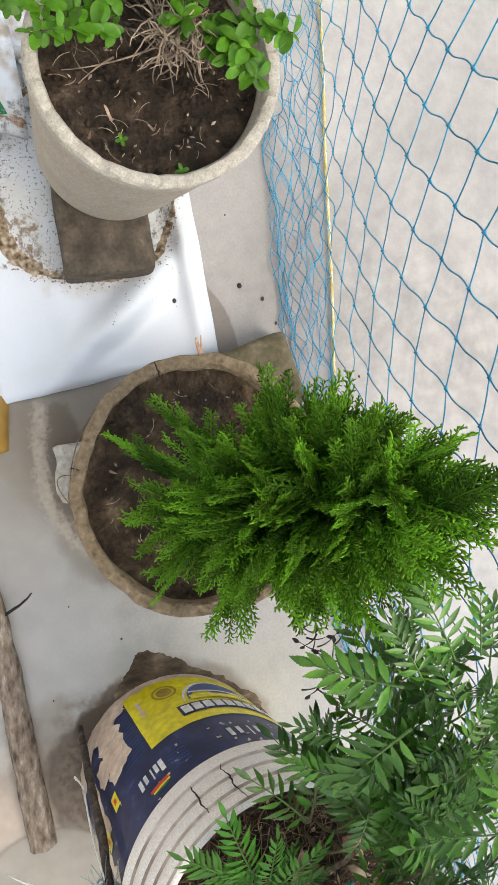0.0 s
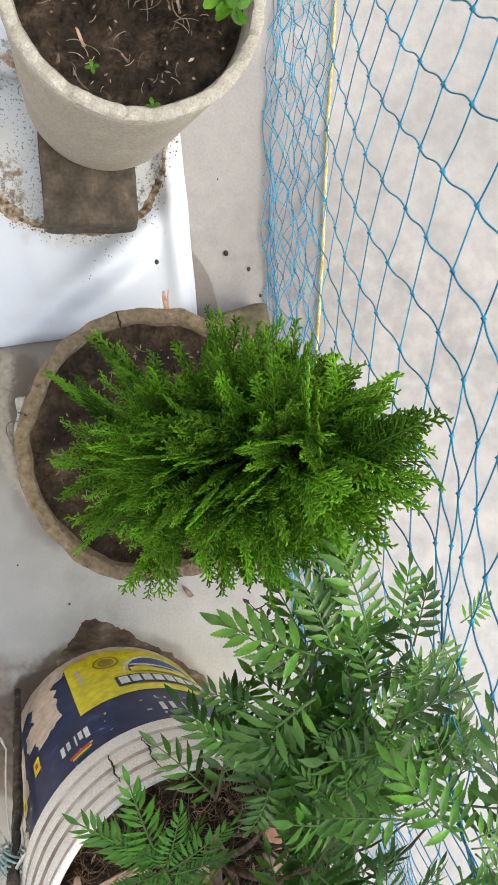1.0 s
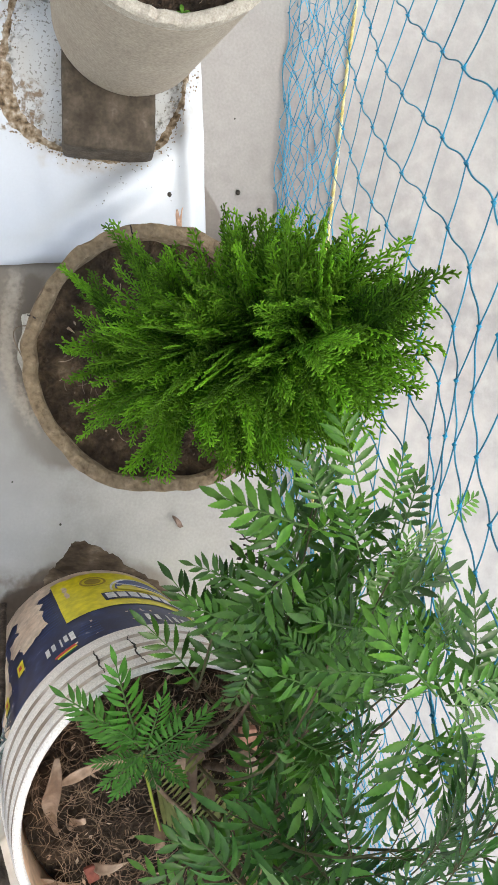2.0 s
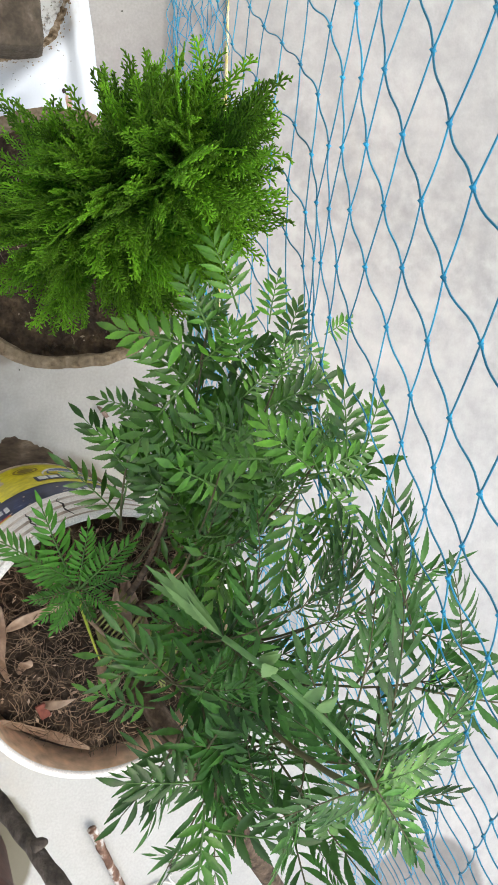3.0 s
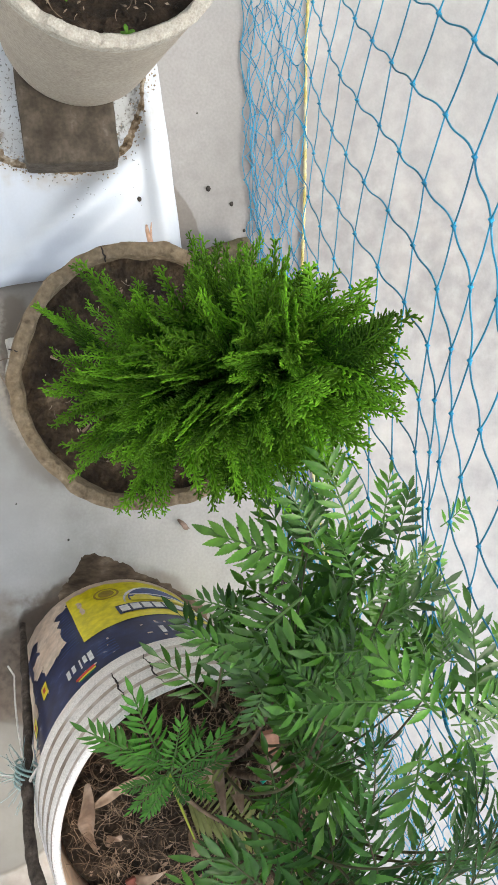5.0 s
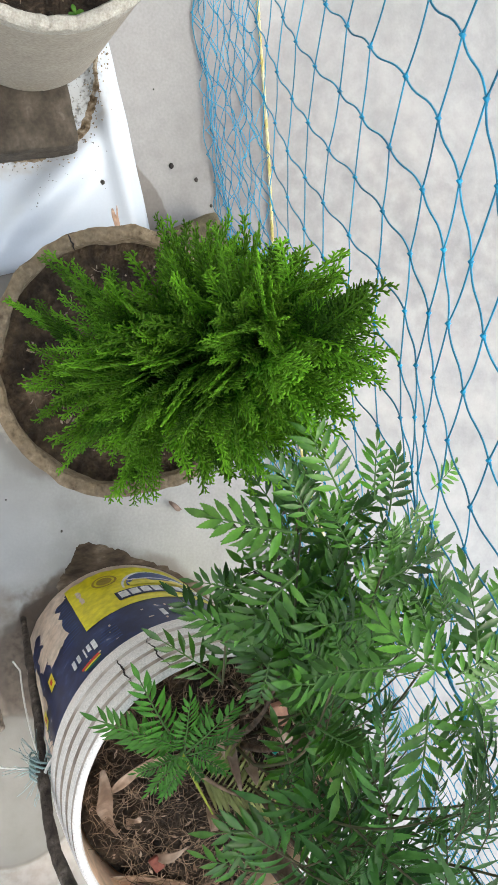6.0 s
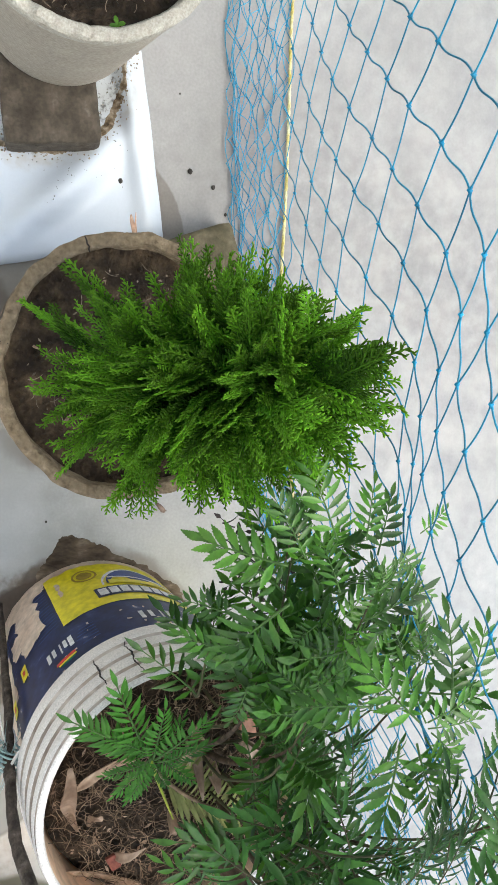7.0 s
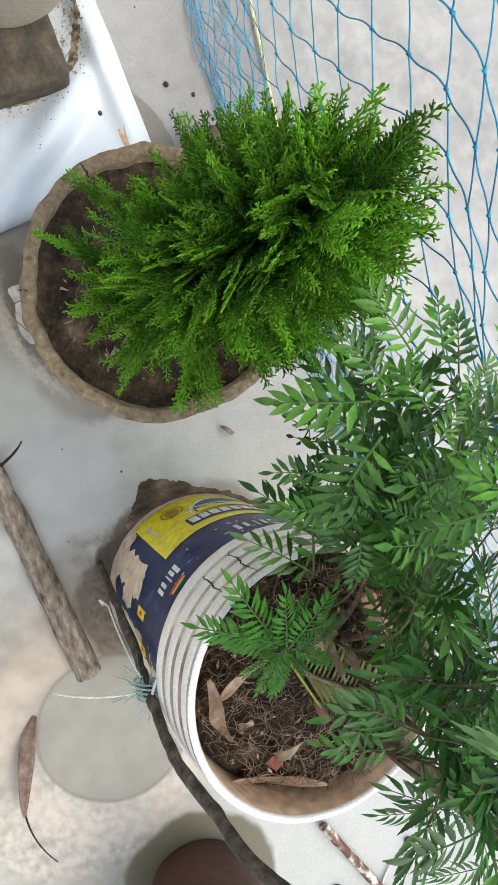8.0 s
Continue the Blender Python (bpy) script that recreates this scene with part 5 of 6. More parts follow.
def shoot(th, base, ctrl, tip, n_leaf, size, meshes, r, thick=0.0018, start=0.35, flare=1.0, tuft=3):
    """A stem with paired leaves along its upper part and a tuft at its tip."""
    pts = bez(base, ctrl, tip, 14)
    pts = [p + wob(p, 12, 0.004) * min(1, i / 3) for i, p in enumerate(pts)]
    g = Geo()
    g.tube(pts, [thick * (1 - 0.6 * i / 14) for i in range(15)], 6)
    part("stem", g, MAT["brown_stem"], th)
    a = r.uniform(0, 6.28)
    for k in range(n_leaf):
        t = start + (0.97 - start) * (k + 0.5) / n_leaf
        f = t * 14
        i = min(13, int(f))
        p = pts[i].lerp(pts[i + 1], f - i)
        d = (pts[i + 1] - pts[i]).normalized()
        a += 2.4 + r.uniform(-0.4, 0.4)
        u = d.orthogonal().normalized()
        v = d.cross(u)
        out = u * math.cos(a) + v * math.sin(a)
        out.z = max(out.z, -0.15)
        dirn = (out * flare + d * r.uniform(0.35, 0.9) + Vector((0, 0, 0.15))).normalized()
        tip_at = p + dirn * 0.085 * size
        if tip_at.x > 0.29 and tip_at.y < 0.27 and tip_at.z < 0.66:
            dirn.y = abs(dirn.y)
            if p.y < 0.264 and p.x > 0.29:
                continue
        if any(in_gap(p + dirn * 0.1 * size * q) for q in (0, 0.35, 0.7, 1.0)):
            continue
        up = Vector((r.uniform(-0.3, 0.3), r.uniform(-0.1, 0.4), 1))
        s = size * (0.75 + 0.35 * math.sin(math.pi * (0.25 + 0.6 * k / n_leaf))) * r.uniform(0.85, 1.12)
        place("leaf", r.choice(meshes), aim(p, dirn, up, s), th)
    for k in range(tuft):
        d = (pts[-1] - pts[-3]).normalized()
        a += 2.1
        u = d.orthogonal().normalized()
        out = u * math.cos(a) + d.cross(u) * math.sin(a)
        place("leaf", r.choice(meshes), aim(pts[-1], (d + out * 0.45).normalized(), (0.1, 0.2, 1), size * 0.5 * r.uniform(0.8, 1.1)), th)


# leaves that stand out: foot and tip of each
KEY_LEAVES = (
    (0.168, 0.242, 0.600, 0.158, 0.168, 0.565), (0.157, 0.247, 0.620, 0.106, 0.221, 0.615), (0.140, 0.263, 0.635, 0.076, 0.238, 0.630),
    (0.146, 0.297, 0.610, 0.096, 0.302, 0.600), (0.165, 0.322, 0.580, 0.109, 0.342, 0.560), (0.225, 0.221, 0.545, 0.210, 0.173, 0.530),
    (0.190, 0.238, 0.620, 0.260, 0.195, 0.560), (0.254, 0.221, 0.550, 0.245, 0.172, 0.530), (0.255, 0.256, 0.630, 0.233, 0.229, 0.620),
    (0.251, 0.315, 0.680, 0.210, 0.268, 0.655), (0.252, 0.320, 0.680, 0.211, 0.302, 0.660),
    (0.246, 0.347, 0.665, 0.176, 0.348, 0.660), (0.243, 0.360, 0.665, 0.184, 0.373, 0.660), (0.275, 0.311, 0.665, 0.354, 0.305, 0.670),
    (0.272, 0.321, 0.670, 0.340, 0.347, 0.665), (0.204, 0.278, 0.620, 0.172, 0.304, 0.620), (0.182, 0.325, 0.600, 0.196, 0.369, 0.600),
    (0.275, 0.233, 0.560, 0.327, 0.228, 0.550), (0.147, 0.357, 0.580, 0.128, 0.392, 0.570), (0.156, 0.330, 0.600, 0.187, 0.369, 0.590),
    (0.209, 0.265, 0.610, 0.236, 0.248, 0.590), (0.182, 0.276, 0.620, 0.137, 0.264, 0.600), (0.210, 0.300, 0.610, 0.247, 0.289, 0.600),
    (0.214, 0.237, 0.580, 0.290, 0.221, 0.540), (0.206, 0.332, 0.600, 0.239, 0.307, 0.600),
    (0.453, 0.279, 0.500, 0.441, 0.186, 0.500), (0.512, 0.263, 0.470, 0.507, 0.186, 0.460), (0.46, 0.36, 0.72, 0.515, 0.41, 0.69),
    (0.47, 0.34, 0.71, 0.54, 0.36, 0.68), (0.42, 0.32, 0.80, 0.455, 0.38, 0.77), (0.44, 0.39, 0.72, 0.49, 0.43, 0.68),
)
BRIGHT_LEAVES = (
    (0.249, 0.318, 0.685, 0.225, 0.363, 0.690), (0.256, 0.322, 0.680, 0.255, 0.371, 0.680), (0.262, 0.328, 0.675, 0.296, 0.373, 0.670),
    (0.268, 0.327, 0.670, 0.325, 0.368, 0.660),
)
DARK_LEAVES = (
    (0.411, 0.320, 0.600, 0.325, 0.295, 0.600), (0.459, 0.277, 0.520, 0.354, 0.280, 0.560), (0.355, 0.340, 0.690, 0.276, 0.341, 0.710),
    (0.323, 0.343, 0.700, 0.273, 0.355, 0.710), (0.443, 0.305, 0.550, 0.364, 0.292, 0.570), (0.424, 0.250, 0.500, 0.370, 0.277, 0.530),
    (0.485, 0.270, 0.480, 0.448, 0.213, 0.470), (0.349, 0.328, 0.680, 0.296, 0.341, 0.700), (0.318, 0.303, 0.580, 0.354, 0.276, 0.560),
    (0.350, 0.269, 0.520, 0.328, 0.297, 0.550),
    (0.362, 0.386, 0.720, 0.270, 0.348, 0.750), (0.360, 0.327, 0.700, 0.298, 0.347, 0.720), (0.388, 0.328, 0.755, 0.303, 0.334, 0.775), (0.411, 0.349, 0.755, 0.305, 0.366, 0.775),
    (0.602, 0.320, 0.480, 0.520, 0.235, 0.500), (0.365, 0.411, 0.740, 0.289, 0.387, 0.770), (0.426, 0.411, 0.720, 0.373, 0.430, 0.750), (0.345, 0.300, 0.710, 0.300, 0.330, 0.725),
    (0.488, 0.377, 0.700, 0.478, 0.445, 0.730), (0.604, 0.308, 0.45, 0.592, 0.229, 0.45), (0.684, 0.349, 0.45, 0.673, 0.268, 0.45), (0.445, 0.36, 0.74, 0.43, 0.44, 0.75),
    (0.414, 0.378, 0.76, 0.37, 0.425, 0.77), (0.35, 0.31, 0.6, 0.275, 0.3, 0.63), (0.36, 0.33, 0.58, 0.3, 0.35, 0.62), (0.33, 0.28, 0.58, 0.31, 0.335, 0.6),
    (0.34, 0.26, 0.59, 0.265, 0.28, 0.61),
)
YOUNG_LEAVES = (
    (0.405, 0.185, 0.425, 0.325, 0.140, 0.475), (0.405, 0.182, 0.425, 0.342, 0.108, 0.47), (0.404, 0.188, 0.435, 0.345, 0.225, 0.49), (0.405, 0.180, 0.425, 0.378, 0.118, 0.445),
    (0.404, 0.186, 0.430, 0.445, 0.205, 0.430), (0.402, 0.187, 0.435, 0.340, 0.183, 0.485), (0.404, 0.183, 0.435, 0.42, 0.140, 0.45), (0.404, 0.186, 0.430, 0.452, 0.175, 0.435), (0.404, 0.19, 0.44, 0.38, 0.24, 0.47), (0.40, 0.19, 0.44, 0.352, 0.205, 0.47), (0.405, 0.19, 0.43, 0.43, 0.235, 0.44),
)


def lay_leaves(th, rows, meshes, r, up=(0, 0.15, 1), grow=1.0):
    for *a, x, y, z in rows:
        a, b = Vector(a), Vector((x, y, z))
        ob = r.choice(meshes)
        l = max(v.co.y for v in ob.vertices)
        place("leaf", ob, aim(a, b - a, up, grow * (b - a).length / l), th)


def marigold():
    th = thing("marigold_plant", "leafy green marigold with toothed feathery leaves growing in the bucket", "plant", at=(0, 0, 0))
    r = random.Random(12)
    broad = leaf_set([MAT["leaf"], MAT["stem"]], [(1, 6, 0.08, 0.031, 0.0039, 0.12), (2, 6, 0.08, 0.03, 0.0037), (3, 7, 0.085, 0.031, 0.0036, 0.1), (4, 6, 0.085, 0.03, 0.0036, 0.3), (5, 6, 0.076, 0.031, 0.004, 0.15), (6, 7, 0.08, 0.03, 0.0035, 0.2)], th)
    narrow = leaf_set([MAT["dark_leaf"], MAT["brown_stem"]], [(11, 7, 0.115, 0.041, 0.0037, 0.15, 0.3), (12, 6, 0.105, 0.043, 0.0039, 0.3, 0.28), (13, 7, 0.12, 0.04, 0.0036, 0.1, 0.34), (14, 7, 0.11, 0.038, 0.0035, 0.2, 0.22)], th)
    shaded = leaf_set([MAT["shaded_leaf"], MAT["stem"]], [(7, 6, 0.08, 0.032, 0.0042, 0.15), (8, 6, 0.085, 0.031, 0.004, 0.25), (9, 5, 0.075, 0.032, 0.0045, 0.1)], th)
    for k, ob in enumerate(broad + narrow + shaded):
        ob.matrix_basis = aim((0.44 + 0.012 * (k - 3), 0.28, 0.44 + 0.015 * k), (math.cos(k * 1.7), math.sin(k * 1.7), 0.5), (0, 0, 1), 0.9)
    B, N = [o.data for o in broad], [o.data for o in narrow]
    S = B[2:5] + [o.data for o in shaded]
    lay_leaves(th, KEY_LEAVES, B[:3] + B[4:5], r, (-0.1, -0.15, 1), 1.05)
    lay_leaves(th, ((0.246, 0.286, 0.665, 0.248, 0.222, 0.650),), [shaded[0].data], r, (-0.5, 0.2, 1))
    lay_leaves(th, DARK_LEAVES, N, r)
    foot = random.Random(8)
    #        base                    control              tip                 leaves size set
    for b, c, t, n, s, m in (
        ((0.42, 0.25, 0.35), (0.34, 0.25, 0.56), (0.150, 0.262, 0.555), 8, 0.80, S),
        ((0.43, 0.26, 0.35), (0.36, 0.28, 0.56), (0.190, 0.310, 0.605), 8, 0.80, S),
        ((0.44, 0.27, 0.35), (0.40, 0.30, 0.58), (0.240, 0.350, 0.615), 8, 0.84, S),
        ((0.44, 0.25, 0.35), (0.40, 0.25, 0.58), (0.255, 0.265, 0.620), 8, 0.80, S),
        ((0.41, 0.23, 0.35), (0.36, 0.21, 0.5), (0.245, 0.215, 0.505), 7, 0.75, S),
        ((0.43, 0.24, 0.35), (0.38, 0.24, 0.5), (0.270, 0.250, 0.535), 7, 0.75, S),
        ((0.42, 0.26, 0.35), (0.33, 0.27, 0.5), (0.190, 0.280, 0.495), 8, 0.80, S),
        ((0.43, 0.28, 0.35), (0.36, 0.33, 0.52), (0.250, 0.375, 0.555), 8, 0.80, S),
        ((0.43, 0.25, 0.35), (0.37, 0.26, 0.48), (0.290, 0.270, 0.475), 7, 0.80, S),
        ((0.46, 0.28, 0.35), (0.44, 0.34, 0.58), (0.33, 0.385, 0.68), 7, 0.87, N),
        ((0.47, 0.28, 0.35), (0.46, 0.36, 0.6), (0.40, 0.41, 0.70), 7, 0.92, N),
        ((0.49, 0.29, 0.35), (0.52, 0.34, 0.58), (0.47, 0.37, 0.68), 7, 0.87, N),
        ((0.51, 0.27, 0.35), (0.55, 0.29, 0.5), (0.56, 0.31, 0.55), 4, 0.78, N),
        ((0.48, 0.25, 0.35), (0.47, 0.25, 0.5), (0.44, 0.27, 0.60), 7, 0.83, N),
        ((0.46, 0.26, 0.35), (0.44, 0.28, 0.56), (0.36, 0.31, 0.66), 7, 0.87, N),
        ((0.5, 0.28, 0.35), (0.55, 0.33, 0.52), (0.58, 0.38, 0.6), 3, 0.83, N),
        ((0.5, 0.27, 0.35), (0.53, 0.29, 0.46), (0.53, 0.30, 0.52), 7, 0.8, N),
        ((0.47, 0.26, 0.35), (0.47, 0.29, 0.5), (0.43, 0.30, 0.58), 6, 0.85, N),
        ((0.5, 0.28, 0.35), (0.52, 0.31, 0.5), (0.5, 0.33, 0.6), 6, 0.85, N),
        ((0.43, 0.26, 0.35), (0.34, 0.29, 0.5), (0.18, 0.31, 0.54), 9, 0.8, S),
        ((0.43, 0.26, 0.35), (0.34, 0.26, 0.5), (0.15, 0.265, 0.54), 8, 0.75, S),
        ((0.44, 0.27, 0.35), (0.36, 0.31, 0.5), (0.22, 0.34, 0.56), 9, 0.8, S),
        ((0.43, 0.27, 0.35), (0.37, 0.3, 0.52), (0.28, 0.32, 0.6), 10, 0.85, S),
        ((0.43, 0.26, 0.35), (0.36, 0.28, 0.5), (0.25, 0.3, 0.56), 10, 0.85, S),
        ((0.44, 0.26, 0.35), (0.38, 0.27, 0.5), (0.3, 0.285, 0.55), 9, 0.8, S),
        ((0.46, 0.28, 0.35), (0.44, 0.33, 0.55), (0.38, 0.35, 0.63), 9, 0.85, N),
    ):
        b = (b[0] + 1.5 * (b[0] - 0.45) + foot.uniform(-0.022, 0.022), b[1] + foot.uniform(-0.004, 0.026), b[2] - 0.008)
        shoot(th, b, c, t, n, s, m, r)
    # low bright side shoot
    young = leaf_set([MAT["young_leaf"], MAT["stem"]], [(21, 12, 0.085, 0.02, 0.0023, 0.15, 0.05), (22, 11, 0.078, 0.0195, 0.0023, 0.2, 0.05), (23, 11, 0.08, 0.021, 0.0025, 0.25, 0.0)], th)
    for k, ob in enumerate(young):
        ob.matrix_basis = aim((0.402, 0.186, 0.43), (-0.4 + k, -0.5, 0.3), (0, 0, 1), 0.6)
    lay_leaves(th, YOUNG_LEAVES, [o.data for o in young], r)
    lay_leaves(th, BRIGHT_LEAVES, [young[0].data, B[1], B[2]], r, (-0.1, -0.15, 1))
    g = Geo()
    g.tube(bez((0.425, 0.205, 0.345), (0.42, 0.19, 0.38), (0.403, 0.185, 0.435), 8), [0.003 - 0.0002 * i for i in range(9)], 6)
    part("stem", g, MAT["stem"], th)
    # tall shoot with a pale folded bud leaf
    g = Geo()
    g.tube(bez((0.47, 0.29, 0.36), (0.5, 0.36, 0.68), (0.39, 0.292, 0.85), 14), 0.0022, 6)
    part("stem", g, MAT["brown_stem"], th)
    g = Geo()
    pts = bez((0.39, 0.292, 0.85), (0.352, 0.268, 0.868), (0.318, 0.211, 0.832), 14)
    g.tube(pts, [0.0013 + 0.00002 * i for i in range(15)], 6)
    part("shoot", g, MAT["pale_stem"], th, "pale downy green shoot")
    for k in range(9):
        a = k * 2.4
        d = Vector((math.cos(a), 0.35 + math.sin(a), 0.15 - 0.5 * (k % 2)))
        place("leaf", (B[k % 2] if k % 3 == 0 else N[k % 4]), aim((0.39, 0.292, 0.848), d, (0.1, 0.2, 1), 0.45), th)
    g = Geo()
    rr = random.Random(3)
    tip = Vector((0.288, 0.178, 0.798))
    for k, (dx, dy) in enumerate(((0, 0), (0.005, 0.002), (-0.003, 0.004), (0.003, -0.004), (-0.002, 0.002), (0.001, 0.005), (0.004, -0.001))):
        a = Vector((0.318, 0.211, 0.832))
        leaflet(g, a, (tip + Vector((dx, dy, 0.004 * k)) - a).normalized(), Vector((0.3 * (k - 1.5), 0.2, 1)), 0.056 - 0.005 * k, 0.0031 - 0.0002 * k, rr, 0, 0.8)
    part("bud", g, MAT["bud"], th, "pale folded bud leaf")
    for f, sgn in ((0.86, 1), (0.7, 1), (0.58, 1), (0.8, -1)):
        p = pts[int(f * 14)]
        g = Geo()
        for k in range(2):
            leaflet(g, p, Vector((-0.6 + 0.15 * k, 0.55 * sgn, 0.5)).normalized(), Vector((0.4, -0.2 * k, 1)), 0.013, 0.0042, rr, 0, 0.4)
        part("bud", g, MAT["bud"], th)
    for bx, by, cx, cy, ex, ey, ez in ((0.45, 0.26, 0.40, 0.27, 0.30, 0.29, 0.58), (0.47, 0.27, 0.45, 0.32, 0.40, 0.35, 0.6), (0.49, 0.27, 0.52, 0.3, 0.53, 0.33, 0.58), (0.44, 0.25, 0.37, 0.245, 0.27, 0.25, 0.55)):
        g = Geo()
        g.tube(bez((bx, by, 0.34), (cx, cy, 0.5), (ex, ey, ez), 10), [0.0042 * (1.02 - i / 10.5) for i in range(11)], 7)
        part("stem", g, MAT["woody"], th, "brown woody stem")
    # thick woody stem that leans out over the rim
    g = Geo()
    pts = [Vector((0.53, 0.265, 0.35)), Vector((0.575, 0.30, 0.40)), Vector((0.62, 0.336, 0.41)), Vector((0.69, 0.385, 0.40)), Vector((0.77, 0.44, 0.37)), Vector((0.86, 0.5, 0.3))]
    g.tube(pts, [0.0125, 0.0125, 0.012, 0.012, 0.011, 0.009], 10)
    part("stem", g, MAT["woody"], th, "thick brown woody stem")
    return th


marigold()


# ---------------------------------------------------------------- plant in the tall pot
def oval_leaf_mesh(seed):
    r = random.Random(seed)
    g = Geo()
    l, w = 0.023, 0.0066
    k = 6
    vs, fs = [], []
    for i in range(k + 1):
        t = i / k
        hw = w * math.sin(math.pi * min(1, 0.05 + 0.9 * t ** 1.5)) ** 0.6 if i < k else 0.0022
        if i == 0:
            hw = 0.001
        z = -0.25 * l * t * t
        vs += [(0, l * t, z), (hw, l * t, z + hw * 0.35), (-hw, l * t, z + hw * 0.35)]
    for i in range(k):
        a, b = i * 3, i * 3 + 3
        fs += [(a, a + 1, b + 1, b), (a, b, b + 2, a + 2)]
    g.add(vs, fs)
    return g


def leafy_shrub():
    th = thing("leafy_shrub", "small shrub with fresh oval leaves and bare dry twigs", "plant")
    r = random.Random(4)
    first = part("leaf", oval_leaf_mesh(1), MAT["oval_leaf"], th)
    first.matrix_basis = aim((-0.40, 0.1, 0.44), (0.3, 0.3, 0.6), (0, 0, 1))
    root = Vector((-0.385, 0.1, 0.37))
    #    tip of each leafy shoot
    for tx, ty, tz in ((-0.325, -0.02, 0.47), (-0.35, -0.045, 0.46), (-0.375, -0.02, 0.5), (-0.42, -0.03, 0.5), (-0.46, 0.0, 0.52), (-0.345, 0.165, 0.45), (-0.325, 0.175, 0.44), (-0.36, 0.2, 0.46), (-0.40, 0.21, 0.5), (-0.44, 0.2, 0.5), (-0.385, 0.12, 0.49), (-0.41, 0.08, 0.5), (-0.45, 0.12, 0.54), (-0.47, 0.06, 0.54), (-0.365, 0.105, 0.45)):
        tip = Vector((tx, ty, tz))
        pts = bez(root, root.lerp(tip, 0.5) + Vector((0, 0, 0.04)), tip, 10)
        g = Geo()
        g.tube(pts, [0.0014 - 0.00008 * i for i in range(11)], 5)
        part("stem", g, MAT["bark"], th)
        a = r.random() * 6
        for k in range(32):
            t = 0.42 + 0.58 * k / 31
            p = pts[min(10, int(t * 10))].lerp(pts[min(10, int(t * 10) + 1)], t * 10 % 1)
            a += 1.57 if k % 2 == 0 else 3.14
            d = Vector((math.cos(a), math.sin(a), r.uniform(-0.1, 0.7)))
            place("leaf", first.data, aim(p, d, (r.uniform(-0.8, 0.8), r.uniform(-0.6, 0.8), 1), r.uniform(0.45, 0.9)), th)
    # bare forked twigs
    hub = Vector((-0.365, 0.108, 0.42))
    g = Geo()
    for k in range(150):
        a = r.uniform(0, 6.28)
        d = Vector((math.cos(a), math.sin(a), r.uniform(-0.35, 0.9))).normalized()
        l = r.uniform(0.015, 0.05)
        p0 = hub + Vector((r.uniform(-0.016, 0.016), r.uniform(-0.02, 0.02), r.uniform(-0.01, 0.015)))
        pts = [p0]
        for q in range(6):
            d = (d + Vector((r.uniform(-0.5, 0.5), r.uniform(-0.5, 0.5), r.uniform(-0.5, 0.4)))).normalized()
            pts.append(pts[-1] + d * l / 6)
        g.tube(pts, [0.0011, 0.001, 0.0009, 0.0008, 0.0007, 0.0006, 0.0004], 5)
        if k % 2:
            e = (d + Vector((r.uniform(-1, 1), r.uniform(-1, 1), r.uniform(-0.5, 0.5)))).normalized()
            g.tube([pts[2], pts[2] + e * 0.009, pts[2] + e * 0.016 + Vector((0, 0, 0.003))], [0.0009, 0.0008, 0.0005], 4)
    tagged(part("twig_tangle", g, MAT["dry_twig"], th, "tangle of bare grey-brown twigs"), kind="stuff")
    for a, b, c in (((-0.365, 0.1, 0.41), (-0.335, 0.055, 0.415), (-0.332, 0.005, 0.4)), ((-0.344, 0.05, 0.41), (-0.335, 0.035, 0.41), (-0.322, 0.02, 0.4)), ((-0.375, 0.08, 0.44), (-0.4, 0.05, 0.46), (-0.43, 0.03, 0.47))):
        g = Geo()
        g.tube(bez(a, b, c, 8), [0.0012 - 0.0001 * i for i in range(9)], 5)
        part("twig", g, MAT["dry_twig"], th)


leafy_shrub()


def seedling(x, y, z, s, label):
    th = thing("seedling", label, "seedling")
    for k in range(4):
        g = Geo()
        ob = part("leaf", oval_leaf_mesh(k), MAT["oval_leaf"], th)
        ob.matrix_basis = aim((x, y, z), (math.cos(k * 1.6 + 0.3), math.sin(k * 1.6 + 0.3), 0.5), (0, 0, 1), s)


seedling(-0.26, 0.116, 0.378, 0.32, "tiny two-leaved seedling sprouting by the rim")
seedling(-0.285, 0.06, 0.375, 0.28, "tiny pale weed seedling in the tall pot")


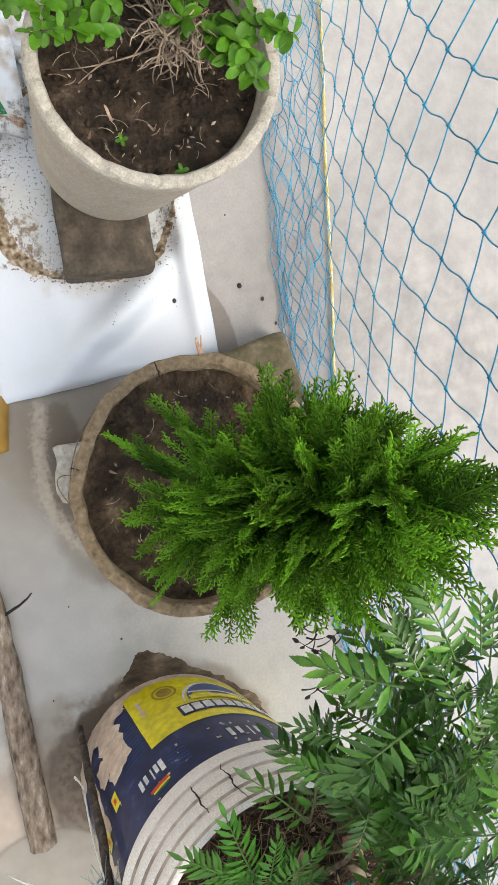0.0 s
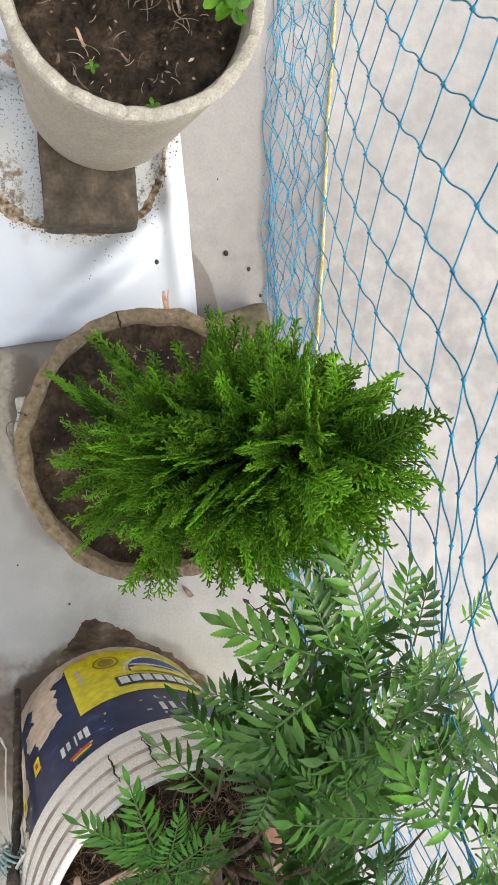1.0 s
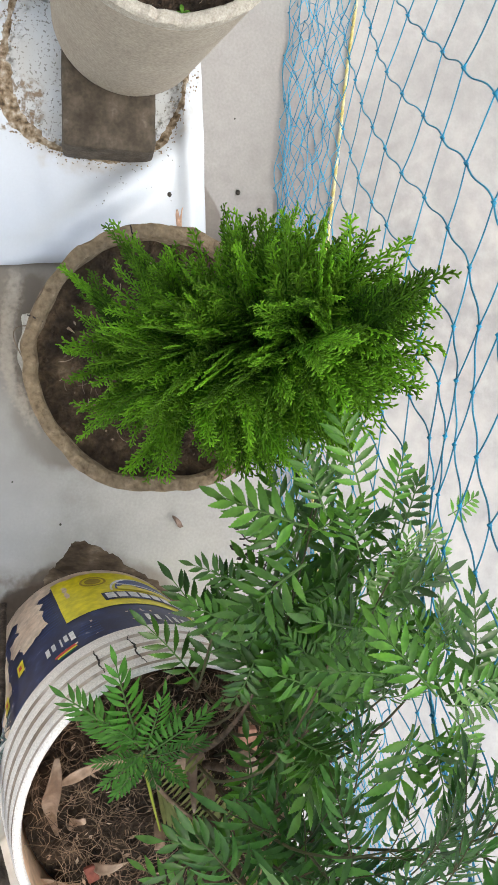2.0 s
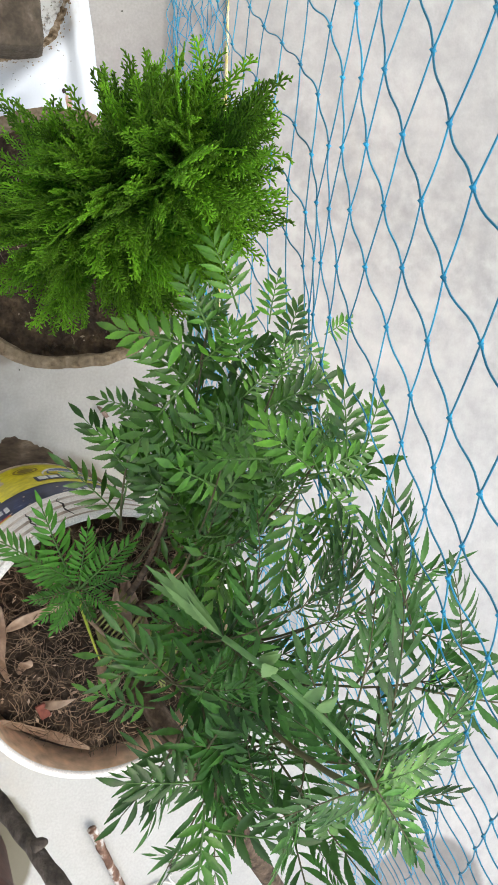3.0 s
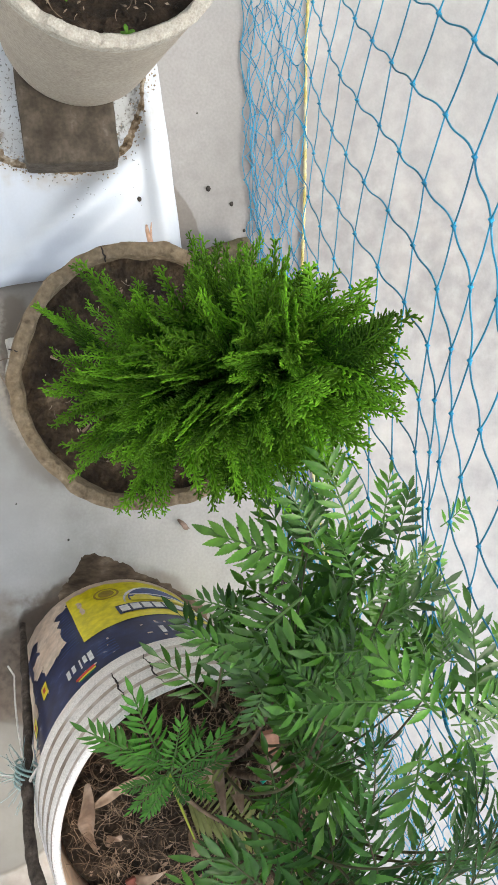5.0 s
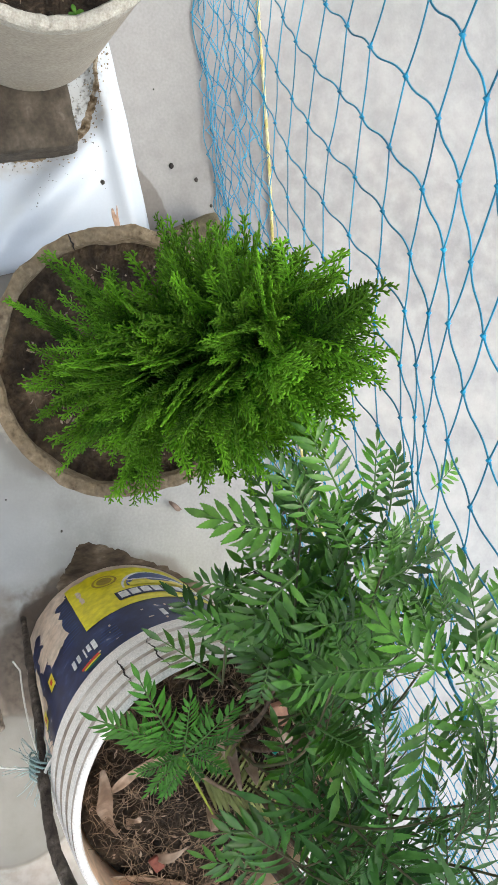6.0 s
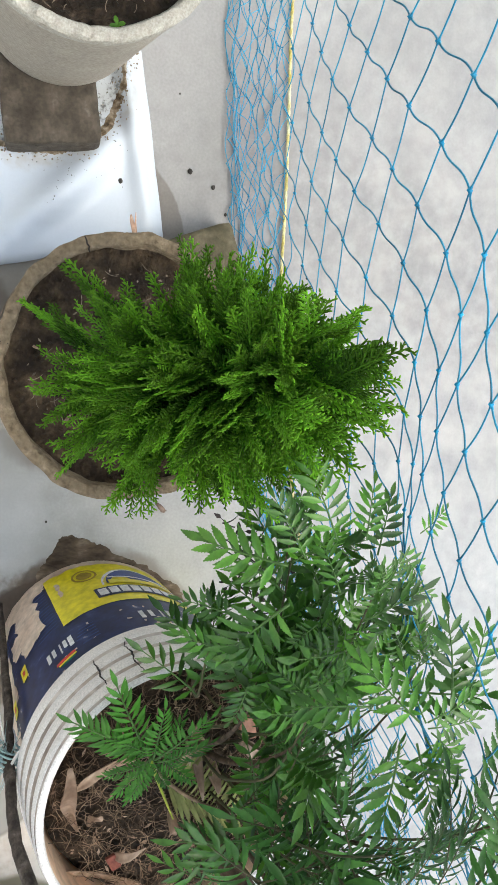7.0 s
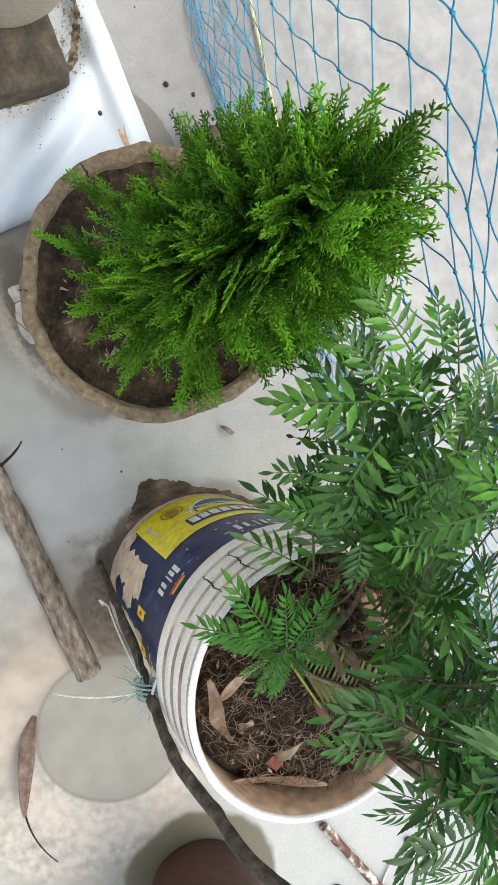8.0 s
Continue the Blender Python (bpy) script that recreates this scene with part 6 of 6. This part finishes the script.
# ---------------------------------------------------------------- litter in the bucket
def long_leaf(label, a, b, width, curl, seed, up=(0, 0, 1), name="dead_leaf", mat=None):
    """A long dry leaf, rolled along its length, from a to b."""
    r = random.Random(seed)
    a, b = Vector(a), Vector(b)
    d = (b - a)
    l = d.length
    d.normalize()
    side = d.cross(Vector(up)).normalized()
    n = side.cross(d)
    g = Geo()
    k, w = 14, 4
    vs = []
    for i in range(k + 1):
        t = i / k
        hw = width * (math.sin(math.pi * (0.04 + 0.92 * t) ** 0.8) ** 0.8)
        c = a + d * l * t + n * 0.010 * math.sin(t * 4 + seed) + side * 0.05 * l * math.sin(t * 3.1) * (1 if seed % 2 else -1)
        roll = 0.5 * math.sin(t * 5 + seed)
        for j in range(w + 1):
            v = (j / w - 0.5) * 2
            s = side * math.cos(roll) + n * math.sin(roll)
            nn = n * math.cos(roll) - side * math.sin(roll)
            vs.append(c + s * hw * v + nn * hw * curl * v * v)
    g.add(vs, [(i * (w + 1) + j, (i + 1) * (w + 1) + j, (i + 1) * (w + 1) + j + 1, i * (w + 1) + j + 1) for i in range(k) for j in range(w)])
    ob = tagged(part(name, g, mat or MAT["dead_leaf"]), label, "leaf", "dry leaves in the bucket" if name == "dead_leaf" else "")
    so = ob.modifiers.new("thickness", "SOLIDIFY")
    so.thickness = 0.0007
    return ob


long_leaf("long curled tan dead leaf against the bucket wall", (0.436, 0.114, 0.372), (0.535, 0.131, 0.348), 0.0085, 0.5, 1)
long_leaf("long curled brown dead leaf on the bucket soil", (0.466, 0.124, 0.362), (0.445, 0.183, 0.364), 0.0065, 0.6, 2)
long_leaf("long pale brown dead leaf lying along the rim", (0.572, 0.12, 0.345), (0.606, 0.222, 0.343), 0.0085, 0.35, 3, (0.3, 0, 1))
long_leaf("tan dead leaf standing among the stems", (0.407, 0.246, 0.375), (0.475, 0.26, 0.354), 0.007, 0.5, 4, (0.2, 0.7, 0.7))
long_leaf("torn pale dead leaf on the bucket soil", (0.471, 0.232, 0.354), (0.414, 0.231, 0.372), 0.006, 0.7, 5)
long_leaf("small brown dead leaf on the bucket soil", (0.555, 0.165, 0.35), (0.548, 0.2, 0.36), 0.005, 0.3, 6)
long_leaf("crumpled brown dead leaf on the bucket soil", (0.425, 0.29, 0.362), (0.45, 0.33, 0.362), 0.008, 0.5, 7)
long_leaf("pale dead leaf scrap on the bucket soil", (0.5, 0.15, 0.356), (0.52, 0.14, 0.357), 0.006, 0.4, 8)


def litter():
    r = random.Random(77)
    g = Geo()
    for _ in range(1300):
        q, a = 0.128 * math.sqrt(r.random()), r.random() * 6.283
        p = Vector((0.482 + q * math.cos(a), 0.226 + q * math.sin(a), 0.335 + 0.018 * (1 - (q / 0.14) ** 2) + r.uniform(0, 0.008)))
        b = r.random() * 6.283
        d = Vector((math.cos(b), math.sin(b), 0))
        s = Vector((-d.y, d.x, 0))
        l, c = r.uniform(0.008, 0.035), r.uniform(-0.5, 0.5)
        pts = [p + d * l * (t - 0.5) + s * l * c * (t - 0.5) ** 2 * 4 + Vector((0, 0, r.uniform(0, 0.004))) for t in (0, 0.25, 0.5, 0.75, 1)]
        g.tube(pts, r.uniform(0.00022, 0.0005), 3, cap=False)
    tagged(part("root_fibres", g, MAT["straw"]), "fine brown root fibres matted on the bucket soil", "fibres", kind="stuff")
    g = Geo()
    for _ in range(150):
        q, a = 0.124 * math.sqrt(r.random()), r.random() * 6.283
        p = Vector((0.482 + q * math.cos(a), 0.226 + q * math.sin(a), 0.339 + 0.018 * (1 - (q / 0.14) ** 2)))
        b = r.random() * 6.283
        d, s = Vector((math.cos(b), math.sin(b), r.uniform(-0.2, 0.3))), Vector((-math.sin(b), math.cos(b), r.uniform(-0.3, 0.3)))
        l, w = r.uniform(0.002, 0.006), r.uniform(0.0007, 0.0018)
        g.add([p - d * l, p + s * w + Vector((0, 0, 0.001)), p + d * l, p - s * w], [(0, 1, 2, 3)])
    tagged(part("leaf_crumbs", g, MAT["dead_leaf"]), "crumbled bits of dry leaf on the bucket soil", "leaf bits", kind="stuff")


litter()
brick("brick_chip", "small red brick chip on the bucket soil", 0.56, 0.168, 30, 0.016, 0.011, 0.0045, surf("red_chip", [(0.3, (0.14, 0.04, 0.027)), (0.7, (0.25, 0.085, 0.06))], 40, 160, 0.9), 0.353, 3.0)
brick("brick_chip", "small pinkish brick chip among the stems", 0.415, 0.3, 10, 0.024, 0.018, 0.01, surf("pink_chip", [(0.3, (0.35, 0.16, 0.1)), (0.7, (0.45, 0.24, 0.17))], 40, 160, 0.9), 0.356, 5.0)
g = Geo()
g.ball((0.448, 0.292, 0.372), 0.0055)
g.tube(bez((0.448, 0.292, 0.372), (0.452, 0.296, 0.366), (0.455, 0.302, 0.356), 4), 0.0018, 5)
tagged(part("foil_scrap", g, surf("teal_foil", [(0.3, (0.0, 0.3, 0.22)), (0.7, (0.02, 0.5, 0.36))], 40, 100, 0.3)), "tiny crumpled teal foil scrap among the stems", "scrap")

long_leaf("long tan dead leaf strip lying on the soil between the stems", (0.41, 0.245, 0.372), (0.482, 0.253, 0.372), 0.006, 0.4, 23)
long_leaf("small curled tan dead leaf beside the stems", (0.45, 0.266, 0.37), (0.478, 0.27, 0.368), 0.007, 0.5, 29)
long_leaf("small curled tan dead leaf beside the stems", (0.5, 0.222, 0.368), (0.53, 0.228, 0.366), 0.006, 0.6, 31)


def palm_frond():
    th = thing("dry_frond", "fading yellow-green palm frond lying on the bucket soil", "frond")
    g = Geo()
    pts = bez((0.452, 0.205, 0.376), (0.49, 0.24, 0.378), (0.515, 0.3, 0.36), 10)
    g.tube(pts, [0.0022 - 0.0001 * i for i in range(11)], 6)
    part("midrib", g, MAT["straw"], th)
    r = random.Random(5)
    for k in range(17):
        f = 1 + k * 8.9 / 17
        p = pts[int(f)].lerp(pts[int(f) + 1], f % 1)
        for sgn in (1, -1):
            g = Geo()
            leaflet(g, p, Vector((0.8 * sgn + 0.2, 0.5 + r.uniform(-0.06, 0.06), -0.05)).normalized(), Vector((0, 0.3, 1)), 0.055 - 0.0014 * k, 0.0027, r, 0, 0.1)
            part("leaflet", g, MAT["frond"], th)


palm_frond()
g = Geo()
g.tube(bez((0.412, 0.187, 0.42), (0.45, 0.2, 0.4), (0.53, 0.235, 0.36), 12), [0.0022 - 0.00012 * i for i in range(13)], 5)
tagged(part("grass_stalk", g, MAT["young_stalk"]), "yellow-green grass stalk bent down to the soil", "stalk")


# ---------------------------------------------------------------- sticks and string
def stick(name, label, pts, radii, mat, seed, sides=12, knots=0.15, category="stick"):
    g = Geo()
    fine = []
    n = len(pts)
    P = [Vector(p) for p in pts]
    rad = []
    for i in range(n - 1):
        for q in range(8):
            t = q / 8
            p0, p1, p2, p3 = P[max(0, i - 1)], P[i], P[i + 1], P[min(n - 1, i + 2)]
            fine.append(0.5 * (2 * p1 + (p2 - p0) * t + (2 * p0 - 5 * p1 + 4 * p2 - p3) * t * t + (3 * p1 - p0 - 3 * p2 + p3) * t ** 3))
            rad.append(lerp(radii[i], radii[i + 1], t) * (1 + knots * noise.noise(Vector((len(fine) * 0.6, seed, 0)))))
    fine.append(P[-1])
    rad.append(radii[-1])
    g.tube(fine, rad, sides)
    for i, v in enumerate(g.v):
        v = Vector(v)
        g.v[i] = tuple(v + wob(v, 90, 0.0012) + wob(v, 30, 0.0015))
    ob = part(name, g, mat)
    return tagged(ob, label, category)


stick("wooden_stick", "weathered grey-brown stick lying on the floor", [(0.0, -0.14, 0.019), (0.16, -0.098, 0.019), (0.27, -0.069, 0.019), (0.36, -0.05, 0.019), (0.46, -0.031, 0.019), (0.55, -0.013, 0.019)], [0.0165, 0.017, 0.0172, 0.0176, 0.018, 0.019], MAT["driftwood"], 3.0)
stick("twig", "thin dark forked twig beside the stick", [(0.245, -0.085, 0.03), (0.232, -0.064, 0.024), (0.22, -0.045, 0.02), (0.205, -0.03, 0.016)], [0.003, 0.0026, 0.002, 0.0012], MAT["crack"], 5.0, 6)
branch = stick("tied_branch", "dark bare branch leaning on the bucket and tied to it", [(0.398, 0.036, 0.006), (0.43, 0.046, 0.12), (0.458, 0.056, 0.24), (0.478, 0.058, 0.30), (0.512, 0.067, 0.37), (0.532, 0.086, 0.43), (0.548, 0.105, 0.5), (0.557, 0.127, 0.55), (0.568, 0.155, 0.607), (0.6, 0.19, 0.66), (0.66, 0.22, 0.7)], [0.0045, 0.005, 0.0055, 0.0058, 0.006, 0.0062, 0.0064, 0.0068, 0.007, 0.0066, 0.006], MAT["branch_bark"], 8.0, category="branch")
g = Geo()
g.tube([(0.558, 0.148, 0.602), (0.554, 0.154, 0.605), (0.553, 0.157, 0.606)], [0.0055, 0.004, 0.002], 8)
part("knot", g, MAT["branch_bark"], branch)
stick("painted_rod", "thin rod with peeling white paint lying on the floor", [(0.905, 0.283, 0.012), (0.96, 0.312, 0.012), (1.03, 0.349, 0.011), (1.15, 0.41, 0.01)], [0.0076, 0.0072, 0.0072, 0.0072], MAT["peeling"], 11.0, category="rod")
g = Geo()
g.tube(bez((1.06, 0.36, 0.003), (0.985, 0.39, 0.004), (1.03, 0.44, 0.003), 14), 0.0018, 5)
g.tube(bez((1.03, 0.44, 0.003), (1.0, 0.405, 0.01), (1.0, 0.42, 0.006), 8), 0.0018, 5)
tagged(part("white_cord", g, MAT["string"]), "loop of thin white cord on the floor", "cord")


def ties():
    th = thing("string_tie", "frayed white and teal string binding the branch to the bucket", "string")
    r = random.Random(9)
    c = Vector((0.474, 0.058, 0.288))
    g = Geo()
    for k in range(5):
        pts = []
        for i in range(13):
            a = 2 * math.pi * i / 12
            pts.append(c + Vector((0.004 * (k - 2) + 0.011 * math.cos(a) * 0.4, 0.013 * math.cos(a), 0.012 * math.sin(a) + 0.003 * (k - 2))))
        g.tube(pts, 0.0013, 5)
    part("binding", g, MAT["teal"], th)
    g = Geo()
    g.tube(bez(c + Vector((0.008, 0.004, 0.008)), (0.474, 0.056, 0.305), (0.456, 0.071, 0.301), 8), 0.0018, 6)
    g.tube(bez((0.456, 0.071, 0.301), (0.448, 0.072, 0.304), (0.446, 0.088, 0.303), 6), 0.0013, 6)
    part("loop", g, MAT["string"], th, "white loop through the rim")
    g = Geo()
    for k in range(46):
        a = r.uniform(0, 6.28)
        d = Vector((math.cos(a), math.sin(a) - 0.4, r.uniform(-0.3, 0.5))).normalized()
        l = r.uniform(0.015, 0.045)
        g.tube(bez(c, c + d * l * 0.5 + Vector((r.uniform(-1, 1), r.uniform(-1, 1), 0.5)) * 0.006, c + d * l, 4), 0.00035, 3, cap=False)
    tagged(part("fray", g, MAT["teal"], th), kind="stuff")
    for a, b, e in ((c, (0.48, 0.0, 0.27), (0.485, -0.05, 0.2)), (c, (0.44, 0.04, 0.24), (0.41, 0.035, 0.17)), ((0.41, 0.035, 0.17), (0.4, 0.02, 0.14), (0.43, 0.028, 0.1))):
        g = Geo()
        g.tube(bez(a, b, e, 12), 0.0012, 4)
        part("loose_end", g, MAT["string"], th)


ties()
long_leaf("long brown dead leaf lying on the floor", (0.598, -0.1, 0.012), (0.735, -0.145, 0.008), 0.0115, 0.45, 11, name="fallen_leaf", mat=MAT["brown_leaf"])
g = Geo()
g.tube(bez((0.735, -0.145, 0.008), (0.785, -0.146, 0.008), (0.827, -0.118, 0.004), 8), [0.0016 - 0.0001 * i for i in range(9)], 5)
tagged(part("leaf_stalk", g, MAT["crack"]), "dark dry stalk of the fallen leaf", "stalk")
long_leaf("small curled dark leaf on the floor", (0.245, 0.245, 0.004), (0.262, 0.268, 0.004), 0.004, 0.6, 13, name="fallen_leaf", mat=MAT["brown_leaf"])


def clay_pot():
    th = thing("clay_pot", "plain red-brown clay pot standing on a damp patch", "pot")
    g = Geo()
    cx, cy = 0.945, 0.078
    rings = [(cx, cy, 0.0, 0.05), (cx, cy, 0.0, 0.078)]
    for i in range(1, 11):
        rings.append((cx, cy, 0.16 * i / 10, 0.08 + 0.016 * i / 10))
    rings += [(cx, cy, 0.165, 0.105), (cx, cy, 0.185, 0.106), (cx, cy, 0.188, 0.103), (cx, cy, 0.186, 0.096), (cx, cy, 0.16, 0.088), (cx, cy, 0.05, 0.075), (cx, cy, 0.03, 0.01)]
    lathe(g, rings, 72, 0, 0.0008, 1.0, True)
    part("body", g, MAT["clay"], th)
    soil_bed("potting_soil", "dark soil in the clay pot", cx, cy, 0.15, 0.084, 0.004, 4.4, MAT["soil"])


clay_pot()


# ---------------------------------------------------------------- small litter on floor, sheet and soil
def pebble(x, y, z, s, seed):
    g = Geo()
    vs, fs = [], []
    n = 7
    for i in range(1, 5):
        for k in range(n):
            th, ph = math.pi * i / 5, 2 * math.pi * k / n
            d = Vector((math.sin(th) * math.cos(ph), math.sin(th) * math.sin(ph), math.cos(th)))
            q = s * (1 + 0.35 * noise.noise(d * 2 + Vector((seed, 0, 0))))
            vs.append((d.x * q, d.y * q * 0.8, d.z * q * 0.6))
    vs += [(0, 0, s * 0.6), (0, 0, -s * 0.6)]
    for i in range(3):
        for k in range(n):
            k2 = (k + 1) % n
            fs.append((i * n + k, (i + 1) * n + k, (i + 1) * n + k2, i * n + k2))
    for k in range(n):
        fs.append((28, k, (k + 1) % n))
        fs.append((29, 21 + (k + 1) % n, 21 + k))
    g.add(vs, fs)
    ob = tagged(part("soil_crumb", g, MAT["pebble"]), "dark dry crumb of soil on the ground", "crumb", "crumbs of soil")
    ob.location = (x, y, z + s * 0.4)


for k, (x, y, s) in enumerate(((-0.228, 0.262, 0.0042), (-0.211, 0.297, 0.0037), (-0.176, 0.318, 0.0028), (0.279, 0.093, 0.002), (-0.33, 0.24, 0.0015), (0.23, 0.02, 0.0014), (0.2, 0.13, 0.0013), (0.36, 0.0, 0.0014), (0.30, -0.05, 0.0012), (-0.1, 0.45, 0.002))):
    pebble(x, y, 0.0, s, k * 3.1)
pebble(0.99, 0.423, 0.0, 0.009, 50)
pebble(1.03, 0.29, 0.0, 0.01, 54)
pebble(-0.201, 0.166, sheet_z(-0.201, 0.166) + 0.001, 0.0038, 40)
g = Geo()
r = random.Random(21)
for _ in range(110):
    a, q = r.gauss(0, 1), r.gauss(0, 1)
    x, y = r.choice(((-0.19 + 0.012 * a, 0.08 + 0.014 * q), (-0.23 + 0.03 * a, 0.155 + 0.025 * q), (-0.225 + 0.012 * a, 0.02 + 0.07 * q), (-0.25 + 0.03 * a, 0.05 + 0.08 * q)))
    if y < 0.2:
        g.ball((x, y, sheet_z(x, y) + 0.0015), r.uniform(0.0003, 0.0011))
tagged(part("soil_specks", g, MAT["pebble"]), "scattered dark soil specks on the white sheet", "specks", kind="stuff")
for k, (x, y, z, a) in enumerate(((-0.05, 0.131, 0.226, 20), (0.03, 0.06, 0.222, 70), (0.11, 0.1, 0.221, 140), (-0.31, 0.045, 0.376, 60), (-0.3, 0.085, 0.374, 100), (-0.29, 0.03, 0.378, 10))):
    c, s = math.cos(radians(a)), math.sin(radians(a))
    long_leaf("pale dry leaf scrap on the potting soil", (x, y, z), (x + 0.008 * c, y + 0.008 * s, z + 0.002), 0.0017, 0.6, 30 + k, name="leaf_scrap")
for cx, cy, z, rad, n in ((P1C[0], P1C[1], 0.366, 0.09, 130), (P2C[0], P2C[1], 0.214, 0.115, 110)):
    g = Geo()
    for _ in range(n):
        q, a, b = rad * math.sqrt(r.random()), r.random() * 6.283, r.random() * 6.283
        p = Vector((cx + q * math.cos(a), cy + q * math.sin(a), z + 0.012 * (q / rad) ** 2 + 0.003))
        d, s = Vector((math.cos(b), math.sin(b), r.uniform(-0.2, 0.4))), Vector((-math.sin(b), math.cos(b), r.uniform(-0.4, 0.4)))
        if r.random() < 0.5:
            l, w = r.uniform(0.0012, 0.004), r.uniform(0.0006, 0.0016)
            g.add([p - d * l, p + s * w + Vector((0, 0, 0.0008)), p + d * l, p - s * w], [(0, 1, 2, 3)])
        else:
            l = r.uniform(0.003, 0.011)
            g.tube(bez(p - d * l, p + s * l * 0.5, p + d * l, 4), 0.0004, 4)
    tagged(part("soil_litter", g, MAT["dry_twig"]), "dry bits of twig and leaf strewn on the potting soil", "litter", kind="stuff")
g = Geo()
for k in range(26):
    p = Vector((0.29 + r.uniform(-0.05, 0.05), 0.335 + r.uniform(-0.02, 0.03), 0.15 + r.uniform(-0.05, 0.12)))
    d = Vector((r.uniform(-1, 1), r.uniform(-1, 1), r.uniform(-0.6, 1))).normalized()
    g.tube(bez(p, p + d * 0.014 + Vector((0.004, 0, 0.006)), p + d * 0.03, 5), [0.0014, 0.0012, 0.001, 0.0009, 0.0007, 0.0004], 4)
    leaflet(g, p + d * 0.03, d, Vector((0, 0, 1)), 0.012, 0.003, r)
tagged(part("withered_stems", g, MAT["crack"]), "blackened withered stems caught in the net hem", "stems", kind="stuff")
